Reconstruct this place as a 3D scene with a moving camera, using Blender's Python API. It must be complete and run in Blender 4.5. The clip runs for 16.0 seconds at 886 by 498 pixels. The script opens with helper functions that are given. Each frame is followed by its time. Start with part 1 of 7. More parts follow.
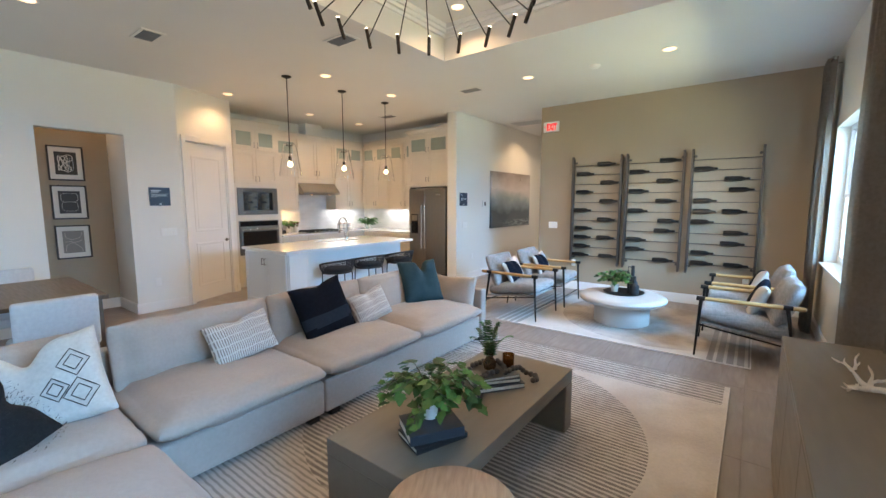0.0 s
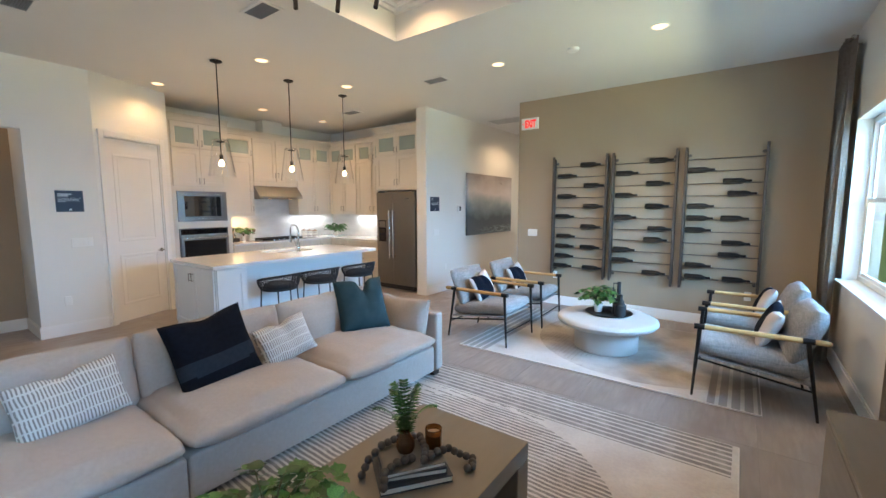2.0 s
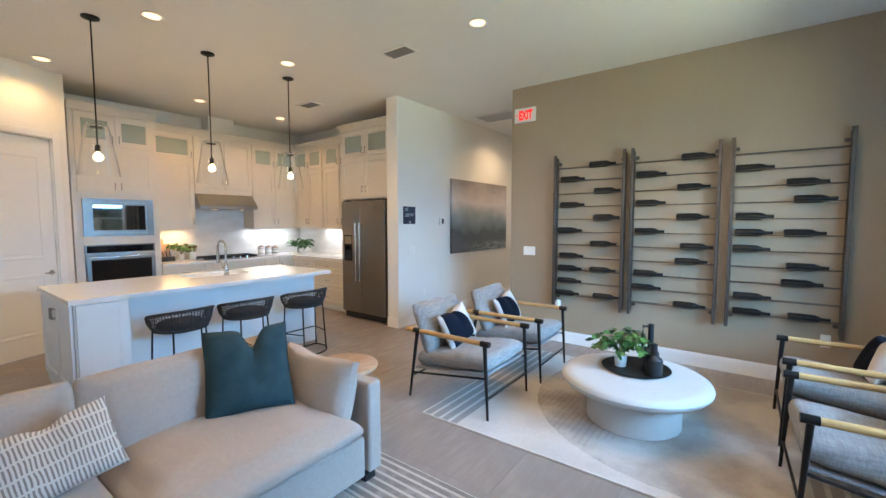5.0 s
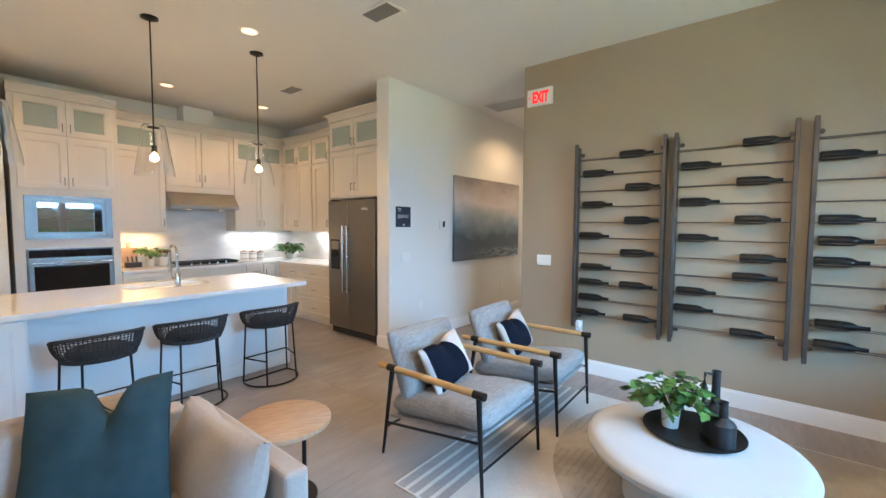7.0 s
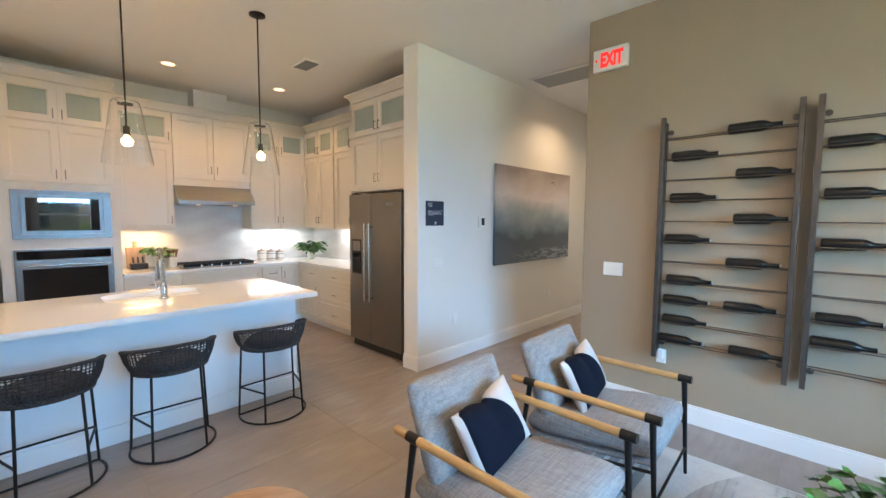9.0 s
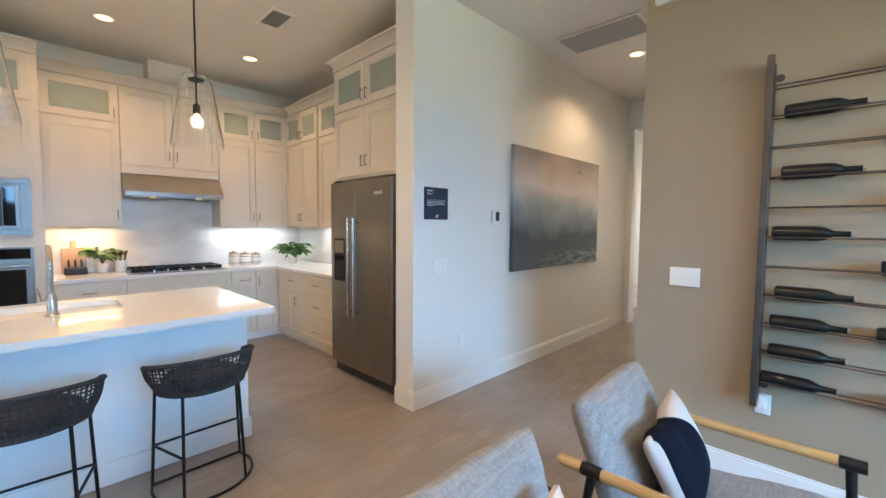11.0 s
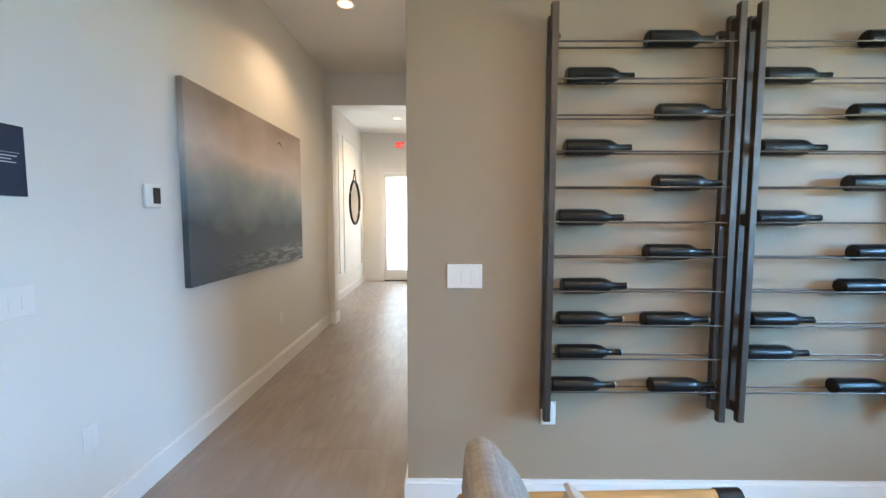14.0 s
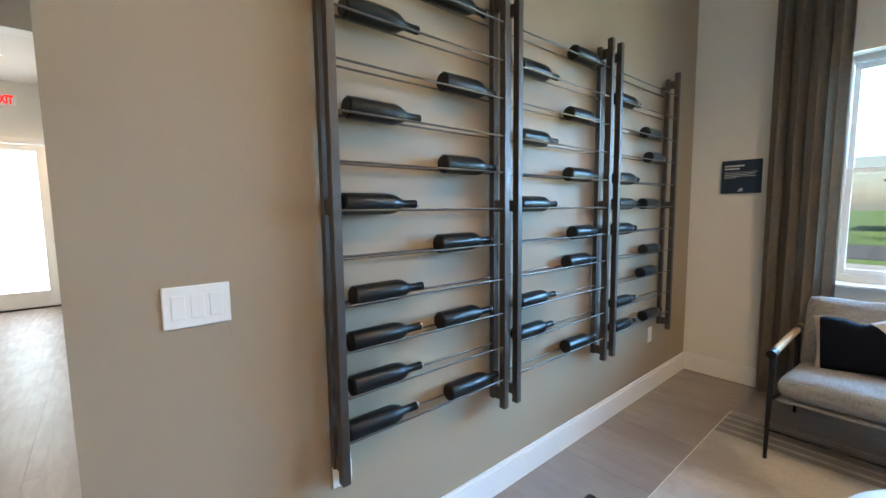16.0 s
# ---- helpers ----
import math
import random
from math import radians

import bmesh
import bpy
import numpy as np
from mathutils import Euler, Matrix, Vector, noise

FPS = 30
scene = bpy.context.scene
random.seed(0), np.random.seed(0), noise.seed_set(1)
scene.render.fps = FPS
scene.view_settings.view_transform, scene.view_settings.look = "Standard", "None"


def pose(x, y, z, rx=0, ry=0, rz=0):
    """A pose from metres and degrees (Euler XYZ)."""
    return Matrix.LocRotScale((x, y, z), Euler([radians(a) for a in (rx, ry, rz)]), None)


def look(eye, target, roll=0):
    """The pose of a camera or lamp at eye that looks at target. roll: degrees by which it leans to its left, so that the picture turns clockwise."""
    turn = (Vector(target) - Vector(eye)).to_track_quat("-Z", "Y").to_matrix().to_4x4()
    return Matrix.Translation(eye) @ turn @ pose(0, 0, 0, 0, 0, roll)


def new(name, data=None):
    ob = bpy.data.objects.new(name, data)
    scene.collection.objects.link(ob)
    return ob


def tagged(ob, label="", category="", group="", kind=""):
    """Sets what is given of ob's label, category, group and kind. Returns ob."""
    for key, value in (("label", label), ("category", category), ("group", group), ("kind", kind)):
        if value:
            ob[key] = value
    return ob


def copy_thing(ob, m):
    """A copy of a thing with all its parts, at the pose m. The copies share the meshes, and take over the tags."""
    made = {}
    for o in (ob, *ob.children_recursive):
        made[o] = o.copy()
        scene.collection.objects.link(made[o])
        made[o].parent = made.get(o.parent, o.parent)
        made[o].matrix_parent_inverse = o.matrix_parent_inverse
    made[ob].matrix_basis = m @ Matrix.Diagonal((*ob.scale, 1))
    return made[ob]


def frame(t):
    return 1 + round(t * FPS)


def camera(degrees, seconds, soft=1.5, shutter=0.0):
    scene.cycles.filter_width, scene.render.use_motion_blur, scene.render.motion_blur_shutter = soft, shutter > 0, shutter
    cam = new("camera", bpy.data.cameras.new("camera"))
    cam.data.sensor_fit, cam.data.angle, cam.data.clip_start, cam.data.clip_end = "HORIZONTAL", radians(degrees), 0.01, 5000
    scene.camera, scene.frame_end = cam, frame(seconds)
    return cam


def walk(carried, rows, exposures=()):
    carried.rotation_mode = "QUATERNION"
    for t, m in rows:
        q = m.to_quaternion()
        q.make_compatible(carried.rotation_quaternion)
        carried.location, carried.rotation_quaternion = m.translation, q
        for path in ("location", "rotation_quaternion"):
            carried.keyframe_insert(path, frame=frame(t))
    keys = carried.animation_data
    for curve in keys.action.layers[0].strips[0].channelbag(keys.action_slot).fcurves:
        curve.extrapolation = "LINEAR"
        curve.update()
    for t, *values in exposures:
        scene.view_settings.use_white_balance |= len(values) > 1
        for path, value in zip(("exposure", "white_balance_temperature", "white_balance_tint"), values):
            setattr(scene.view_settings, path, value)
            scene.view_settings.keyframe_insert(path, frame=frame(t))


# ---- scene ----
cam = camera(95.0, 16.0)
METRES, EYE, TILT, LEAN, TURN = 8.0, 1.5, 0.0, 0.0, 36.1
PATH = [
    (0, (0.179, 0.761, 1.574), (-1.026, 2.342, 1.346), -0.1),
    (0.5, (0.155, 0.983, 1.578), (-1.041, 2.569, 1.349), -0.1),
    (1, (0.119, 1.205, 1.586), (-1.071, 2.797, 1.365), -0.1),
    (1.5, (0.089, 1.421, 1.593), (-1.097, 3.017, 1.377), -0.1),
    (2, (0.048, 1.656, 1.597), (-1.132, 3.257, 1.387), -0.1),
    (2.5, (-0.026, 1.889, 1.611), (-1.202, 3.495, 1.415), -0.1),
    (3, (-0.123, 2.11, 1.588), (-1.301, 3.716, 1.406), -0.1),
    (3.5, (-0.247, 2.323, 1.589), (-1.429, 3.928, 1.421), -0.1),
    (4, (-0.335, 2.514, 1.582), (-1.518, 4.119, 1.424), -0.1),
    (4.2, (-0.362, 2.605, 1.571), (-1.544, 4.211, 1.42), -0.2),
    (6.5, (-0.712, 3.663, 1.537), (-1.948, 5.231, 1.417), 0.4),
    (7, (-0.83, 3.823, 1.536), (-2.084, 5.377, 1.418), 0.3),
    (7.5, (-0.944, 4.006, 1.561), (-2.224, 5.537, 1.429), 0.3),
    (8, (-1.072, 4.196, 1.564), (-2.396, 5.689, 1.432), 0.3),
    (8.5, (-1.235, 4.329, 1.552), (-2.596, 5.788, 1.421), 0.3),
    (8.7, (-1.306, 4.386, 1.586), (-2.678, 5.834, 1.436), 0.3),
    (10.8, (-2.052, 5.091, 1.436), (-3.464, 6.504, 1.334), 0.2),
    (11, (-2.087, 5.193, 1.467), (-3.489, 6.614, 1.347), 0.4),
    (11.5, (-2.262, 5.368, 1.445), (-3.573, 6.873, 1.325), 0.3),
    (12, (-2.432, 5.501, 1.446), (-3.578, 7.135, 1.324), 0.3),
    (12.5, (-2.568, 5.626, 1.44), (-3.498, 7.392, 1.313), 0.4),
    (13, (-2.687, 5.776, 1.415), (-3.351, 7.658, 1.283), 0.4),
    (13.5, (-2.775, 5.941, 1.427), (-3.129, 7.904, 1.284), 0.1),
    (14, (-2.864, 6.101, 1.431), (-2.879, 8.095, 1.279), 0.1),
    (14.5, (-2.932, 6.274, 1.436), (-2.603, 8.24, 1.273), -0.3),
    (15, (-2.978, 6.418, 1.443), (-2.304, 8.293, 1.272), -0.5),
    (15.5, (-2.986, 6.574, 1.422), (-1.99, 8.299, 1.24), -0.6),
    (16, (-2.965, 6.721, 1.413), (-1.685, 8.245, 1.219), -0.7),
]
EXPOSURES = [(0, .08, 6550, 9), (3, -.01, 6250, 8), (8, .06, 6480, 8), (12, .05, 6350, 8), (14.5, .12, 6350, 8), (16, .10, 6350, 7)]
walk(cam, [(t, look(eye, target, roll)) for t, eye, target, roll in PATH], EXPOSURES)


# ---- world, sun and lamps ----
world = bpy.data.worlds.new("world")
scene.world = world
world.use_nodes = True
wn = world.node_tree
sky = wn.nodes.new("ShaderNodeTexSky")
sky.sky_type, sky.sun_disc = "NISHITA", False
sky.sun_elevation, sky.sun_rotation = radians(58), radians(205)
wn.nodes["Background"].inputs[1].default_value = 0.15
wn.links.new(sky.outputs[0], wn.nodes["Background"].inputs[0])
sun = new("sun", bpy.data.lights.new("sun", "SUN"))
sun.data.energy, sun.data.angle, sun.data.color = 4.5, radians(0.5), (1, .95, .88)
sun.matrix_world = look((-5, -12, 24), (0, 0, 0))


def area(name, eye, target, w, h, watts, colour, spread=180):
    ob = new(name, bpy.data.lights.new(name, "AREA"))
    ob.data.shape, ob.data.size, ob.data.size_y = "RECTANGLE", w, h
    ob.data.energy, ob.data.color, ob.data.spread = watts, colour, radians(spread)
    ob.matrix_world = look(eye, target)
    return ob


DAY = (.26, .58, 1.0)
WARM = (1.0, .60, .28)
# daylight: the bright sky low over the garden, and a fill from assumed patio glazing behind the start
area("sky_light", (4.6, 4.7, 3.1), (-3, 4.7, .6), 7.6, 2.2, 2100, DAY)
# sunlit lawn, seen from the windows below the sill, throws its light up to the walls and ceiling
area("lawn_light", (4.2, 4.7, .12), (-3.2, 4.7, 2.4), 8.0, .66, 430, (.96, 1.0, .66))
# added fill lamp; its patio glazing is assumed and never in view
area("south_fill_light", (-3.6, -2.42, 1.3), (-4.6, 3, 1.2), 3.6, 2.3, 48, DAY)
area("door_light", (-3.83, 15.9, 1.5), (-3.83, 8, 1.0), 1.4, 2.4, 110, (.90, .96, 1.0))
DOWNLIGHTS = [(-6.62, 4.02), (-4.6, 4.39), (-6.9, 5.72), (-6.89, 6.98), (-4.62, 5.68), (-2.44, 6.16), (-.70, 6.16),
              (-4.87, 1.53), (-3.75, 9.8), (-3.79, 13.9)]
PENDANTS = [4.08, 5.03, 5.96]
CEIL = 3.30


def bulb(name, x, y, z, watts, radius=.05, colour=WARM, cone=None):
    ob = new(name, bpy.data.lights.new(name, "SPOT" if cone else "POINT"))
    ob.location = (x, y, z)
    ob.data.energy, ob.data.shadow_soft_size, ob.data.color = watts, radius, colour
    if cone:
        ob.data.spot_size, ob.data.spot_blend = radians(cone), .6
    return ob


for k, (dx, dy) in enumerate(DOWNLIGHTS):
    bulb("downlight_bulb", dx, dy, CEIL - .03, (30, 40, 38, 38, 46, 84, 100, 54, 62, 125)[k], .06, WARM if k < 5 else (1.0, .68, .40), 140)
bulb("downlight_bulb", -2.52, 4.57, 3.64, 30, .06, (1.0, .62, .32), 140)
# unseen niche lamp without a fitting, added for the warm glow there
bulb("downlight_bulb", -7.1, 2.0, CEIL - .03, 16, .06, (1.0, .62, .32), 140)
bulb("chandelier_bulb", -1.45, 2.70, 2.86, 42, .45, (1.0, .64, .34))
for dy in PENDANTS:
    bulb("pendant_bulb", -5.05, dy, 2.11, 5, .035, (1.0, .60, .28))
area("cabinet_strip", (-7.80, 7.3, 1.41), (-7.80, 7.3, 0), .1, .9, 5, (.95, .97, 1.0))
area("cabinet_strip", (-6.6, 7.90, 1.41), (-6.6, 7.90, 0), .9, .1, 5, (.95, .97, 1.0))
area("cabinet_strip", (-7.80, 5.6, 1.41), (-7.80, 5.6, 0), .1, .5, 5, (1.0, .62, .30))

# ---- materials ----
MATS = {}


def mat(name, colour, rough=.5, metal=0.0, noise_scale=0.0, amount=.15, bump=0.0, bump_scale=60.0, alt=None,
        stretch=(1, 1, 1), coat=0.0, emit=0.0, transmission=0.0, ior=1.45, rand=0.0, sheen=0.0, spec=.5):
    """A surface with variation at a coarse and a fine scale, and a fine relief."""
    if name in MATS:
        return MATS[name]
    m = bpy.data.materials.new(name)
    m.use_nodes = True
    nt, b = m.node_tree, m.node_tree.nodes["Principled BSDF"]
    link = nt.links.new
    b.inputs["Base Color"].default_value = (*colour, 1)
    b.inputs["Roughness"].default_value, b.inputs["Metallic"].default_value = rough, metal
    b.inputs["Coat Weight"].default_value = coat
    b.inputs["Specular IOR Level"].default_value = spec
    b.inputs["Transmission Weight"].default_value, b.inputs["IOR"].default_value = transmission, ior
    b.inputs["Sheen Weight"].default_value = sheen if max(colour) > .1 else 0.0
    if emit:
        b.inputs["Emission Color"].default_value = (*colour, 1)
        b.inputs["Emission Strength"].default_value = emit
    co = nt.nodes.new("ShaderNodeTexCoord")
    mp = nt.nodes.new("ShaderNodeMapping")
    mp.inputs["Scale"].default_value = stretch
    link(co.outputs["Object"], mp.inputs[0])
    if noise_scale:
        n = nt.nodes.new("ShaderNodeTexNoise")
        n.inputs["Scale"].default_value, n.inputs["Detail"].default_value = noise_scale, 6
        link(mp.outputs[0], n.inputs[0])
        ramp = nt.nodes.new("ShaderNodeMapRange")
        ramp.inputs["From Min"].default_value, ramp.inputs["From Max"].default_value = .3, .7
        link(n.outputs[0], ramp.inputs[0])
        mix = nt.nodes.new("ShaderNodeMix")
        mix.data_type = "RGBA"
        mix.inputs["A"].default_value = (*colour, 1)
        dark = alt or tuple(c * (1 - amount) for c in colour)
        mix.inputs["B"].default_value = (*dark, 1)
        link(ramp.outputs[0], mix.inputs["Factor"])
        out = mix.outputs["Result"]
        if rand:
            info = nt.nodes.new("ShaderNodeObjectInfo")
            hsv = nt.nodes.new("ShaderNodeHueSaturation")
            mr = nt.nodes.new("ShaderNodeMapRange")
            mr.inputs["To Min"].default_value, mr.inputs["To Max"].default_value = 1 - rand, 1 + rand
            link(info.outputs["Random"], mr.inputs[0])
            link(mr.outputs[0], hsv.inputs["Value"])
            link(out, hsv.inputs["Color"])
            out = hsv.outputs[0]
        link(out, b.inputs["Base Color"])
        rr = nt.nodes.new("ShaderNodeMapRange")
        rr.inputs["To Min"].default_value, rr.inputs["To Max"].default_value = max(0, rough - .06), min(1, rough + .06)
        link(n.outputs[0], rr.inputs[0])
        link(rr.outputs[0], b.inputs["Roughness"])
    if bump:
        n2 = nt.nodes.new("ShaderNodeTexNoise")
        n2.inputs["Scale"].default_value, n2.inputs["Detail"].default_value = bump_scale, 3
        link(mp.outputs[0], n2.inputs[0])
        bp = nt.nodes.new("ShaderNodeBump")
        bp.inputs["Strength"].default_value, bp.inputs["Distance"].default_value = bump, .004
        link(n2.outputs[0], bp.inputs["Height"])
        link(bp.outputs[0], b.inputs["Normal"])
    MATS[name] = m
    return m


def woven(name, a, c, scale=260.0, bump=.35, slub=30.0, rough=.9):
    """Cloth: crossed threads with slubs of a second colour."""
    m = mat(name, a, rough, noise_scale=slub, alt=c, stretch=(1, 1, 1), sheen=.15, spec=.5 if max(a) > .15 else .12)
    nt, b = m.node_tree, m.node_tree.nodes["Principled BSDF"]
    co = nt.nodes.new("ShaderNodeTexCoord")
    waves = []
    for axis in ("X", "Y", "Z"):
        w = nt.nodes.new("ShaderNodeTexWave")
        w.bands_direction = axis
        w.inputs["Scale"].default_value, w.inputs["Distortion"].default_value, w.inputs["Detail Scale"].default_value = scale, 1.5, 3
        nt.links.new(co.outputs["Object"], w.inputs[0])
        waves.append(w)
    add = nt.nodes.new("ShaderNodeMath")
    add2 = nt.nodes.new("ShaderNodeMath")
    nt.links.new(waves[0].outputs["Fac"], add.inputs[0])
    nt.links.new(waves[1].outputs["Fac"], add.inputs[1])
    nt.links.new(add.outputs[0], add2.inputs[0])
    nt.links.new(waves[2].outputs["Fac"], add2.inputs[1])
    bp = nt.nodes.new("ShaderNodeBump")
    bp.inputs["Strength"].default_value, bp.inputs["Distance"].default_value = bump, .0015
    nt.links.new(add2.outputs[0], bp.inputs["Height"])
    nt.links.new(bp.outputs[0], b.inputs["Normal"])
    return m


WALL = mat("wall_paint", (.74, .73, .69), .55, noise_scale=1.2, amount=.03, bump=.12, bump_scale=120)
TAUPE = mat("taupe_paint", (.335, .262, .182), .55, noise_scale=1.2, amount=.04, bump=.12, bump_scale=120)
CEILING = mat("ceiling_paint", (.71, .69, .66), .8, noise_scale=1.0, amount=.03, bump=.2, bump_scale=90)
TRIM = mat("trim_paint", (.78, .77, .75), .35, noise_scale=2, amount=.03)
def tile_mat():
    """Stone-look tile: clouds and fine brushed streaks, each tile from its own part of the pattern."""
    m = mat("floor_tile", (.31, .265, .238), .36)
    nt, b = m.node_tree, m.node_tree.nodes["Principled BSDF"]
    N_, L = nt.nodes.new, nt.links.new
    geo, info, off = N_("ShaderNodeNewGeometry"), N_("ShaderNodeObjectInfo"), N_("ShaderNodeVectorMath")
    off.operation = "MULTIPLY_ADD"
    off.inputs[1].default_value = (7, 11, 0)
    L(info.outputs["Random"], off.inputs[0])
    L(geo.outputs["Position"], off.inputs[2])
    facs = []
    for scale, size, detail, lo, hi in (((1.3, .8, 1), 2.4, 7, .32, .68), ((16, 2.2, 1), 1.6, 6, .3, .7), ((60, 50, 1), 2.0, 3, .3, .7)):
        mp, n, mr = N_("ShaderNodeMapping"), N_("ShaderNodeTexNoise"), N_("ShaderNodeMapRange")
        mp.inputs["Rotation"].default_value = (0, 0, .45)
        mp.inputs["Scale"].default_value = scale
        n.inputs["Scale"].default_value, n.inputs["Detail"].default_value, n.inputs["Distortion"].default_value = size, detail, .5
        mr.inputs["From Min"].default_value, mr.inputs["From Max"].default_value = lo, hi
        L(off.outputs[0], mp.inputs[0])
        L(mp.outputs[0], n.inputs[0])
        L(n.outputs[0], mr.inputs[0])
        facs.append(mr)
    col = None
    for f, share, tint in zip(facs, (.80, .62, .22), ((.215, .184, .168), (.235, .20, .18), (.20, .17, .155))):
        mul, mix = N_("ShaderNodeMath"), N_("ShaderNodeMix")
        mul.operation = "MULTIPLY"
        mul.inputs[1].default_value = share
        mix.data_type = "RGBA"
        L(f.outputs[0], mul.inputs[0])
        L(mul.outputs[0], mix.inputs["Factor"])
        if col is None:
            mix.inputs["A"].default_value = (.335, .287, .258, 1)
        else:
            L(col, mix.inputs["A"])
        mix.inputs["B"].default_value = (*tint, 1)
        col = mix.outputs["Result"]
    L(col, b.inputs["Base Color"])
    rr = N_("ShaderNodeMapRange")
    rr.inputs["To Min"].default_value, rr.inputs["To Max"].default_value = .30, .46
    L(facs[1].outputs[0], rr.inputs[0])
    L(rr.outputs[0], b.inputs["Roughness"])
    return m


TILE = tile_mat()
GROUT = mat("grout", (.25, .215, .19), .8, noise_scale=20)
CABINET = mat("cabinet_paint", (.67, .62, .54), .38, noise_scale=3, amount=.03)
ISLAND = mat("island_paint", (.72, .73, .74), .4, noise_scale=3, amount=.03)
QUARTZ = mat("quartz", (.80, .79, .77), .14, noise_scale=4, amount=.04, coat=.3)
MARBLE = mat("marble_splash", (.76, .75, .73), .2, noise_scale=2.2, alt=(.58, .57, .56), stretch=(1, 1, 2.5))
STEEL = mat("stainless", (.22, .215, .205), .36, 1.0, noise_scale=8, amount=.12, stretch=(1, 1, 40))
DARKSTEEL = mat("dark_stainless", (.30, .275, .25), .3, 1.0, noise_scale=6, amount=.1, stretch=(30, 30, 1))
CHROME = mat("brushed_nickel", (.60, .58, .55), .22, 1.0)
APPLIANCE = mat("appliance_steel", (.20, .192, .18), .30, 1.0, noise_scale=8, amount=.08, stretch=(1, 1, 40))
PULL = mat("dark_nickel", (.26, .24, .22), .3, 1.0)
HOODSTEEL = mat("bright_stainless", (.42, .405, .395), .32, 1.0, noise_scale=5, amount=.06, stretch=(1, 1, 12))
MIRRORGLASS = mat("reflective_black_glass", (.012, .012, .014), .03, spec=1.0, coat=1.0, ior=1.9)
BLACKGLASS = mat("black_glass", (.008, .008, .010), .05, spec=.4)
BLACK = mat("black_metal", (.022, .021, .021), .42, .6, noise_scale=30, amount=.3)
DARKPLASTIC = mat("black_plastic", (.02, .02, .022), .5, noise_scale=12, amount=.2)
GLASS = mat("clear_glass", (1, 1, 1), .0, transmission=1.0, ior=1.45)
FROST = mat("cabinet_glass", (.36, .42, .38), .12, noise_scale=2, amount=.15, coat=.4)
LAMP = mat("lamp_glow", (1.0, .62, .35), .5, emit=2.6)
BULBGLOW = mat("bulb_glow", (1.0, .62, .26), .5, emit=45)
VENT = mat("vent_grey", (.24, .24, .245), .6, noise_scale=6, amount=.05)
DUCT = mat("duct_grey", (.16, .155, .15), .8, noise_scale=6, amount=.1)
WHITEPLASTIC = mat("white_plastic", (.78, .77, .74), .35, noise_scale=6, amount=.02)
NAVY = mat("navy_sign", (.012, .03, .065), .4, noise_scale=6, amount=.1)
PRINT = mat("sign_print", (.6, .65, .7), .5)
RED = mat("exit_red", (1.0, .02, .02), .4, emit=.75)


# ---- mesh helpers ----
def box(bm, x0, x1, y0, y1, z0, z1, bevel=0.0, m=None, segs=1):
    r = bmesh.ops.create_cube(bm, size=1)
    vs = r["verts"]
    bmesh.ops.transform(bm, matrix=Matrix.Translation(((x0 + x1) / 2, (y0 + y1) / 2, (z0 + z1) / 2)) @ Matrix.Diagonal((abs(x1 - x0), abs(y1 - y0), abs(z1 - z0), 1)), verts=vs)
    if bevel:
        es = list({e for v in vs for e in v.link_edges})
        out = bmesh.ops.bevel(bm, geom=es, offset=bevel, segments=segs, profile=.5, affect="EDGES")
        vs = list({v for v in out["verts"]} | {v for v in vs if v.is_valid})
    if m is not None:
        bmesh.ops.transform(bm, matrix=m, verts=[v for v in vs if v.is_valid])
    return vs


def rod(bm, p0, p1, r0, r1=None, seg=12):
    p0, p1 = Vector(p0), Vector(p1)
    r1 = r0 if r1 is None else r1
    d = p1 - p0
    q = d.to_track_quat("Z", "Y").to_matrix().to_4x4()
    r = bmesh.ops.create_cone(bm, cap_ends=True, segments=seg, radius1=r0, radius2=r1, depth=d.length)
    bmesh.ops.transform(bm, matrix=Matrix.Translation((p0 + p1) / 2) @ q, verts=r["verts"])
    return r["verts"]


def lathe(bm, profile, seg=32, at=(0, 0, 0), sx=1.0, sy=1.0, m=None):
    """Turns (radius, height) pairs round the z axis."""
    rings = []
    for r, z in profile:
        if r <= 1e-5:
            rings.append([bm.verts.new((at[0], at[1], at[2] + z))])
        else:
            rings.append([bm.verts.new((at[0] + r * sx * math.cos(2 * math.pi * i / seg), at[1] + r * sy * math.sin(2 * math.pi * i / seg), at[2] + z)) for i in range(seg)])
    for a, b in zip(rings, rings[1:]):
        for i in range(seg):
            j = (i + 1) % seg
            if len(a) == 1:
                bm.faces.new((a[0], b[i], b[j]))
            elif len(b) == 1:
                bm.faces.new((a[i], a[j], b[0]))
            else:
                bm.faces.new((a[i], a[j], b[j], b[i]))
    if m is not None:
        bmesh.ops.transform(bm, matrix=m, verts=[v for ring in rings for v in ring])


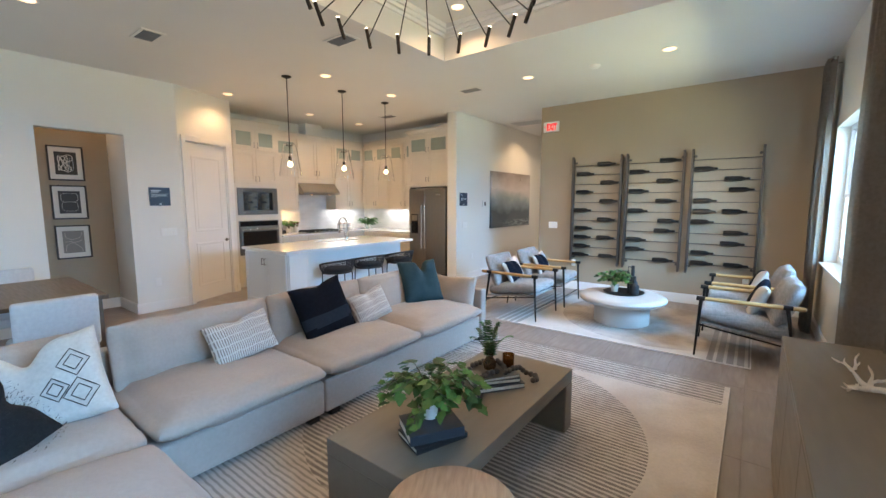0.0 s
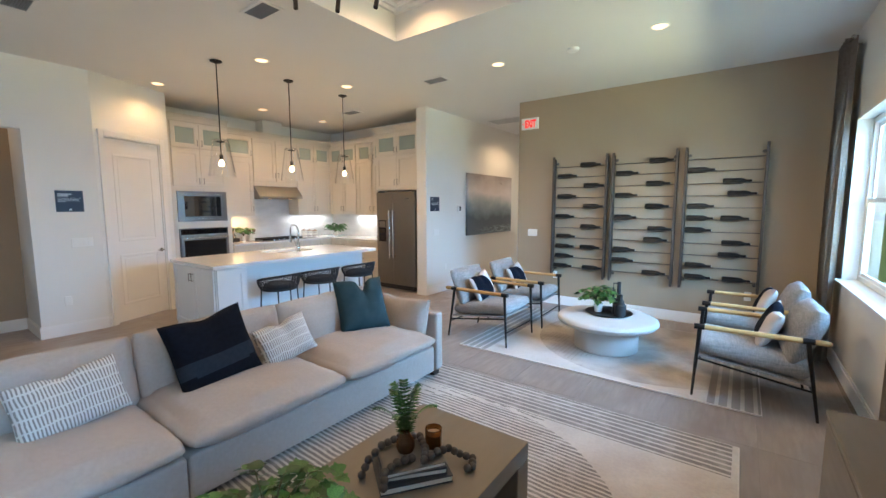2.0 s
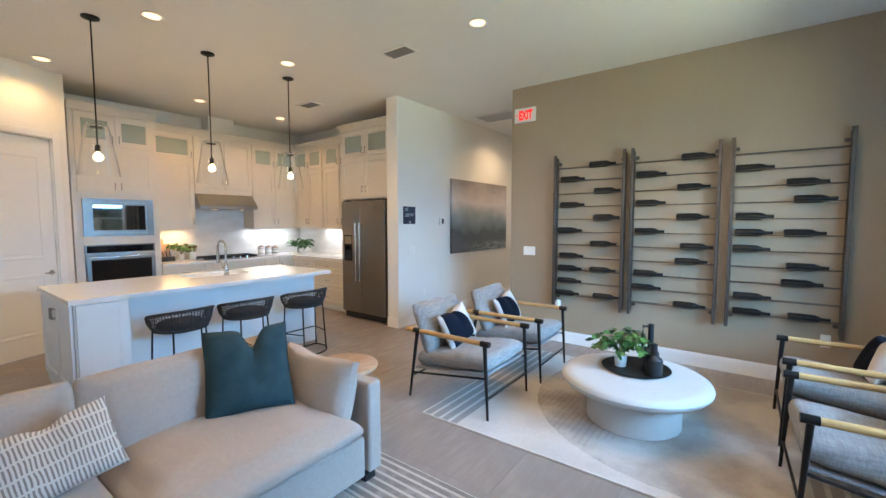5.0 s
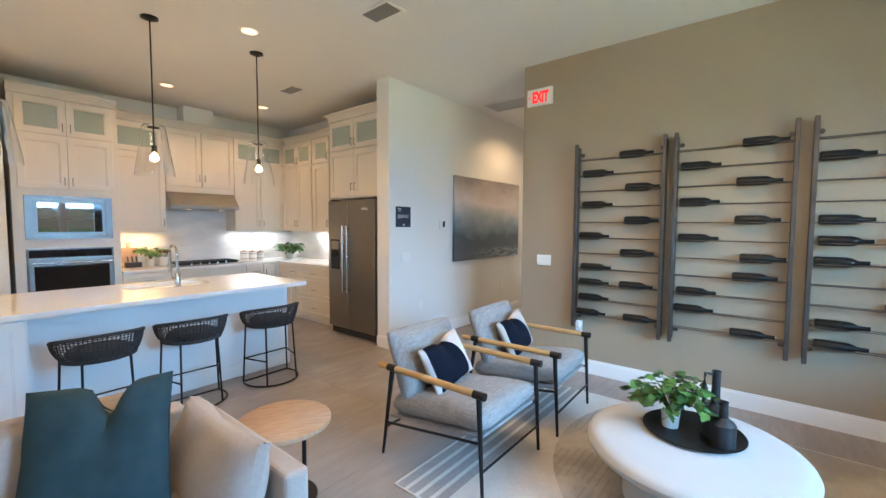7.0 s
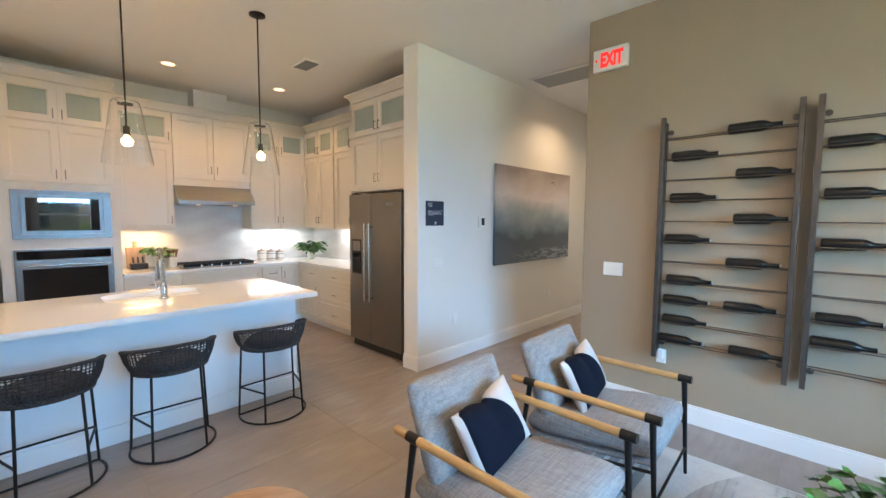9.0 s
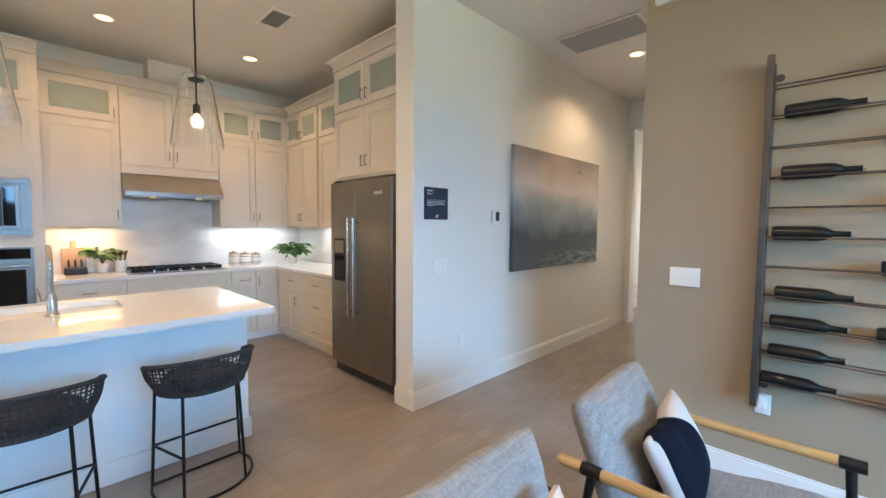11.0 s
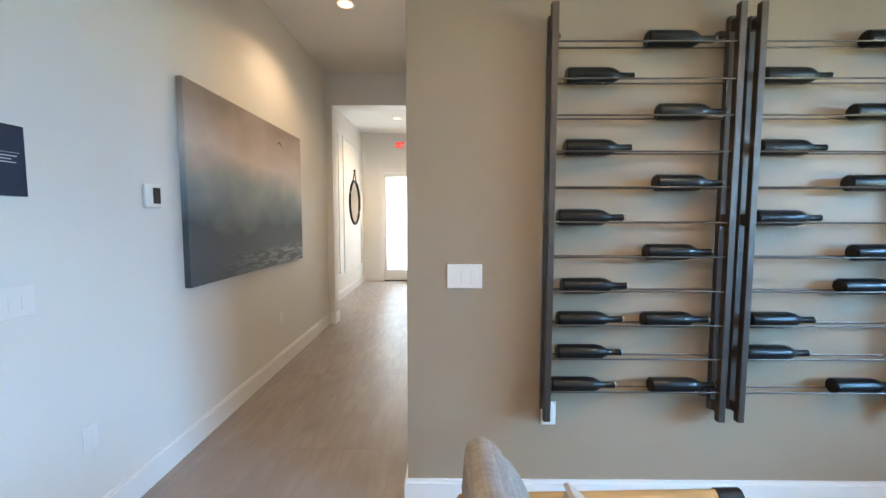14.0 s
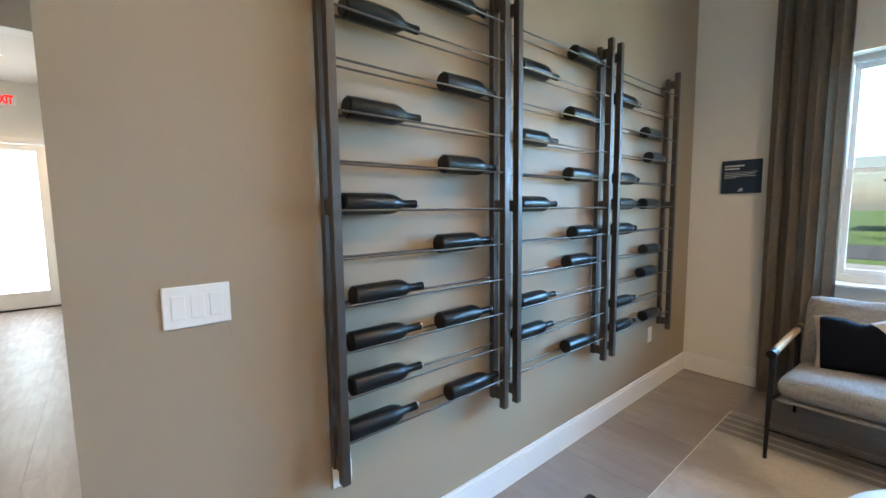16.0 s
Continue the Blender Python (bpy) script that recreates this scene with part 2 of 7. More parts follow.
def tube(bm, pts, r, seg=8, closed=False):
    """A round bar along a line of points."""
    pts = [Vector(p) for p in pts]
    n = len(pts)
    rings = []
    for i, p in enumerate(pts):
        a = pts[i - 1] if (i or closed) else p
        b = pts[(i + 1) % n] if (i < n - 1 or closed) else p
        d = (b - a).normalized()
        up = Vector((0, 0, 1)) if abs(d.z) < .9 else Vector((1, 0, 0))
        u = d.cross(up).normalized()
        w = d.cross(u).normalized()
        rr = r[i] if isinstance(r, (list, tuple)) else r
        rings.append([bm.verts.new(p + (u * math.cos(2 * math.pi * k / seg) + w * math.sin(2 * math.pi * k / seg)) * rr) for k in range(seg)])
    pairs = list(zip(rings, rings[1:])) + ([(rings[-1], rings[0])] if closed else [])
    for a, b in pairs:
        for k in range(seg):
            bm.faces.new((a[k], a[(k + 1) % seg], b[(k + 1) % seg], b[k]))
    if not closed:
        bm.faces.new(rings[0])
        bm.faces.new(rings[-1][::-1])


def part(name, bm, material, parent=None, label="", smooth=False):
    """One bmesh as one mesh object, under a thing or a part."""
    bmesh.ops.recalc_face_normals(bm, faces=bm.faces[:])
    me = bpy.data.meshes.new(name)
    bm.to_mesh(me)
    bm.free()
    if smooth:
        for p in me.polygons:
            p.use_smooth = True
        me.set_sharp_from_angle(angle=radians(38))
    me.materials.append(material)
    ob = new(name, me)
    if parent:
        ob.parent = parent
    if label:
        ob["label"] = label
    return ob


def boxpart(name, dims, material, parent=None, label="", bevel=.002, m=None, segs=1):
    bm = bmesh.new()
    box(bm, *dims, bevel=bevel, m=m, segs=segs)
    return part(name, bm, material, parent, label)


def thing(name, label, category, group="", at=None):
    ob = new(name)
    ob.empty_display_size = .1
    if at is not None:
        ob.matrix_world = at if isinstance(at, Matrix) else Matrix.Translation(at)
    return tagged(ob, label, category, group)


def structure(name, bm, material, label, smooth=False):
    ob = part(name, bm, material, None, "", smooth)
    return tagged(ob, label, kind="structure")


def structure_box(name, dims, material, label, bevel=0.0):
    bm = bmesh.new()
    if isinstance(dims[0], (int, float)):
        dims = [dims]
    for d in dims:
        box(bm, *d, bevel=bevel)
    return structure(name, bm, material, label)


# ---- structure ----
ACC, EAST, CORR, POST = 8.02, .865, -4.442, 7.255
WX = -6.668
structure_box("subfloor", (-9.5, 1.0, -2.7, 15.5, -.12, -.0016), GROUT, "grey grout bed below the floor tiles")
structure_box("wall_north", (-3.05, EAST + .15, ACC, ACC + .16, 0, CEIL), TAUPE, "taupe painted accent wall that carries the bottle racks")
structure_box("wall_foyer_east", (-3.05, -2.9, ACC + .16, 15.4, 0, CEIL), WALL, "white painted wall of the entrance corridor")
structure_box("wall_corridor", (-4.655, CORR, POST, 11.5, 0, CEIL), WALL, "white painted corridor wall with a canvas picture")
structure_box("wall_cased_opening", [(-4.9, -4.36, 11.5, 11.68, 0, CEIL), (-4.36, -3.05, 11.5, 11.68, 2.89, CEIL), (-3.13, -3.05, 11.5, 11.68, 0, 2.89)], WALL, "white wall with an opening from corridor to foyer")
structure_box("wall_foyer_west", (-4.88, -4.73, 11.68, 15.4, 0, CEIL), WALL, "white foyer wall with picture-frame moulding")
structure_box("wall_front", [(-4.73, -4.29, 15.25, 15.4, 0, CEIL), (-3.35, -3.05, 15.25, 15.4, 0, CEIL), (-4.29, -3.35, 15.25, 15.4, 2.46, CEIL)], WALL, "white wall round the front door")
structure_box("wall_kitchen_north", (-8.15, -4.655, 8.05, 8.20, 0, CEIL), WALL, "white kitchen wall behind cabinets and fridge")
structure_box("wall_kitchen_west", (-8.15, -7.98, 4.27, 8.05, 0, CEIL), WALL, "white kitchen wall behind hood and oven tower")
structure_box("wall_pantry_return", (-8.15, -7.10, 4.17, 4.27, 0, CEIL), WALL, "white return wall beside the oven tower")
structure_box("wall_west", [(-7.45, WX, 2.62, 3.27, 0, CEIL), (WX - .14, WX, 1.75, 2.62, 2.49, CEIL), (WX - .14, WX, -2.7, 1.75, 0, CEIL)], WALL, "white dining-side wall with an opening to a niche")
structure_box("wall_niche", [(-7.6, -7.45, .6, 3.4, 0, CEIL), (-7.45, WX - .14, .6, .75, 0, CEIL)], TAUPE, "taupe painted niche wall behind framed prints")
# pantry wall, set at an angle
pa, pb = Vector((WX, 3.27, 0)), Vector((-7.10, 4.27, 0))
along = (pb - pa).normalized()
PANTRY = Matrix.Translation(pa) @ Matrix.Rotation(math.atan2(along.y, along.x), 4, "Z")
plen = (pb - pa).length
bm = bmesh.new()
for d in [(0, .10, .0, .12, 0, CEIL), (.94, plen, .0, .12, 0, CEIL), (.10, .94, .0, .12, 2.52, CEIL)]:
    box(bm, *d, m=PANTRY)
structure("wall_pantry", bm, WALL, "white angled wall around the pantry door")
# east wall with windows; the second one is assumed, unseen, and lets in extra daylight
WINS = [(4.66, 7.15), (-.3, 2.1)]
SILL, HEAD = .86, 2.40
bm = bmesh.new()
ys = [-2.7] + [v for w in sorted(WINS) for v in w] + [ACC]
for i, (y0, y1) in enumerate(zip(ys, ys[1:])):
    if i % 2 == 0:
        box(bm, EAST, EAST + .18, y0, y1, 0, CEIL)
    else:
        box(bm, EAST, EAST + .18, y0, y1, 0, SILL)
        box(bm, EAST, EAST + .18, y0, y1, HEAD, CEIL)
structure("wall_east", bm, WALL, "light greige window wall of the living room")
structure_box("wall_south", [(WX - .14, -4.9, -2.7, -2.52, 0, CEIL), (-1.1, EAST, -2.7, -2.52, 0, CEIL), (-4.9, -1.1, -2.7, -2.52, 2.5, CEIL)], WALL, "white wall around the assumed patio opening")

TX0, TX1, TY0, TY1, TZ = -2.97, .07, .42, 4.93, 3.68
bm = bmesh.new()
for d in [(-8.2, TX0, -2.7, 15.5, CEIL, CEIL + .1), (TX1, EAST + .2, -2.7, 8.2, CEIL, CEIL + .1), (TX0, TX1, -2.7, TY0, CEIL, CEIL + .1), (TX0, TX1, TY1, 15.5, CEIL, CEIL + .1),
          (TX0 - .1, TX0, TY0, TY1, CEIL + .1, TZ), (TX1, TX1 + .1, TY0, TY1, CEIL + .1, TZ), (TX0 - .1, TX1 + .1, TY0 - .1, TY0, CEIL + .1, TZ), (TX0 - .1, TX1 + .1, TY1, TY1 + .1, CEIL + .1, TZ),
          (TX0 - .1, TX1 + .1, TY0 - .1, TY1 + .1, TZ, TZ + .1)]:
    box(bm, *d)
structure("ceiling", bm, CEILING, "flat painted ceiling with a recessed tray")
bm = bmesh.new()
for k, (o, z) in enumerate([(.10, TZ - .05), (.07, TZ - .085), (.035, TZ - .12)]):
    z1 = z + (.05 if k == 0 else .035)
    for d in [(TX0, TX0 + o, TY0, TY1, z, z1), (TX1 - o, TX1, TY0, TY1, z, z1), (TX0 + o, TX1 - o, TY0, TY0 + o, z, z1), (TX0 + o, TX1 - o, TY1 - o, TY1, z, z1)]:
        box(bm, *d)
structure("trim_tray_crown", bm, TRIM, "white stepped crown moulding in the ceiling tray")


def baseboard(name, x0, y0, x1, y1, side):
    """Along a wall from one corner to the next; side: 1 puts it to the left of that way, -1 to the right."""
    a, b = Vector((x0, y0, 0)), Vector((x1, y1, 0))
    m = Matrix.Translation(a) @ Matrix.Rotation(math.atan2(b.y - a.y, b.x - a.x), 4, "Z")
    bm = bmesh.new()
    L = (b - a).length
    y = .016 * side
    box(bm, 0, L, min(0, y), max(0, y), 0, .128, m=m)
    y = .010 * side
    box(bm, 0, L, min(0, y), max(0, y), .128, .146, m=m)
    ob = structure(name, bm, TRIM, "white painted baseboard along the wall")
    return ob


for seg in [(-3.05, ACC, EAST, ACC, -1), (EAST, -2.5, EAST, ACC - .016, 1), (CORR, POST - .016, CORR, 11.5, -1), (-4.655, POST, CORR, POST, -1), (-4.44, 11.5, -4.36, 11.5, -1), (-4.36, 11.484, -4.36, 11.68, -1),
            (-4.73, 11.68, -4.73, 15.25, -1), (-4.714, 15.25, -4.36, 15.25, -1), (-3.05, ACC - .016, -3.05, 11.5, 1), (-3.05, 11.68, -3.05, 15.25, 1), (WX, 2.604, WX, 3.27, -1), (WX, 2.62, -7.45, 2.62, 1), (-7.45, .75, -7.45, 2.604, -1),
            (WX, -2.5, WX, 1.75, -1)]:
    baseboard("baseboard", *seg)
for n0, n1 in [(0, .03), (1.01, plen)]:
    p, q = pa + along * n0, pa + along * n1
    baseboard("baseboard", p.x, p.y, q.x, q.y, -1)


# ---- kitchen ----
def pull(parent, x, z, w=.10, vertical=True, y=-.020):
    bm = bmesh.new()
    h = w / 2
    if vertical:
        rod(bm, (x, y - .028, z - h), (x, y - .028, z + h), .005, seg=8)
        for s in (-1, 1):
            rod(bm, (x, y, z + s * (h - .008)), (x, y - .028, z + s * (h - .008)), .0045, seg=6)
    else:
        rod(bm, (x - h, y - .028, z), (x + h, y - .028, z), .005, seg=8)
        for s in (-1, 1):
            rod(bm, (x + s * (h - .008), y, z), (x + s * (h - .008), y - .028, z), .0045, seg=6)
    part("handle", bm, PULL, parent, "dark nickel bar handle", True)


def shaker(parent, x, z, w, h, material, glass=False, handle=None, name="door"):
    """A framed front, its lower corner at x, z, standing 2 cm before the body."""
    g = .0018
    x0, x1, z0, z1 = x + g, x + w - g, z + g, z + h - g
    f, e = min(.062, h * .28), .010
    bm = bmesh.new()

    def ring(o, y):
        return [bm.verts.new(v) for v in ((x0 + o, y, z0 + o), (x1 - o, y, z0 + o), (x1 - o, y, z1 - o), (x0 + o, y, z1 - o))]
    rings = [ring(0, -.001), ring(0, -.0185), ring(.0015, -.020), ring(f, -.020), ring(f + .001, -.0145), ring(f + e, -.0145), ring(f + e + .001, -.010)]
    if glass:
        rings += [ring(f + e + .001, -.001), rings[0]]
    for p, q in zip(rings, rings[1:]):
        for i in range(4):
            j = (i + 1) % 4
            bm.faces.new((p[i], p[j], q[j], q[i]))
    if not glass:
        bm.faces.new(rings[-1])
        bm.faces.new(rings[0][::-1])
    door = part(name, bm, material, parent, "glazed door" if glass else "")
    if glass:
        boxpart("pane", (x0 + f + .012, x1 - f - .012, -.010, -.006, z0 + f + .012, z1 - f - .012), FROST, door, "grey-green glass pane", 0)
    if handle == "L":
        pull(door, x + .035, z + (.13 if h > .6 else .09), .10)
    elif handle == "R":
        pull(door, x + w - .035, z + (.13 if h > .6 else .09), .10)
    elif handle == "LT":
        pull(door, x + .035, z + h - .13, .10)
    elif handle == "RT":
        pull(door, x + w - .035, z + h - .13, .10)
    elif handle == "H":
        pull(door, x + w / 2, z + h / 2, .11, False)
    return door


def cabinet(name, label, m, w, h, d, z, fronts, material=None, group="kitchen cabinets"):
    material = material or CABINET
    ob = thing(name, label, "cabinet", group, m)
    boxpart("body", (0, w, 0, d, z, z + h), material, ob, "", .001)
    for fr in fronts:
        shaker(ob, fr[0], fr[1], fr[2], fr[3], material, fr[4] == "g", fr[5], "drawer" if fr[4] == "w" else "door")
    return ob


def turned(x, y, deg):
    return pose(x, y, 0, 0, 0, deg)


W = 90
HX = -7.64   # front of the wall cabinets on the hood side
TWX = -7.33
NY = 7.72
cabinet("oven_tower", "cream painted tall oven cabinet with glazed top doors", turned(TWX, 4.33, W), .95, 2.965, .64, 0,
        [(.05, 2.55, .425, .40, "g", "R"), (.475, 2.55, .425, .40, "g", "L"), (.05, 1.93, .425, .60, "d", "R"), (.475, 1.93, .425, .60, "d", "L"), (.05, .11, .84, .46, "w", "H")])
cabinet("wall_cabinet", "cream painted wall cabinet with one solid and one glazed door", turned(HX, 5.283, W), .607, 1.505, .33, 1.42,
        [(0.0, 1.42, .60, 1.08, "d", "R"), (0, 2.52, .60, .39, "g", "R")])
cabinet("wall_cabinet", "cream painted wall cabinet over the range hood", turned(HX, 5.893, W), .955, .905, .33, 2.02,
        [(.0, 2.09, .475, .82, "d", "R"), (.48, 2.09, .475, .82, "d", "L")])
cabinet("wall_cabinet", "cream painted wall cabinet with paired solid and glazed doors", turned(HX, 6.851, W), .865, 1.505, .33, 1.42,
        [(.0, 1.42, .43, 1.08, "d", "R"), (.435, 1.42, .43, 1.08, "d", "L"), (0, 2.52, .43, .39, "g", "R"), (.435, 2.52, .43, .39, "g", "L")])
cabinet("wall_cabinet", "cream painted wall cabinet with paired solid and glazed doors", turned(-7.62, NY, 0), .90, 1.505, .315, 1.42,
        [(.0, 1.42, .43, 1.08, "d", "R"), (.435, 1.42, .43, 1.08, "d", "L"), (0, 2.52, .43, .39, "g", "R"), (.435, 2.52, .43, .39, "g", "L")])
cabinet("wall_cabinet", "narrow cream painted wall cabinet with a glazed top door", turned(-6.70, NY, 0), .45, 1.505, .315, 1.42,
        [(.0, 1.42, .43, 1.08, "d", "R"), (0, 2.52, .43, .39, "g", "R")])
cabinet("wall_cabinet", "narrow cream painted wall cabinet beside the fridge", turned(-6.22, NY, 0), .38, 1.505, .315, 1.42,
        [(.0, 1.42, .38, 1.08, "d", "L"), (0, 2.52, .38, .39, "g", "L")])
cabinet("fridge_cabinet", "cream painted deep cabinet above the fridge", turned(-5.80, 7.39, 0), 1.10, 1.075, .655, 1.90,
        [(.02, 1.92, .53, .62, "d", "R"), (.55, 1.92, .53, .62, "d", "L"), (.02, 2.56, .53, .40, "g", "R"), (.55, 2.56, .53, .40, "g", "L")])
boxpart("fridge_side_panel", (-5.80, -5.77, 7.39, 8.045, .0, 1.895), CABINET, None, "")
tagged(bpy.data.objects["fridge_side_panel"], "cream painted side panel beside the fridge", "panel")
boxpart("fridge_side_panel", (-4.70, -4.66, 7.30, 8.045, .0, 1.895), CABINET, None, "")
tagged(bpy.data.objects["fridge_side_panel.001"], "cream painted side panel beside the corridor wall", "panel")


def crown(name, pts, z, label, out=1):
    """Cornice: three steps leaning out, over a run of the cabinet front (list of corner points in order)."""
    bm = bmesh.new()
    cove = [(.008 + .046 * (k / 13) ** 1.7, z + .018 + .0052 * k, z + .018 + .0052 * (k + 1)) for k in range(13)]
    for o, z0, z1 in [(.012, z, z + .018)] + cove + [(.064, z + .0856, z + .105)]:
        for (x0, x1, y0, y1) in pts:
            box(bm, x0 - (o if (x0, "x0") in open_ends else 0), x1 + (o if (x1, "x1") in open_ends else 0), y0 - (o if (y0, "y0") in open_ends else 0), y1, z0, z1)
    ob = part(name, bm, CABINET, None)
    return tagged(ob, label, "cornice")


open_ends = {(TWX, "x1"), (HX, "x1"), (7.39, "y0"), (NY, "y0"), (-5.80, "x0")}
crown("cornice", [(-7.975, TWX, 4.325, 5.282)], 2.967, "cream painted cornice on the oven tower")
crown("cornice", [(-7.975, HX, 5.283, 8.045)], 2.927, "cream painted cornice along the wall cabinets")
crown("cornice", [(-7.57, -5.803, NY, 8.045)], 2.927, "cream painted cornice along the wall cabinets")
crown("cornice", [(-5.80, -4.66, 7.39, 8.045)], 2.977, "cream painted cornice over the fridge cabinet")
structure_box("hood_duct_box", (-7.98, -7.72, 6.18, 6.60, 3.035, CEIL), WALL, "white boxed duct above the hood cabinet")

# base cabinets
BX, BY = -7.33, 7.44


def toe(x0, x1, y0, y1, name="toe_kick"):
    structure_box(name, (x0, x1, y0, y1, 0, .098), TRIM, "white recessed plinth under the base cabinets")


toe(-7.97, BX - .05, 5.284, 8.04)
toe(BX - .049, -5.81, BY + .05, 8.04)
for y0, w, fr in [(5.284, .58, [(0, .10, .29, .56, "d", "RT"), (.29, .10, .29, .56, "d", "LT"), (0, .67, .58, .20, "w", "H")]),
                  (5.866, 1.00, [(0, .10, .5, .56, "d", "RT"), (.5, .10, .5, .56, "d", "LT"), (0, .67, 1.0, .20, "w", None)]),
                  (6.868, .28, [(0, .10, .28, .56, "d", "LT"), (0, .67, .28, .20, "w", "H")]),
                  (7.15, .288, [(0, .10, .27, .77, "d", "LT")])]:
    cabinet("base_cabinet", "cream painted base cabinet below the quartz counter", turned(BX, y0, W), w, .78, .62, .10, fr)
for x0, w, fr in [(-7.328, .30, [(.02, .10, .28, .77, "d", None)]),
                  (-7.026, .29, [(0, .10, .29, .56, "d", "RT"), (0, .67, .29, .20, "w", "H")]),
                  (-6.734, .92, [(0, .10, .92, .28, "w", "H"), (0, .385, .92, .28, "w", "H"), (0, .67, .92, .20, "w", "H")])]:
    cabinet("base_cabinet", "cream painted base cabinet with drawers beside the fridge", turned(x0, BY, 0), w, .78, .60, .10, fr)
bm = bmesh.new()
box(bm, -7.975, BX + .03, 5.286, 8.045, .882, .92, .003)
box(bm, BX + .031, -5.806, BY - .03, 8.045, .882, .92, .003)
tagged(part("countertop", bm, QUARTZ), "white quartz worktop on the base cabinets", "worktop")
bm = bmesh.new()
box(bm, -7.979, -7.965, 5.286, 8.03, .921, 1.418)
box(bm, -7.979, -7.965, 5.9, 6.84, 1.418, 2.0)
box(bm, -7.965, -5.806, 8.034, 8.049, .921, 1.418)
structure("backsplash", bm, MARBLE, "white marble backsplash with faint grey veins")

# range hood
hood = thing("range_hood", "stainless steel slanted range hood under cabinet", "range hood", at=turned(-7.64, 5.895, W))
bm = bmesh.new()
prof = [(.32, 2.0), (.32, 1.755), (-.19, 1.755), (-.19, 1.80), (.0, 2.0)]
va = [bm.verts.new((.0, y, z)) for y, z in prof]
vb = [bm.verts.new((.95, y, z)) for y, z in prof]
bm.faces.new(va), bm.faces.new(vb[::-1])
for i in range(5):
    j = (i + 1) % 5
    bm.faces.new((va[i], vb[i], vb[j], va[j]))
part("canopy", bm, HOODSTEEL, hood)
boxpart("filter", (.06, .89, -.15, .28, 1.748, 1.754), DARKSTEEL, hood, "dark grease filter", 0)
boxpart("moulding", (.0, .95, -.012, .0, 2.0, 2.06), CABINET, hood, "cream painted trim strip")
for lx in (.25, .7):
    bm = bmesh.new()
    lathe(bm, [(0, 0), (.03, 0), (.03, .004), (0, .004)], 16, (lx, -.12, 1.743))
    part("hood_lamp", bm, LAMP, hood, "small lit hood lamp")

# microwave and oven in the tower
mw = thing("microwave", "built-in stainless microwave with a wide steel trim frame", "microwave", at=turned(TWX, 4.42, W))
bm = bmesh.new()
for d in [(0, .78, 1.35, 1.395), (0, .78, 1.805, 1.85), (0, .07, 1.395, 1.805), (.71, .78, 1.395, 1.805)]:
    box(bm, d[0], d[1], -.022, -.001, d[2], d[3], .002)
part("trim_frame", bm, APPLIANCE, mw)
boxpart("mw_door", (.0705, .7095, -.016, -.002, 1.396, 1.804), APPLIANCE, mw, "stainless door")
boxpart("window", (.105, .60, -.019, -.0162, 1.43, 1.77), MIRRORGLASS, mw, "black glass window", .001)
boxpart("control_panel", (.604, .68, -.019, -.0162, 1.43, 1.77), BLACKGLASS, mw, "black control strip", .001)
oven = thing("oven", "built-in stainless wall oven with a long bar handle", "oven", at=turned(TWX, 4.42, W))
boxpart("oven_frame", (0, .78, -.022, -.001, .60, 1.24), APPLIANCE, oven, "", .003)
boxpart("control_panel", (.02, .76, -.027, -.0222, 1.135, 1.225), BLACKGLASS, oven, "black glass control panel", .001)
boxpart("oven_door", (.01, .77, -.045, -.0225, .64, 1.12), APPLIANCE, oven, "stainless door", .003)
boxpart("window", (.055, .725, -.047, -.0452, .68, 1.04), BLACKGLASS, oven, "black glass window", .001)
bm = bmesh.new()
rod(bm, (.03, -.085, 1.075), (.75, -.085, 1.075), .012)
for hx in (.06, .72):
    rod(bm, (hx, -.045, 1.075), (hx, -.085, 1.075), .009)
part("handle", bm, CHROME, oven, "round steel bar handle", True)

# fridge
fr = thing("fridge", "dark stainless side-by-side fridge with a water dispenser", "fridge", at=(-5.69, 7.30, 0))
FW, FH = .965, 1.86
boxpart("body", (0, FW + .018, .046, .70, .03, FH - .02), DARKPLASTIC, fr, "", .004)
boxpart("plinth", (.02, FW - .02, .01, .049, .02, .10), DARKPLASTIC, fr, "dark grille")
dl = boxpart("freezer_door", (0, .43, -.03, .045, .11, FH), DARKSTEEL, fr, "", .006, segs=2)
dr = boxpart("fridge_door", (.434, FW, -.03, .045, .11, FH), DARKSTEEL, fr, "", .006, segs=2)
for hx, d in ((.385, dl), (.475, dr)):
    bm = bmesh.new()
    rod(bm, (hx, -.085, .62), (hx, -.085, 1.52), .013)
    for hz in (.66, 1.48):
        rod(bm, (hx, -.03, hz), (hx, -.085, hz), .010)
    part("handle", bm, CHROME, d, "long steel bar handle", True)
boxpart("dispenser_frame", (.06, .25, -.034, -.0305, .92, 1.33), BLACK, dl, "dark dispenser surround", .003)
boxpart("dispenser_recess", (.075, .235, -.036, -.0345, .94, 1.17), BLACKGLASS, dl, "black dispenser recess", .001)
boxpart("dispenser_panel", (.075, .235, -.037, -.0345, 1.19, 1.31), DARKSTEEL, dl, "grey button panel", .001)
boxpart("badge", (.72, .84, -.033, -.0305, 1.72, 1.75), CHROME, dr, "small plain badge", .001)
for hx in (.05, FW - .05):
    boxpart("hinge_cover", (hx - .04, hx + .04, .0, .10, FH + .001, FH + .02), DARKPLASTIC, fr, "black hinge cover")

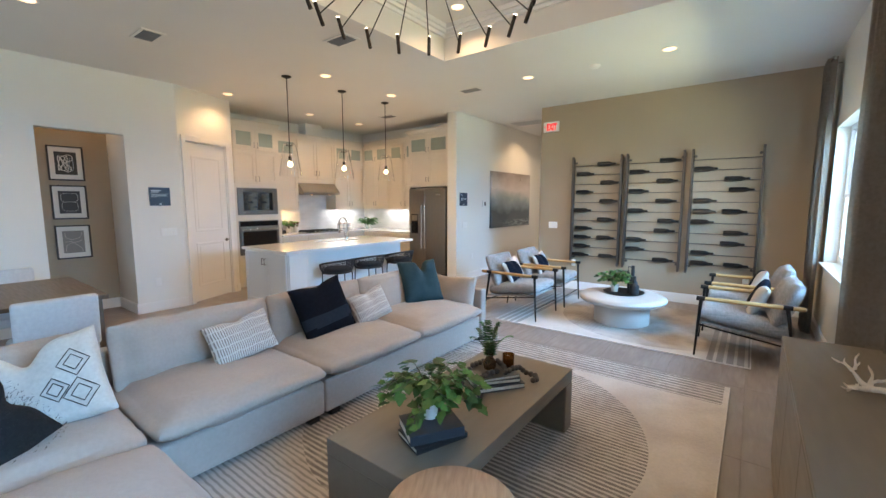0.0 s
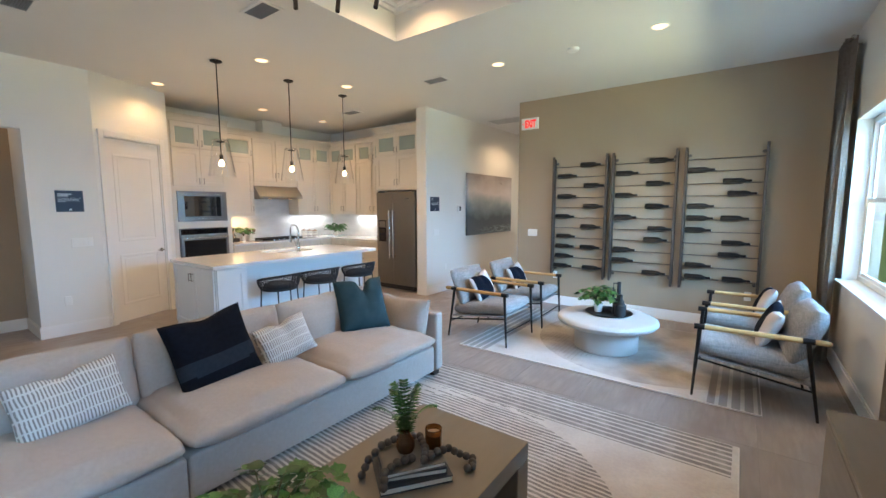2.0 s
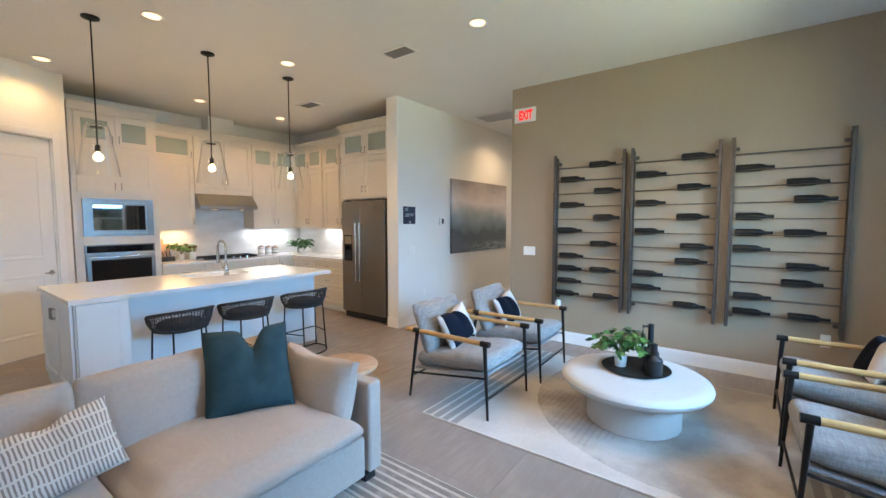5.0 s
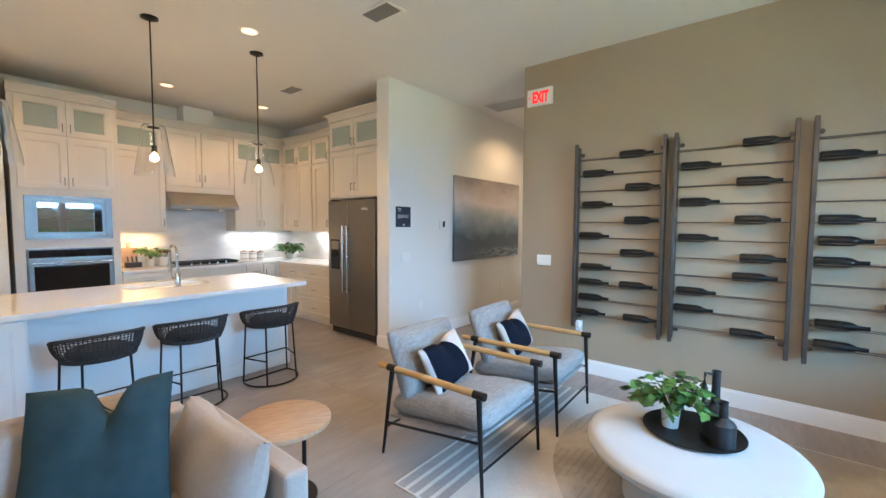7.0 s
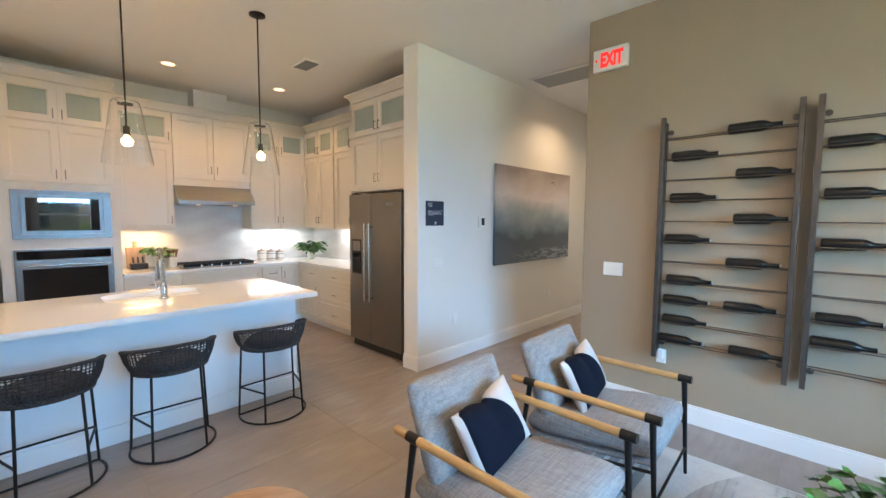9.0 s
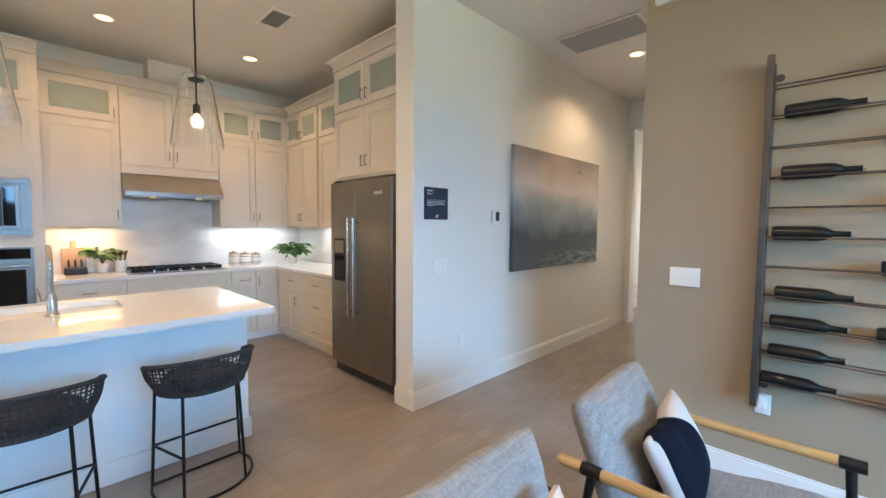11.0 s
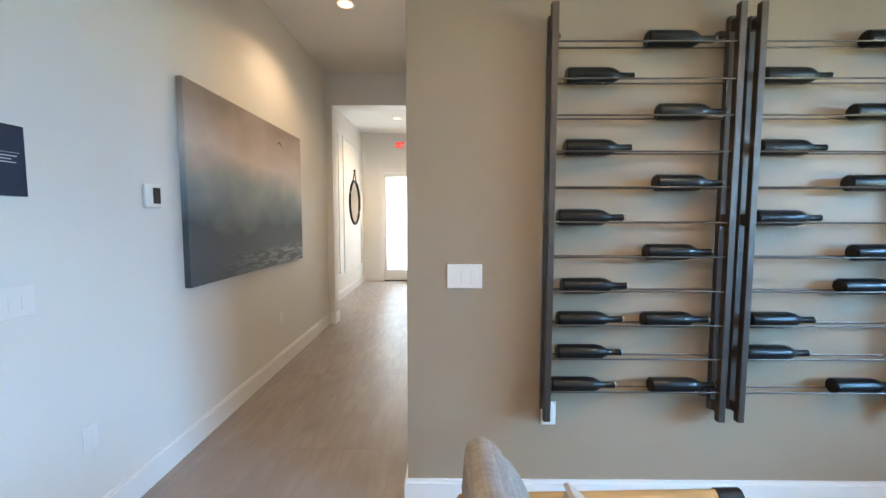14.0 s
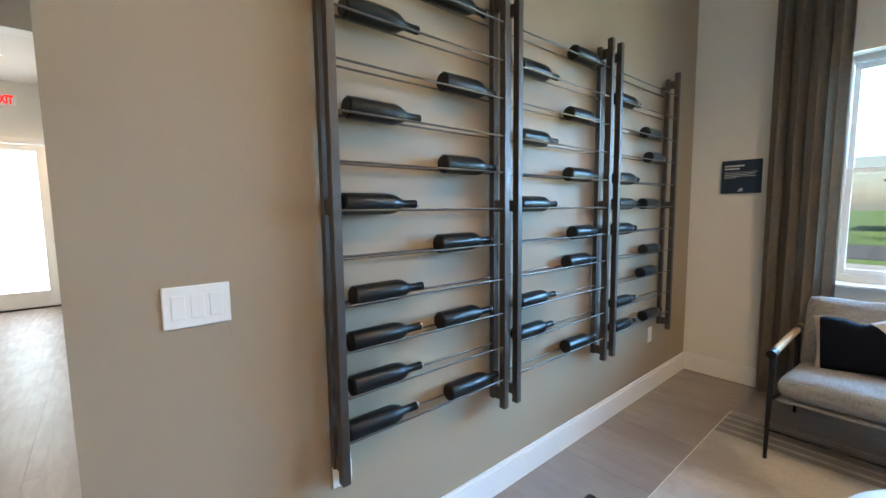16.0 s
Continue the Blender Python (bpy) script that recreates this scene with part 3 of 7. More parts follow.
# cooktop
ck = thing("gas_cooktop", "black five-burner gas cooktop with steel knobs", "cooktop", at=turned(-7.30, 5.90, W) @ Matrix.Translation((0, .06, .921)))
boxpart("tray", (0, .92, 0, .50, 0, .008), STEEL, ck, "", .002)
for i in range(3):
    bm = bmesh.new()
    gx = .02 + i * .297
    for d in [(gx, gx + .29, .09, .105), (gx, gx + .29, .465, .48)]:
        box(bm, d[0], d[1], d[2], d[3], .008, .045, .002)
    for k in range(5):
        x = gx + .003 + k * .0675
        box(bm, x, x + .012, .105, .465, .03, .045, .002)
    part("grate", bm, BLACK, ck, "black cast-iron grate")
for k, (bx, by) in enumerate([(.16, .2), (.16, .37), (.46, .28), (.76, .2), (.76, .37)]):
    bm = bmesh.new()
    lathe(bm, [(0, 0), (.045, 0), (.045, .010), (.03, .012), (.03, .018), (0, .018)], 20, (bx, by, .008))
    part("burner", bm, BLACK, ck, "round black burner", True)
for k in range(5):
    bm = bmesh.new()
    lathe(bm, [(0, 0), (.018, 0), (.015, .028), (0, .028)], 16, (.22 + k * .12, .045, .008))
    part("knob", bm, CHROME, ck, "round steel knob", True)

# island
isl = thing("kitchen_island", "white painted kitchen island with panelled ends", "island", at=(0, 0, 0))
IX0, IX1, IY0, IY1 = -5.93, -4.735, 3.765, 6.30
IPX = -4.955
boxpart("cabinet_body", (IX0 + .04, IPX, 3.80, 6.20, 0.0, .878), ISLAND, isl, "", .001)
boxpart("end_block", (IPX + .001, -4.775, 3.80, 4.17, 0.0, .878), ISLAND, isl, "", .001)
boxpart("plinth_strip", (IPX, IPX + .014, 4.171, 6.21, 0, .13), ISLAND, isl, "white base strip")
boxpart("plinth_strip", (IX0 + .04, IPX + .014, 6.2, 6.214, 0, .13), ISLAND, isl, "white base strip")


def island_front(m, fronts):
    """Fronts on a face of the island; the parts are laid out at the face and then carried to it."""
    for f in fronts:
        d = shaker(isl, f[0], f[1], f[2], f[3], ISLAND, False, f[4])
        d.matrix_basis = m


island_front(turned(IX0 + .06, 3.798, 0), [(.0, .11, .55, .76, "RT"), (.55, .11, .53, .76, "LT")])
island_front(turned(-4.773, 3.81, W), [(.0, .11, .35, .76, None)])
SX0, SX1, SY0, SY1 = -5.80, -5.36, 4.90, 5.60


def round_rect(x0, x1, y0, y1, r, seg=6):
    """Corner-rounded outline, anticlockwise."""
    pts = []
    for cx, cy, a0 in ((x1 - r, y1 - r, 0), (x0 + r, y1 - r, 90), (x0 + r, y0 + r, 180), (x1 - r, y0 + r, 270)):
        pts += [(cx + r * math.cos(radians(a0 + 90 * k / seg)), cy + r * math.sin(radians(a0 + 90 * k / seg))) for k in range(seg + 1)]
    return pts


def slab_with_hole(bm, x0, x1, y0, y1, hole, z0, z1):
    """A slab whose opening follows the outline of hole; each corner of the slab is joined to one quarter of it."""
    quarter = len(hole) // 4
    tops, lows = ([[bm.verts.new((x, y, z)) for x, y in hole] for z in (z1, z0)])
    ct_, cl_ = ([[bm.verts.new((x, y, z)) for x, y in ((x1, y1), (x0, y1), (x0, y0), (x1, y0))] for z in (z1, z0)])
    for ring, c in ((tops, ct_), (lows, cl_)):
        for q in range(4):
            for k in range(quarter - 1):
                bm.faces.new((c[q], ring[q * quarter + k], ring[q * quarter + k + 1]))
            bm.faces.new((c[q], ring[q * quarter + quarter - 1], ring[((q + 1) * quarter) % len(hole)], c[(q + 1) % 4]))
    for a, b in ((tops, lows), (ct_, cl_)):
        for i in range(len(a)):
            j = (i + 1) % len(a)
            bm.faces.new((a[i], a[j], b[j], b[i]))


bm = bmesh.new()
slab_with_hole(bm, IX0, IX1, IY0, IY1, round_rect(SX0, SX1, SY0, SY1, .10), .88, .92)
tagged(part("island_worktop", bm, QUARTZ), "white quartz worktop on the kitchen island", "worktop")
snk = thing("sink", "undermount stainless steel kitchen sink with two bowls", "sink", at=(0, 0, 0))
for y0, y1 in ((SY0, 5.243), (5.257, SY1)):
    bm = bmesh.new()
    rings = []
    for grow, z, rr in ((.010, .879, .10), (.003, .872, .10), (0, .74, .09), (-.03, .712, .07), (-.03, .709, .07), (.004, .74, .09), (.012, .872, .10)):
        rings.append([bm.verts.new((x, y, z)) for x, y in round_rect(SX0 - grow, SX1 + grow, y0 - min(grow, .005), y1 + min(grow, .005), rr)])
    for p, q in zip(rings, rings[1:] + rings[:1]):
        if p is rings[3]:
            bm.faces.new(p)
            bm.faces.new(q[::-1])
            continue
        for i in range(len(p)):
            j = (i + 1) % len(p)
            bm.faces.new((p[i], p[j], q[j], q[i]))
    part("bowl", bm, STEEL, snk, "", True)
    bm = bmesh.new()
    lathe(bm, [(0, .7125), (.04, .7125), (.042, .714), (.03, .7155), (0, .7135)], 20, ((SX0 + SX1) / 2, (y0 + y1) / 2, 0))
    part("drain", bm, CHROME, snk, "round steel drain", True)
fct = thing("faucet", "brushed nickel pull-down kitchen faucet with an arched spout", "faucet", at=(-5.31, 5.26, .921))
bm = bmesh.new()
lathe(bm, [(0, 0), (.032, 0), (.032, .012), (.024, .02), (.024, .13), (.018, .14), (0, .14)], 20)
part("base", bm, CHROME, fct, "", True)
bm = bmesh.new()
pts = [(0, 0, .12), (0, 0, .30)] + [(-.10 + .10 * math.cos(a), 0, .30 + .10 * math.sin(a)) for a in np.linspace(.2, math.pi, 9)] + [(-.20, 0, .24)]
tube(bm, pts, .0135, 12)
rod(bm, (-.20, 0, .24), (-.20, 0, .13), .017, .019)
part("spout", bm, CHROME, fct, "", True)
bm = bmesh.new()
rod(bm, (0, 0, .09), (0, -.05, .09), .012)
rod(bm, (0, -.045, .09), (0, -.06, .17), .007)
part("lever", bm, CHROME, fct, "", True)

# pendant lamps
for py in PENDANTS[:1]:
    pend = thing("pendant_light", "pendant lamp with a clear glass cone shade and black stem", "pendant lamp", "pendants over the island", (-5.05, py, CEIL))
    bm = bmesh.new()
    lathe(bm, [(0, 0), (.065, 0), (.065, -.012), (.02, -.03), (0, -.03)], 28)
    part("canopy", bm, BLACK, pend, "", True)
    bm = bmesh.new()
    rod(bm, (0, 0, -.03), (0, 0, -1.085), .006)
    part("stem", bm, BLACK, pend, "", True)
    bm = bmesh.new()
    lathe(bm, [(0, -.925), (.044, -.927), (.046, -.931), (.044, -.935), (0, -.936)], 24)
    lathe(bm, [(0, -1.08), (.017, -1.083), (.021, -1.09), (.021, -1.142), (0, -1.142)], 20)
    part("socket", bm, BLACK, pend, "black metal cap and socket", True)
    bm = bmesh.new()
    lathe(bm, [(.040, -.938), (.045, -.912), (.066, -.905), (.082, -.918), (.092, -.955), (.118, -1.13), (.147, -1.31), (.150, -1.345), (.1485, -1.345), (.1455, -1.31), (.1165, -1.13), (.0905, -.956), (.081, -.920), (.065, -.907), (.046, -.914), (.0415, -.938)], 40)
    sh = part("shade", bm, GLASS, pend, "clear glass cone shade", True)
    sh.visible_shadow = False
    bm = bmesh.new()
    lathe(bm, [(0, -1.143), (.011, -1.147), (.017, -1.162), (.022, -1.184), (.020, -1.204), (.010, -1.219), (0, -1.221)], 16)
    part("bulb", bm, BULBGLOW, pend, "warm glowing bulb", True).visible_shadow = False
for py in PENDANTS[1:]:
    copy_thing(pend, Matrix.Translation((-5.05, py, CEIL)))

# bar stools
CORD = woven("stool_cord", (.035, .036, .04), (.06, .062, .068), 200, .5, 60)


def bar_stool():
    st = thing("bar_stool", "black woven rope counter stool with a wrapped low back", "bar stool", "stools at the island", (0, 0, 0))
    R, zs = .25, .57
    # frame: ring on the floor, flat towards the island (-x)
    arc = [(R * math.cos(a), R * math.sin(a), .01) for a in np.linspace(-math.radians(115), math.radians(115), 21)]
    bm = bmesh.new()
    tube(bm, arc, .008, 8, closed=True)
    part("floor_ring", bm, BLACK, st, "", True)
    for a in (-112, -38, 38, 112):
        c, s = math.cos(math.radians(a)), math.sin(math.radians(a))
        bm = bmesh.new()
        rod(bm, (R * c, R * s, .01), (.205 * c, .225 * s, zs - .005), .008)
        part("leg", bm, BLACK, st, "", True)
    bm = bmesh.new()
    ps = [(.236 * math.cos(math.radians(a)), .24 * math.sin(math.radians(a)), .24) for a in (-112, -38, 38, 112)]
    rod(bm, ps[0], ps[3], .007)
    rod(bm, ps[0], ps[1], .007)
    rod(bm, ps[2], ps[3], .007)
    part("footrest", bm, BLACK, st, "", True)
    bm = bmesh.new()
    lathe(bm, [(0, 0), (.165, 0), (.178, .02), (.176, .045), (.16, .06), (0, .068)], 36, (0, 0, zs), 1.0, 1.08)
    part("seat", bm, CORD, st, "", True)
    # back: a band leaning out, with a woven grid between two rims
    def rim(a, f):
        r = .196 + .048 * math.sin(f * 1.45) ** .8
        return (r * math.cos(a) * .98, r * math.sin(a) * 1.1, zs - .008 + f * (.150 + .040 * math.cos(a)) * (1 - .12 * (a / math.radians(108)) ** 8))
    A = math.radians(108)
    bm = bmesh.new()
    tube(bm, [rim(a, 1) for a in np.linspace(-A, A, 31)], .013, 8)
    tube(bm, [rim(a, .0) for a in np.linspace(-A, A, 31)], .012, 8)
    for s in (-1, 1):
        tube(bm, [rim(s * A, f) for f in np.linspace(0, 1, 5)], .012, 8)
    part("back_frame", bm, CORD, st, "black wrapped rims of the back", True)
    bm = bmesh.new()
    for i in range(38):
        a = -A + (i + .5) * 2 * A / 38
        tube(bm, [rim(a, f) for f in (0, .2, .5, 1)], .0036 if i % 3 else .0055, 5)
    for k in range(1, 9):
        tube(bm, [Vector(rim(a, k / 9)) * (1 + .004 * (-1) ** (i + k)) for i, a in enumerate(np.linspace(-A, A, 34))], .0040, 5)
    w = part("back_weave", bm, CORD, st, "black rope weave of the back", True)
    w["kind"] = "stuff"
    bm = bmesh.new()
    lathe(bm, [(0, 0), (.208, 0), (.208, .012), (0, .012)], 36, (0, 0, zs - .013), .96, 1.08)
    part("seat_frame", bm, BLACK, st, "", True)
    return st


stool = bar_stool()
stool.matrix_world = pose(-4.66, 4.53, 0, 0, 0, 3)
for sy, rot in ((5.15, -2), (5.845, 2)):
    copy_thing(stool, pose(-4.66, sy, 0, 0, 0, rot))


# ---- doors, windows, wall fittings ----
HINGE = CHROME
pd = thing("pantry_door", "closed white two-panel pantry door with a nickel lever", "door", at=PANTRY)
bm = bmesh.new()
box(bm, .125, .915, .022, .058, .012, 2.50, .002)
part("leaf", bm, TRIM, pd, "white painted door leaf")
for z0, z1 in ((.24, .94), (1.12, 2.30)):
    bm = bmesh.new()
    a0, a1 = .235, .805
    for d in [(a0, a1, z0, z0 + .03), (a0, a1, z1 - .03, z1), (a0, a0 + .03, z0 + .03, z1 - .03), (a1 - .03, a1, z0 + .03, z1 - .03)]:
        box(bm, d[0], d[1], .014, .0215, d[2], d[3], .003)
    box(bm, a0 + .06, a1 - .06, .017, .0215, z0 + .06, z1 - .06, .002)
    part("door_panel", bm, TRIM, pd)
bm = bmesh.new()
for d in [(.105, .124, .0, .09, 0, 2.518), (.916, .935, 0, .09, 0, 2.518), (.124, .916, 0, .09, 2.505, 2.518), (.045, .115, -.024, -.001, .0, 2.59), (.925, .995, -.024, -.001, 0, 2.59), (.115, .925, -.024, -.001, 2.515, 2.59)]:
    box(bm, *d, bevel=.002)
part("door_frame", bm, TRIM, pd, "white painted casing")
for z in (.25, .95, 1.65, 2.25):
    bm = bmesh.new()
    rod(bm, (.121, .004, z - .045), (.121, .004, z + .045), .010, seg=8)
    part("hinge", bm, HINGE, pd, "nickel hinge", True)
bm = bmesh.new()
lathe(bm, [(0, 0), (.028, 0), (.028, .01), (0, .012)], 20, m=Matrix.Translation((.86, .022, .95)) @ Matrix.Rotation(radians(90), 4, "X"))
rod(bm, (.86, .02, .95), (.86, -.03, .95), .009)
rod(bm, (.862, -.028, .95), (.765, -.028, .95), .008)
part("door_handle", bm, CHROME, pd, "nickel lever handle", True)

fd = thing("front_door", "closed white front door with a tall frosted glass pane", "door", at=(-4.27, 15.25, 0))
bm = bmesh.new()
for d in [(.01, .065, .02, 2.43), (.64, .89, .02, 2.43), (.065, .64, .02, .26), (.065, .64, 2.34, 2.43)]:
    box(bm, d[0], d[1], .03, .075, d[2], d[3], .003)
part("leaf", bm, TRIM, fd, "white painted door leaf")
PANEGLOW = bpy.data.materials.new("frosted_pane")
PANEGLOW.use_nodes = True
tl = PANEGLOW.node_tree.nodes.new("ShaderNodeBsdfTranslucent")
tl.inputs[0].default_value = (.9, .93, .95, 1)
PANEGLOW.node_tree.links.new(tl.outputs[0], PANEGLOW.node_tree.nodes["Material Output"].inputs[0])
boxpart("pane", (.065, .64, .048, .056, .26, 2.34), PANEGLOW, fd, "tall frosted glass pane", 0).visible_shadow = False
bm = bmesh.new()
for d in [(-.018, .008, .0, .13, .0, 2.455), (.892, .918, 0, .13, 0, 2.455), (.008, .892, 0, .13, 2.435, 2.455), (-.09, -.02, -.018, -.001, 0, 2.53), (.92, .99, -.018, -.001, 0, 2.53), (-.02, .92, -.018, -.001, 2.46, 2.53)]:
    box(bm, *d, bevel=.002)
part("door_frame", bm, TRIM, fd, "white painted casing")
boxpart("threshold", (.0, .9, .0, .12, .001, .018), BLACK, fd, "dark threshold")
for z in (.3, .95, 1.6, 2.2):
    bm = bmesh.new()
    rod(bm, (.0, .02, z - .05), (.0, .02, z + .05), .010, seg=8)
    part("hinge", bm, HINGE, fd, "nickel hinge", True)
for z in (1.0, 1.13):
    bm = bmesh.new()
    lathe(bm, [(0, 0), (.03, 0), (.03, .012), (0, .014)], 20, m=Matrix.Translation((.83, .03, z)) @ Matrix.Rotation(radians(90), 4, "X"))
    if z == 1.0:
        rod(bm, (.83, .02, z), (.83, -.03, z), .009)
        rod(bm, (.83, -.028, z), (.73, -.028, z), .008)
    part("door_handle" if z == 1.0 else "deadbolt", bm, CHROME, fd, "", True)


def window(y0, y1, n):
    ob = thing("window", "white single-hung window with a wooden sill", "window", at=(EAST, 0, 0))
    ob["kind"] = "structure"
    xo, xi = .17, .11
    units = [(y0 + i * (y1 - y0) / n, y0 + (i + 1) * (y1 - y0) / n) for i in range(n)]
    for a, b in units:
        bm = bmesh.new()
        f = .05
        for d in [(a, a + f, SILL + .02, HEAD), (b - f, b, SILL + .02, HEAD), (a + f, b - f, SILL + .02, SILL + .02 + f), (a + f, b - f, HEAD - f, HEAD)]:
            box(bm, xi, xo, d[0], d[1], d[2], d[3], .003)
        part("window_frame", bm, TRIM, ob, "white vinyl frame")
        zm = (SILL + HEAD) / 2 + .01
        for k, (z0, z1) in enumerate(((SILL + .072, zm + .02), (zm - .02, HEAD - .052))):
            bm = bmesh.new()
            g = .035
            x0, x1 = (xi + .004, xi + .028) if k == 0 else (xi + .031, xi + .055)
            for d in [(a + f + .002, a + f + g, z0, z1), (b - f - g, b - f - .002, z0, z1), (a + f + g, b - f - g, z0, z0 + g), (a + f + g, b - f - g, z1 - g, z1)]:
                box(bm, x0, x1, d[0], d[1], d[2], d[3], .002)
            sash = part("sash", bm, TRIM, ob, "white sash")
            pane = boxpart("pane", ((x0 + x1) / 2 - .002, (x0 + x1) / 2 + .002, a + f + g, b - f - g, z0 + g, z1 - g), GLASS, sash, "clear glass pane", 0)
            pane.visible_shadow = False
    boxpart("window_sill", (-.05, xo, y0 - .0, y1 + .0, SILL + .001, SILL + .019), TRIM, ob, "white painted sill", .003)


window(*WINS[0], 2)
# assumed window out of view, added to admit daylight
window(*WINS[1], 2)
# glazing assumed in the unseen south wall, as a source for the fill lamp
sl = thing("patio_opening", "assumed white framed patio glazing, out of view behind the seating", "window", at=(0, 0, 0))
sl["kind"] = "structure"
for i in range(3):
    a, b = -4.9 + i * 1.2667, -4.9 + (i + 1) * 1.2667
    bm = bmesh.new()
    for d in [(a, a + .06, 0.01, 2.5), (b - .06, b, .01, 2.5), (a + .06, b - .06, .01, .09), (a + .06, b - .06, 2.42, 2.5)]:
        box(bm, d[0], d[1], -2.65, -2.59, d[2], d[3], .003)
    part("window_frame", bm, TRIM, sl)
    boxpart("pane", (a + .06, b - .06, -2.622, -2.618, .09, 2.42), GLASS, sl, "clear glass pane", 0).visible_shadow = False


def wall_plate(name, label, m, w, h, kind, n=1):
    """A plate lying on a wall; local x along the wall, -y out of it."""
    ob = thing(name, label, "light switch" if kind == "switch" else "socket", at=m)
    boxpart("plate", (-w / 2, w / 2, -.008, -.001, -h / 2, h / 2), WHITEPLASTIC, ob, "", .003)
    for i in range(n):
        x = (i - (n - 1) / 2) * .046
        if kind == "switch":
            bm = bmesh.new()
            box(bm, x - .0165, x + .0165, -.0105, -.0082, -.033, .033, .0012)
            part("rocker", bm, WHITEPLASTIC, ob)
        else:
            for s in (-1, 1):
                boxpart("outlet", (x - .014, x + .014, -.0095, -.0082, s * .02 - .013, s * .02 + .013), WHITEPLASTIC, ob, "", .001)
    return ob


E90 = lambda y, z: pose(CORR, y, z, 0, 0, 90)
wall_plate("light_switch", "white triple rocker switch on the taupe wall", pose(-2.775, ACC, 1.155, 0, 0, 0), .166, .116, "switch", 3)
wall_plate("light_switch", "white triple rocker switch on the corridor wall", E90(7.54, 1.12), .166, .116, "switch", 3)
wall_plate("light_switch", "white wide rocker switch plate on the sign wall", pose(WX, 3.07, 1.15, 0, 0, 90), .21, .116, "switch", 4)
wall_plate("socket", "white wall socket low on the corridor wall", E90(7.82, .46), .072, .116, "socket")
wall_plate("socket", "white wall socket low on the corridor wall", E90(9.92, .48), .072, .116, "socket")
wall_plate("socket", "white wall socket low on the sign wall", pose(WX, 2.885, .43, 0, 0, 90), .072, .116, "socket")
wall_plate("socket", "white wall socket on the taupe wall below a rack", pose(-2.365, ACC, .485, 0, 0, 0), .072, .116, "socket")
wall_plate("socket", "white wall socket on the taupe wall below a rack", pose(.155, ACC, .45, 0, 0, 0), .072, .116, "socket")
pl = thing("plug_in_freshener", "small white plug-in air freshener in a socket", "air freshener", at=pose(-2.365, ACC, .50))
boxpart("body", (-.02, .02, -.05, -.011, -.03, .045), WHITEPLASTIC, pl, "", .008, segs=2)

th = thing("thermostat", "white wall thermostat with a dark display", "thermostat", at=E90(8.27, 1.545))
boxpart("housing", (-.058, .058, -.022, -.001, -.062, .062), WHITEPLASTIC, th, "", .004)
boxpart("display", (-.010, .045, -.0235, -.0222, -.04, .045), DARKPLASTIC, th, "dark display", .001)


def text(name, body, size, m, material, parent, align="LEFT"):
    cu = bpy.data.curves.new(name, "FONT")
    cu.body, cu.size, cu.align_x, cu.extrude = body, size, align, .0006
    cu.offset = .007 if size > .1 else 0.0
    ob = new(name, cu)
    ob.data.materials.append(material)
    me = bpy.data.meshes.new_from_object(ob)
    bpy.data.objects.remove(ob)
    ob = new(name, me)
    ob.matrix_basis = m
    ob.parent = parent
    return ob


def navy_sign(label, m, w, h, lines, words=()):
    """A printed board; local x along the wall, -y out of it."""
    ob = thing("info_sign", label, "sign", "information signs", m)
    boxpart("board", (-w / 2, w / 2, -.016, -.001, -h / 2, h / 2), NAVY, ob, "", .001)
    bm = bmesh.new()
    z = h * .34
    if not words:
        for k in range(2):
            box(bm, -w * .42, -w * .42 + w * (.5 - .12 * k), -.0168, -.0162, z - .008, z + .004)
            z -= .022
    else:
        z -= .055
    z -= .004
    box(bm, -w * .42, w * .42, -.0168, -.0162, z, z + .0015)
    for k in range(lines):
        z -= .0115
        box(bm, -w * .42, -w * .42 + w * (.80, .72, .78, .3)[k % 4], -.0168, -.0162, z - .0018, z + .0022)
    # plain emblem
    box(bm, -.012, -.004, -.0168, -.0162, -h * .42, -h * .42 + .012)
    box(bm, -.002, .006, -.0168, -.0162, -h * .42, -h * .42 + .018)
    box(bm, .008, .014, -.0168, -.0162, -h * .42, -h * .42 + .022)
    box(bm, -.02, .02, -.0168, -.0162, -h * .42 - .006, -h * .42 - .003)
    part("print", bm, PRINT, ob, "pale printed lines and a plain emblem")
    for k, wd in enumerate(words):
        text("lettering", wd, .022, Matrix.Translation((-w * .42, -.0165, h * .36 - k * .024)) @ Matrix.Rotation(radians(90), 4, "X"), PRINT, ob)
    return ob


navy_sign("navy information board on the corridor wall", E90(7.49, 1.635), .255, .255, 4, ("SMART", "HOME"))
navy_sign("navy information board beside the pantry", pose(WX, 2.985, 1.665, 0, 0, 90), .26, .26, 4)
navy_sign("navy information board on the window wall", pose(EAST, 7.667, 1.637, 0, 0, -90), .26, .255, 4)


def exit_sign(m, label):
    ob = thing("exit_sign", label, "exit sign", "exit signs", m)
    boxpart("housing", (-.145, .145, -.04, -.001, -.09, .09), WHITEPLASTIC, ob, "", .006, segs=2)
    t = text("lettering", "EXIT", .13, Matrix.Translation((.012, -.0405, -.056)) @ Matrix.Rotation(radians(90), 4, "X") @ Matrix.Diagonal((.70, 1.2, 1, 1)), RED, ob, "CENTER")
    t["label"] = "glowing red EXIT letters"
    bm = bmesh.new()
    for y in (-.0412, -.0406):
        bm.faces.new([bm.verts.new(v) for v in ((-.13, y, 0), (-.108, y, .018), (-.108, y, -.018))])
    part("arrow", bm, RED, ob, "small red arrowhead")
    return ob


exit_sign(pose(-2.85, ACC, 2.935, 0, 0, 0), "white emergency sign with red EXIT letters on the taupe wall")
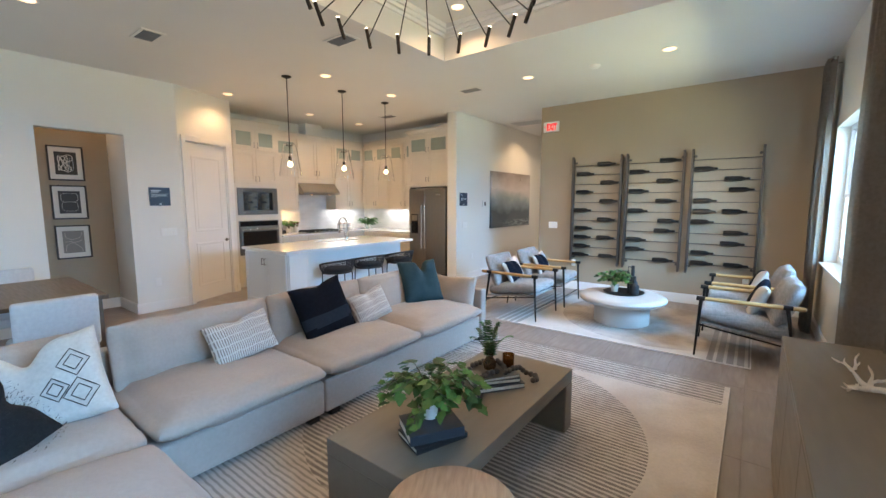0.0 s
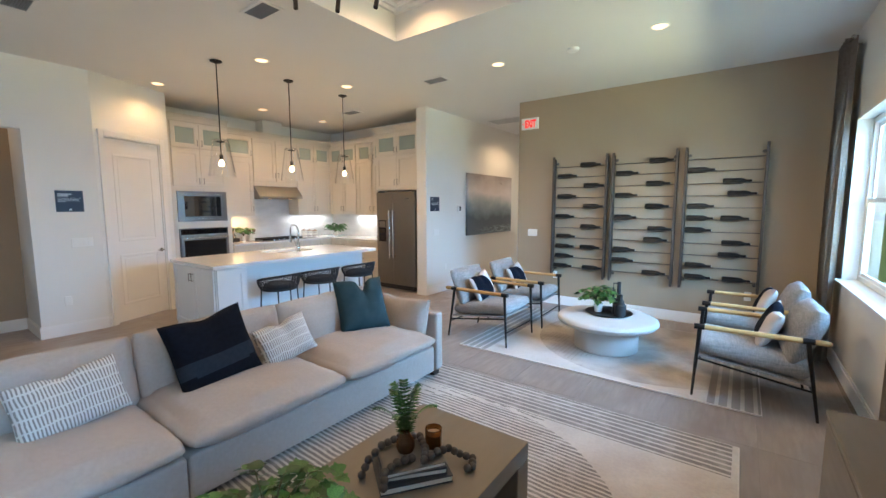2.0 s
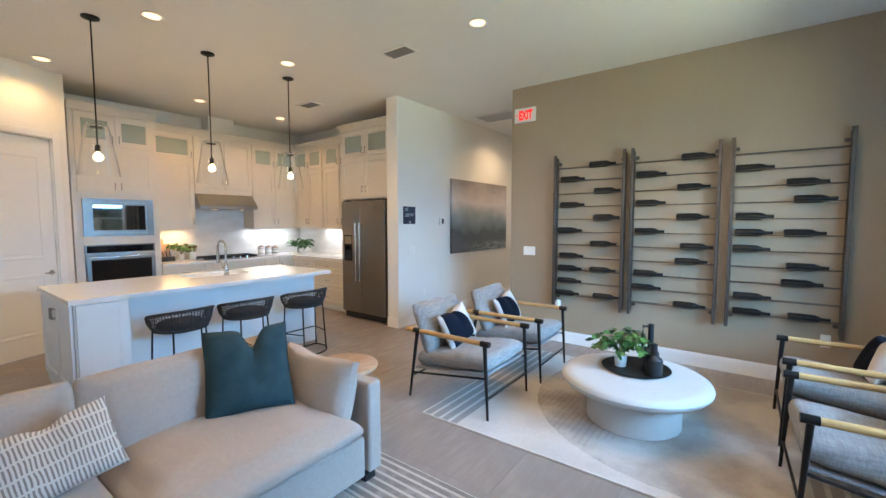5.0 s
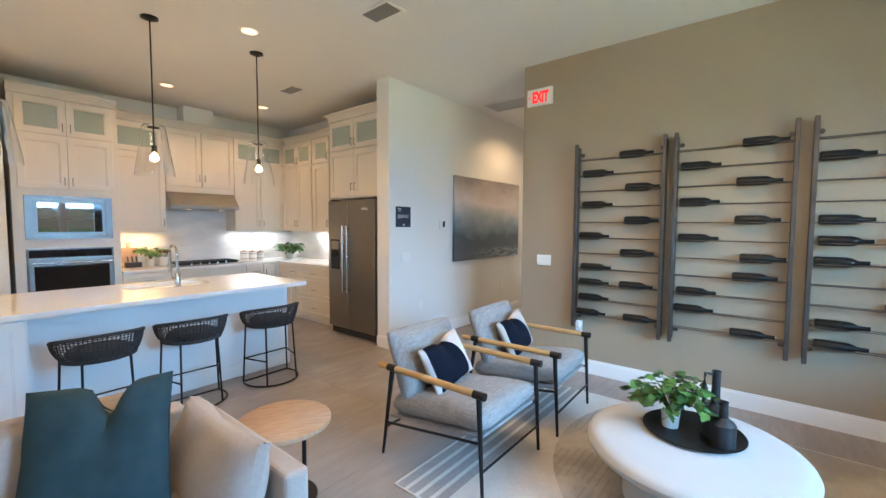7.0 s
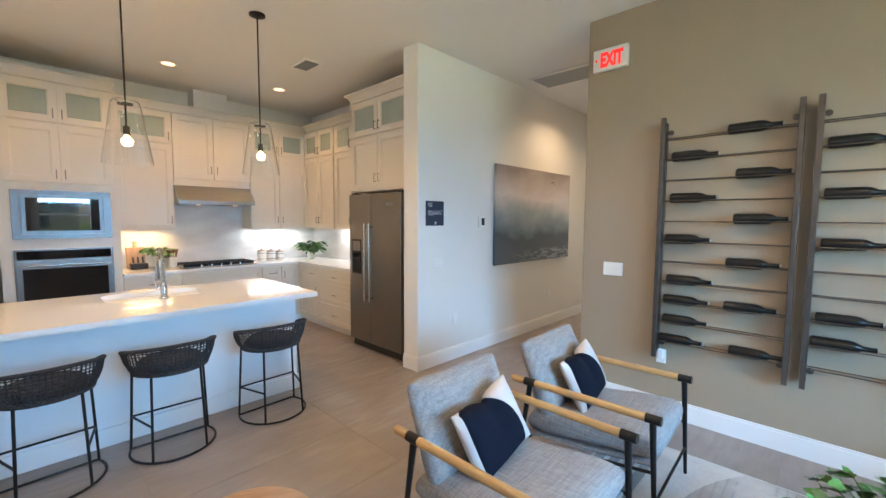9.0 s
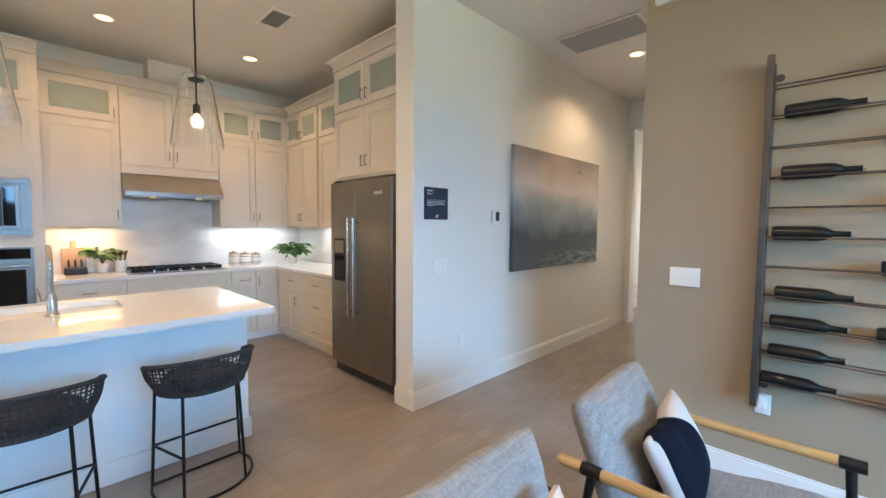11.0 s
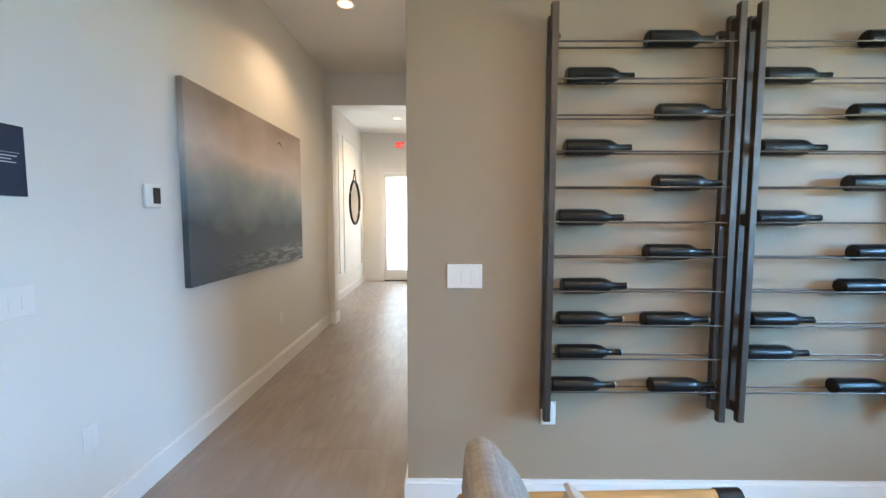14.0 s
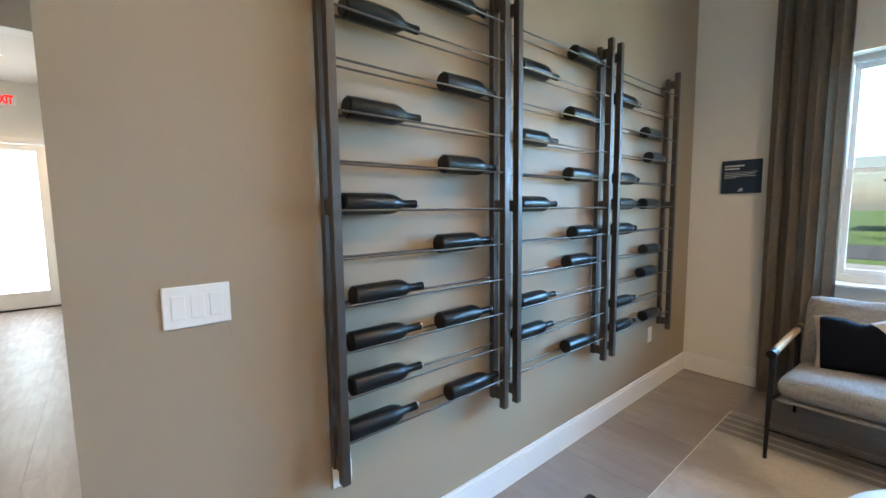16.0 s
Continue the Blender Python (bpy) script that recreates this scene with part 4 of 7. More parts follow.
exit_sign(pose(-3.90, 15.25, 3.04, 0, 0, 0), "white emergency sign with red EXIT letters above the front door")

# ceiling fittings
RIMM = TRIM
made = None
for lx, ly, lz in [(x, y, CEIL) for x, y in DOWNLIGHTS] + [(-2.52, 4.57, TZ)]:
    if made is None:
        made = thing("downlight", "round recessed ceiling downlight, switched on", "ceiling light", "recessed downlights", (lx, ly, lz))
        bm = bmesh.new()
        lathe(bm, [(.066, -.001), (.088, -.001), (.090, -.004), (.070, -.009), (.066, -.006)], 32)
        part("trim_ring", bm, RIMM, made, "", True)
        bm = bmesh.new()
        lathe(bm, [(0, -.0042), (.066, -.0042), (.066, -.0015), (0, -.0015)], 32)
        part("lens", bm, LAMP, made, "warm glowing lens").visible_shadow = False
    else:
        copy_thing(made, Matrix.Translation((lx, ly, lz)))


def vent(x, y, w, h, n, label, name="ceiling_vent", slats=None):
    ob = thing(name, label, "air vent", at=(x, y, CEIL))
    bm = bmesh.new()
    f = .03
    for d in [(-w / 2, w / 2, -h / 2, -h / 2 + f), (-w / 2, w / 2, h / 2 - f, h / 2), (-w / 2, -w / 2 + f, -h / 2 + f, h / 2 - f), (w / 2 - f, w / 2, -h / 2 + f, h / 2 - f)]:
        box(bm, d[0], d[1], d[2], d[3], -.012, -.001, .002)
    part("frame", bm, CEILING, ob)
    boxpart("backing", (-w / 2 + f, w / 2 - f, -h / 2 + f, h / 2 - f, -.0025, -.001), DUCT, ob, "dark duct behind the slats", 0)
    for i in range(n):
        yy = -h / 2 + f + (i + .5) * (h - 2 * f) / n
        bm = bmesh.new()
        box(bm, -w / 2 + f, w / 2 - f, -.001, .001, -.007, .007, m=Matrix.Translation((0, yy, -.009)) @ Matrix.Rotation(radians(40), 4, "X"))
        part("slat", bm, slats or VENT, ob)
    return ob


for vx, vy in [(-4.93, 2.43), (-3.44, 3.73), (-3.42, 6.20), (-5.80, 6.80)]:
    vent(vx, vy, .36, .22, 9, "white slatted ceiling air vent")
vent(-3.82, 9.13, .80, .46, 22, "large white slatted return air grille in the corridor", "return_grille", mat("pale_slat", (.52, .51, .49), .6))
sm = thing("smoke_detector", "round white ceiling smoke detector", "smoke detector", at=(-1.55, 6.22, CEIL))
bm = bmesh.new()
lathe(bm, [(0, -.035), (.04, -.035), (.06, -.02), (.065, -.001), (0, -.001)], 28)
part("housing", bm, WHITEPLASTIC, sm, "", True)


# ---- living room ----
WOODARM = mat("oak_arm", (.50, .30, .12), .35, noise_scale=9, alt=(.38, .21, .08), stretch=(1, 12, 12), coat=.15)
OAKTOP = mat("oak_top", (.46, .30, .19), .42, noise_scale=5, alt=(.34, .21, .13), stretch=(2, 14, 1))
SOFA = woven("sofa_linen", (.42, .362, .325), (.385, .335, .30), 320, .25, 50)
def slub_cloth(name, light, dark):
    """Linen with long slubs both ways."""
    m = woven(name, light, dark, 260, .5, 12)
    nt, b = m.node_tree, m.node_tree.nodes["Principled BSDF"]
    co = nt.nodes.new("ShaderNodeTexCoord")
    last = None
    for scale in ((9, 120, 120), (120, 9, 30)):
        mp, n, mr = nt.nodes.new("ShaderNodeMapping"), nt.nodes.new("ShaderNodeTexNoise"), nt.nodes.new("ShaderNodeMapRange")
        mp.inputs["Scale"].default_value = scale
        n.inputs["Scale"].default_value, n.inputs["Detail"].default_value = 1.0, 3
        mr.inputs["From Min"].default_value, mr.inputs["From Max"].default_value = .35, .65
        nt.links.new(co.outputs["Object"], mp.inputs[0])
        nt.links.new(mp.outputs[0], n.inputs[0])
        nt.links.new(n.outputs[0], mr.inputs[0])
        if last:
            add = nt.nodes.new("ShaderNodeMath")
            add.operation = "MULTIPLY_ADD"
            add.inputs[1].default_value = .5
            half = nt.nodes.new("ShaderNodeMath")
            half.operation = "MULTIPLY"
            half.inputs[1].default_value = .5
            nt.links.new(last.outputs[0], half.inputs[0])
            nt.links.new(mr.outputs[0], add.inputs[0])
            nt.links.new(half.outputs[0], add.inputs[2])
            last = add
        else:
            last = mr
    mix = nt.nodes.new("ShaderNodeMix")
    mix.data_type = "RGBA"
    mix.inputs["A"].default_value, mix.inputs["B"].default_value = (*dark, 1), (*light, 1)
    nt.links.new(last.outputs[0], mix.inputs["Factor"])
    nt.links.new(mix.outputs["Result"], b.inputs["Base Color"])
    return m


CHAIRCLOTH = slub_cloth("chair_linen", (.35, .335, .325), (.19, .185, .188))
CREAM = woven("cream_cloth", (.66, .62, .57), (.58, .54, .50), 300, .3, 60)
NAVYCLOTH = woven("navy_velvet", (.005, .0065, .011), (.008, .010, .016), 300, .2, 40, .95)
TEAL = woven("teal_velvet", (.020, .048, .060), (.032, .066, .080), 300, .2, 9, .7)
DARKFUR = mat("dark_fringe", (.008, .008, .010), .95, noise_scale=60, amount=.4, bump=.8, bump_scale=300, sheen=.3)
PLASTER = mat("white_plaster", (.47, .455, .435), .6, noise_scale=5, amount=.04, bump=.15, bump_scale=60)
GREYWOOD = mat("grey_brown_laminate", (.175, .148, .116), .45, noise_scale=4, alt=(.16, .134, .106), stretch=(5, 1, 5), bump=.05, bump_scale=120)
CURTAIN = woven("curtain_cloth", (.33, .28, .235), (.26, .22, .185), 240, .4, 40)
RACK = mat("rack_steel", (.125, .11, .098), .45, .85, noise_scale=14, amount=.2)
BOTTLE = mat("matt_black_bottle", (.004, .005, .006), .30, noise_scale=10, amount=.2, spec=.42)
CAP = mat("bottle_cap", (.34, .33, .31), .35, .4)
LEAF = mat("leaf", (.028, .085, .018), .40, noise_scale=14, alt=(.07, .165, .035), rand=.55)
LEAFDARK = mat("leaf_dark", (.05, .15, .04), .45, noise_scale=14, alt=(.09, .22, .06), rand=.3)
STEM = mat("stem", (.09, .085, .035), .6)
CERAMIC = mat("white_ceramic", (.76, .74, .71), .25, noise_scale=8, amount=.03)
BLACKCER = mat("black_ceramic", (.012, .012, .014), .5, noise_scale=20, amount=.3, bump=.1)
PAPER = mat("book_paper", (.66, .62, .56), .8, noise_scale=2, amount=.15, stretch=(1, 1, 300))
NAVYBOOK = mat("navy_cover", (.03, .037, .05), .45, noise_scale=8, amount=.15)
BEAD = mat("grey_bead", (.085, .075, .07), .75, noise_scale=40, amount=.35, bump=.3, bump_scale=150)
AMBER = mat("amber_glass", (.28, .10, .02), .05, transmission=.85, ior=1.45)
DRIFT = mat("bleached_coral", (.62, .50, .40), .7, noise_scale=14, alt=(.74, .68, .60), bump=.4, bump_scale=70)


def blend(v, p=2.6):
    return max(0.0, 1 - abs(v) ** p)


def cushion(bm, sx, sy, sz, m=None, edge=.35, corner=.035, n=14, sag=0.0, chop=0.0, bow=0.0, wrinkle=.0, seed=0, dent=0.0, dent_width=.24, crease=0.0):
    """A stuffed shape: sx by sy wide, sz thick, its edges edge times as thick; bow pulls the sides in between the corners; chop dents its +y side."""
    old = set(bm.verts)
    r = bmesh.ops.create_cube(bm, size=2)
    es = list({e for v in r["verts"] for e in v.link_edges})
    bmesh.ops.subdivide_edges(bm, edges=es, cuts=n, use_grid_fill=True)
    vs = [v for v in bm.verts if v not in old]
    for v in vs:
        u, w, h = v.co
        t = (blend(u) * blend(w)) ** .42
        z = h * sz / 2 * (edge + (1 - edge) * t)
        roundness = 1 - corner * (abs(h) ** 2.5) / max(sx, .2) * 2
        k = 1 - bow * (1 - w * w) if abs(u) > .01 else 1
        k2 = 1 - bow * (1 - u * u)
        cr = 1 - .035 * (abs(u) ** 8) * (abs(w) ** 8) if bow == 0 else 1
        x = u * sx / 2 * roundness * (1 - bow * (1 - w * w) * abs(u)) * cr
        y = w * sy / 2 * roundness * (1 - bow * (1 - u * u) * abs(w)) * cr
        if chop:
            f = math.exp(-((u - dent) / dent_width) ** 2) * ((w + 1) / 2) ** 1.8
            y -= chop * f
            z *= 1 - .35 * f
        if sag:
            z -= sag * blend(u) * blend(w) * (h < 0)
        if wrinkle:
            q = Vector((x * 7 + seed, y * 7, z * 7))
            z += wrinkle * noise.noise(q) * (1 if h > 0 else -1)
            x += wrinkle * .5 * noise.noise(q + Vector((9, 2, 0)))
        if crease:
            # soft folds that run in from the corners and the front edge
            c8 = (abs(u) * abs(w)) ** 2
            z += crease * (1 if h > 0 else -1) * noise.noise(Vector((x * 16 + seed, y * 5, 3))) * (.35 + c8)
        v.co = (x, y, z)
    if m is not None:
        bmesh.ops.transform(bm, matrix=m, verts=list(vs))


def soft(name, parent, material, label="", **k):
    bm = bmesh.new()
    cushion(bm, **k)
    return part(name, bm, material, parent, label, True)


def piping(parent, sx, sy, m, material, r=.004, name="piping", bow=0.0, chop=0.0, dent=0.0, dent_width=.24):
    pts = []
    for i in range(48):
        s = i / 48 * 4
        k, f = int(s), (s - int(s)) * 2 - 1
        u, w = [(f, -1), (1, f), (-f, 1), (-1, -f)][k]
        x = u * sx / 2 * (1 - bow * (1 - w * w) * abs(u))
        y = w * sy / 2 * (1 - bow * (1 - u * u) * abs(w))
        if chop:
            y -= chop * math.exp(-((u - dent) / dent_width) ** 2) * ((w + 1) / 2) ** 1.8
        pts.append(m @ Vector((x, y, 0)))
    bm = bmesh.new()
    tube(bm, pts, r, 6, closed=True)
    return part(name, bm, material, parent, "", True)


# sectional sofa
FX, BKX = -2.19, -3.16
sofa = thing("sectional_sofa", "greige linen sectional sofa with loose seat and back cushions", "sofa", at=(0, 0, 0))
boxpart("base", (BKX + .02, FX, 2.468, 4.556, .055, .30), SOFA, sofa, "", .018, segs=3)
boxpart("base", (BKX + .02, FX, 1.40, 2.462, .055, .30), SOFA, sofa, "", .018, segs=3)
boxpart("base", (BKX + .02, -1.12, .42, 1.396, .055, .30), SOFA, sofa, "", .018, segs=3)
boxpart("back_frame", (BKX, BKX + .13, .42, 4.556, .055, .64), SOFA, sofa, "", .025, segs=3)
boxpart("back_frame", (BKX + .135, -1.9, .29, .415, .055, .64), SOFA, sofa, "", .025, segs=3)
boxpart("arm", (BKX, FX, 4.585, 4.69, .055, .60), SOFA, sofa, "", .022, segs=3)
for i, (x, y, sx, sy) in enumerate([(-2.56, 3.99, .90, 1.02), (-2.56, 2.965, .90, 1.02), (-2.56, 1.925, .90, 1.04), (-2.56, .91, .88, .96), (-1.62, .91, .98, .97)]):
    soft("seat_cushion", sofa, SOFA, sx=sx if x < -2 else sx, sy=sy, sz=.235, m=Matrix.Translation((x, y, .385)), edge=.40, corner=.05, n=22, wrinkle=.012, seed=i * 3, crease=.010)
for i, (y, w) in enumerate([(3.92, .96), (2.96, .97), (1.95, 1.04), (.92, .95)]):
    soft("back_cushion", sofa, SOFA, sx=.44, sy=w, sz=.24, m=pose(-2.92, y, .60, 0, 76, 0) , edge=.42, corner=.03, n=20, wrinkle=.016, seed=i * 5 + 1, crease=.012)
soft("side_cushion", sofa, SOFA, sx=.66, sy=.37, sz=.21, m=pose(-2.56, 4.485, .558, 74, 0, 0), edge=.18, corner=0, n=22, bow=.035, chop=.02, dent=-.1, dent_width=.5, wrinkle=.014, seed=31, crease=.014)
for i, (x, y) in enumerate([(FX - .06, 4.60), (FX - .06, 2.56), (FX - .06, 2.38), (BKX + .08, 4.60), (-1.2, 1.30), (-1.2, .52), (BKX + .08, .5)]):
    boxpart("leg", (x - .05, x + .05, y - .04, y + .04, .012, .054), DARKPLASTIC, sofa, "black block foot", .003)


def strokes_mat(name, base, ink, sx, sy, duty):
    """Cloth printed with short upright strokes in rows."""
    m = woven(name, base, tuple(c * .93 for c in base), 300, .3, 60)
    nt, b = m.node_tree, m.node_tree.nodes["Principled BSDF"]
    co = nt.nodes.new("ShaderNodeTexCoord")
    ns = nt.nodes.new("ShaderNodeTexNoise")
    ns.inputs["Scale"].default_value = 9
    add = nt.nodes.new("ShaderNodeVectorMath")
    add.operation = "MULTIPLY_ADD"
    add.inputs[1].default_value = (.022, .034, 0)
    nt.links.new(co.outputs["Object"], add.inputs[2])
    nt.links.new(ns.outputs["Color"], add.inputs[0])
    nt.links.new(co.outputs["Object"], ns.inputs[0])
    sep = nt.nodes.new("ShaderNodeSeparateXYZ")
    nt.links.new(add.outputs[0], sep.inputs[0])
    masks = []
    for axis, pitch, share in ((0, sx, duty), (1, sy, .86)):
        div, fr_, less = (nt.nodes.new("ShaderNodeMath") for _ in range(3))
        div.operation, fr_.operation, less.operation = "DIVIDE", "FRACT", "LESS_THAN"
        div.inputs[1].default_value, less.inputs[1].default_value = pitch, share
        nt.links.new(sep.outputs[axis], div.inputs[0])
        nt.links.new(div.outputs[0], fr_.inputs[0])
        nt.links.new(fr_.outputs[0], less.inputs[0])
        masks.append(less)
    both = nt.nodes.new("ShaderNodeMath")
    both.operation = "MULTIPLY"
    nt.links.new(masks[0].outputs[0], both.inputs[0])
    nt.links.new(masks[1].outputs[0], both.inputs[1])
    mx = nt.nodes.new("ShaderNodeMix")
    mx.data_type = "RGBA"
    mx.inputs["A"].default_value, mx.inputs["B"].default_value = (*base, 1), (*ink, 1)
    nt.links.new(both.outputs[0], mx.inputs["Factor"])
    nt.links.new(mx.outputs["Result"], b.inputs["Base Color"])
    return m


STROKES = strokes_mat("stroke_print", (.66, .63, .60), (.27, .235, .22), .0145, .060, .46)


def throw_pillow(label, m, w, h, material, thick=.17, chop=.0, pip=None, seed=0, dent=0.0, dent_width=.24):
    """A scatter cushion; local x wide, y up, z thick."""
    ob = thing("throw_pillow", label, "cushion", at=m)
    soft("cover", ob, material, sx=w, sy=h, sz=thick, edge=.10, corner=0, n=22, bow=.05, chop=chop, wrinkle=.007, seed=seed, dent=dent, dent_width=dent_width, crease=.008)
    if pip:
        piping(ob, w, h, Matrix.Identity(4), pip, .0035, bow=.05, chop=chop, dent=dent, dent_width=dent_width)
    return ob


def stand(x, y, z, yaw, lean, roll=0):
    """A pillow's pose: its face looks along yaw, leaning back by lean."""
    return Matrix.Translation((x, y, z)) @ Matrix.Rotation(radians(yaw), 4, "Z") @ Matrix.Rotation(radians(90 - lean), 4, "X") @ Matrix.Rotation(radians(roll), 4, "Z")


throw_pillow("white oblong pillow printed with fine grey strokes", stand(-2.66, 2.12, .62, 88, 24, 8), .45, .30, STROKES, .15, .025, seed=2)
throw_pillow("white oblong pillow printed with fine grey strokes", stand(-2.64, 3.32, .61, 82, 24, 12), .41, .30, STROKES, .15, .025, seed=4)
np_ = throw_pillow("black square pillow with one dark grey band", stand(-2.68, 2.83, .68, 88, 22, 8), .50, .47, NAVYCLOTH, .17, .028, seed=6, dent_width=.4)
BAND = woven("slate_band", (.018, .025, .036), (.024, .032, .045), 300, .3, 40)
bm = bmesh.new()
cushion(bm, .502, .472, .173, edge=.10, corner=0, n=30, bow=.05, chop=.028, wrinkle=.007, seed=6, dent_width=.4, crease=.008)
bmesh.ops.delete(bm, geom=[f for f in bm.faces if not (-.135 < f.calc_center_median().y < -.045) or f.calc_center_median().z < .004], context="FACES")
for v in bm.verts:
    v.co.z += .0015
part("band", bm, BAND, np_, "dark slate cloth band", True)
throw_pillow("teal velvet square pillow dented along its top", stand(-2.73, 4.16, .70, 64, 28, 2), .45, .49, TEAL, .20, .115, TEAL, 8, dent=.12, dent_width=.2)
wp = throw_pillow("white square pillow embroidered with open black diamonds", stand(-2.59, 1.11, .66, 66, 26, 14), .47, .47, CREAM, .18, .10, seed=10, dent=-.25, dent_width=.3)
INK = mat("black_thread", (.03, .028, .028), .9)
for cx, cy, s in [(.13, .06, .065), (.04, -.05, .055), (.13, -.10, .07)]:
    for k in (1.0, .58):
        bm = bmesh.new()
        pts = []
        for a in range(4):
            p0 = (math.cos(a * math.pi / 2), math.sin(a * math.pi / 2))
            p1 = (math.cos((a + 1) * math.pi / 2), math.sin((a + 1) * math.pi / 2))
            for f in (0, .25, .5, .75):
                x, y = cx + s * k * (p0[0] * (1 - f) + p1[0] * f), cy + s * k * 1.1 * (p0[1] * (1 - f) + p1[1] * f)
                u, w = x / .25, y / .25
                z = .09 * (.10 + .90 * (blend(u) * blend(w)) ** .42) + .002
                pts.append((x, y, z))
        tube(bm, pts, .0024, 6, closed=True)
        part("embroidery", bm, INK, wp, "black stitched diamond outline", True)
dk = throw_pillow("fluffy black square pillow at the sofa corner", stand(-2.40, .80, .60, 84, 28, -58), .46, .46, DARKFUR, .22, .04, seed=13)
bm = bmesh.new()
for i in range(1600):
    u, w = random.uniform(-1, 1), random.uniform(-1, 1)
    side = random.choice((-1, 1))
    z = side * .11 * (.10 + .90 * (blend(u) * blend(w)) ** .42)
    p = Vector((u * .26, w * .25, z))
    q = p + Vector((random.uniform(-.012, .012), random.uniform(-.02, .0), side * random.uniform(.006, .014)))
    a, b, c = bm.verts.new(p), bm.verts.new(p + Vector((.0025, .002, 0))), bm.verts.new(q)
    bm.faces.new((a, b, c))
fr_ = part("fringe", bm, DARKFUR, dk, "long black pile")
fr_["kind"] = "stuff"

# coffee table
ct = thing("coffee_table", "low taupe waterfall coffee table with slab ends", "coffee table", at=(-1.075, 2.67, .014))
boxpart("tabletop", (-.335, .335, -.77, .77, .335, .42), GREYWOOD, ct, "", .004, segs=2)
boxpart("leg", (-.335, .335, -.77, -.655, 0, .334), GREYWOOD, ct, "broad slab end", .004)
boxpart("leg", (-.335, .335, .655, .77, 0, .334), GREYWOOD, ct, "broad slab end", .004)


def book(m, w, d, h, material, label, group=""):
    ob = thing("book", label, "book", group, m)
    boxpart("cover", (-w / 2, w / 2, -d / 2, d / 2, 0, .004), material, ob, "", .001)
    boxpart("cover", (-w / 2, w / 2, -d / 2, d / 2, h - .004, h), material, ob, "", .001)
    boxpart("spine", (-w / 2, -w / 2 + .005, -d / 2, d / 2, .0041, h - .0041), material, ob, "", .001)
    boxpart("page_block", (-w / 2 + .0055, w / 2 - .005, -d / 2 + .005, d / 2 - .005, .0042, h - .0042), PAPER, ob, "cream page block", 0)
    return ob


CT = .435
book(pose(-1.00, 2.22, CT, 0, 0, 159), .20, .28, .028, BLACKCER, "black covered book lying on the coffee table")
book(pose(-1.01, 2.22, CT + .029, 0, 0, 148), .21, .27, .048, NAVYBOOK, "dark slate covered thick book on another book")
book(pose(-1.06, 2.92, CT, 0, 0, -36), .24, .31, .030, NAVYBOOK, "dark covered book with white pages on the coffee table")
book(pose(-1.07, 2.93, CT + .031, 0, 0, -40), .22, .28, .026, NAVYBOOK, "dark covered book in the middle of a stack")
book(pose(-1.06, 2.92, CT + .058, 0, 0, -34), .20, .26, .022, mat("taupe_cover", (.16, .14, .12), .5, noise_scale=8), "taupe covered book on top of a stack")


# plants
def leaf_mesh(name, lobed, material):
    """A leaf 1 long on +x, folded along its rib."""
    if lobed:
        side = [(0, 0), (.02, .20), (.12, .40), (.28, .34), (.42, .52), (.55, .30), (.78, .20), (1, 0)]
    else:
        side = [(0, 0), (.12, .14), (.32, .26), (.55, .25), (.78, .14), (1, 0)]
    bm = bmesh.new()
    rib = [bm.verts.new((x, 0, -.10 * x * x)) for x, _ in side]
    for s in (-1, 1):
        edge = [rib[0]] + [bm.verts.new((x, s * y, .12 * y - .10 * x * x)) for x, y in side[1:-1]] + [rib[-1]]
        for i in range(len(side) - 1):
            q = [rib[i], rib[i + 1], edge[i + 1], edge[i]]
            q = list(dict.fromkeys(q))
            if len(q) > 2:
                bm.faces.new(q if s > 0 else q[::-1])
    me = bpy.data.meshes.new(name)
    bm.to_mesh(me)
    bm.free()
    for p in me.polygons:
        p.use_smooth = True
    me.materials.append(material)
    return me


IVY, PLAIN = leaf_mesh("leaf", True, LEAF), leaf_mesh("leaf", False, LEAFDARK)


def plant(ob, base, n_stems, reach, height, leaf, size, per, seed, droop=.10, rough=True):
    """Arching stems from base with leaves along them."""
    rng = random.Random(seed)
    bm = bmesh.new()
    spots = []
    for i in range(n_stems):
        a = 2 * math.pi * (i + rng.uniform(-.3, .3)) / n_stems
        R, H = reach * rng.uniform(.35, 1), height * rng.uniform(.45, 1)
        pts = []
        for k in range(6):
            f = k / 5
            pts.append(Vector(base) + Vector((math.cos(a) * R * f, math.sin(a) * R * f, H * math.sin(f * 1.9) - droop * f * f * (R / reach))))
        tube(bm, pts, [.0025 - .0003 * k for k in range(6)], 5)
        for j in range(per):
            f = .25 + .75 * (j + 1) / per
            k = min(4, int(f * 5))
            p = pts[k].lerp(pts[k + 1], f * 5 - k) if k < 5 else pts[5]
            spots.append((p, a + rng.uniform(-1.3, 1.3), rng.uniform(-50, 35), rng.uniform(-35, 35), size * rng.uniform(.6, 1.15)))
    part("stalk", bm, STEM, ob, "thin brown-green stems", True)
    for p, a, pitch, roll, s in spots:
        lf = new("leaf", leaf)
        lf.parent = ob
        lf.matrix_basis = Matrix.Translation(p) @ Euler((radians(roll), radians(-pitch * .6 + 10), a)).to_matrix().to_4x4() @ Matrix.Diagonal((s, s, s, 1))


def pot(parent, r0, r1, h, material, label="", soil=True, seg=32, name="pot"):
    bm = bmesh.new()
    lathe(bm, [(0, 0), (r0, 0), (r1, h), (r1 - .006, h), (r1 - .008, h - .02), (0, h - .02)], seg)
    return part(name, bm, material, parent, label, True)


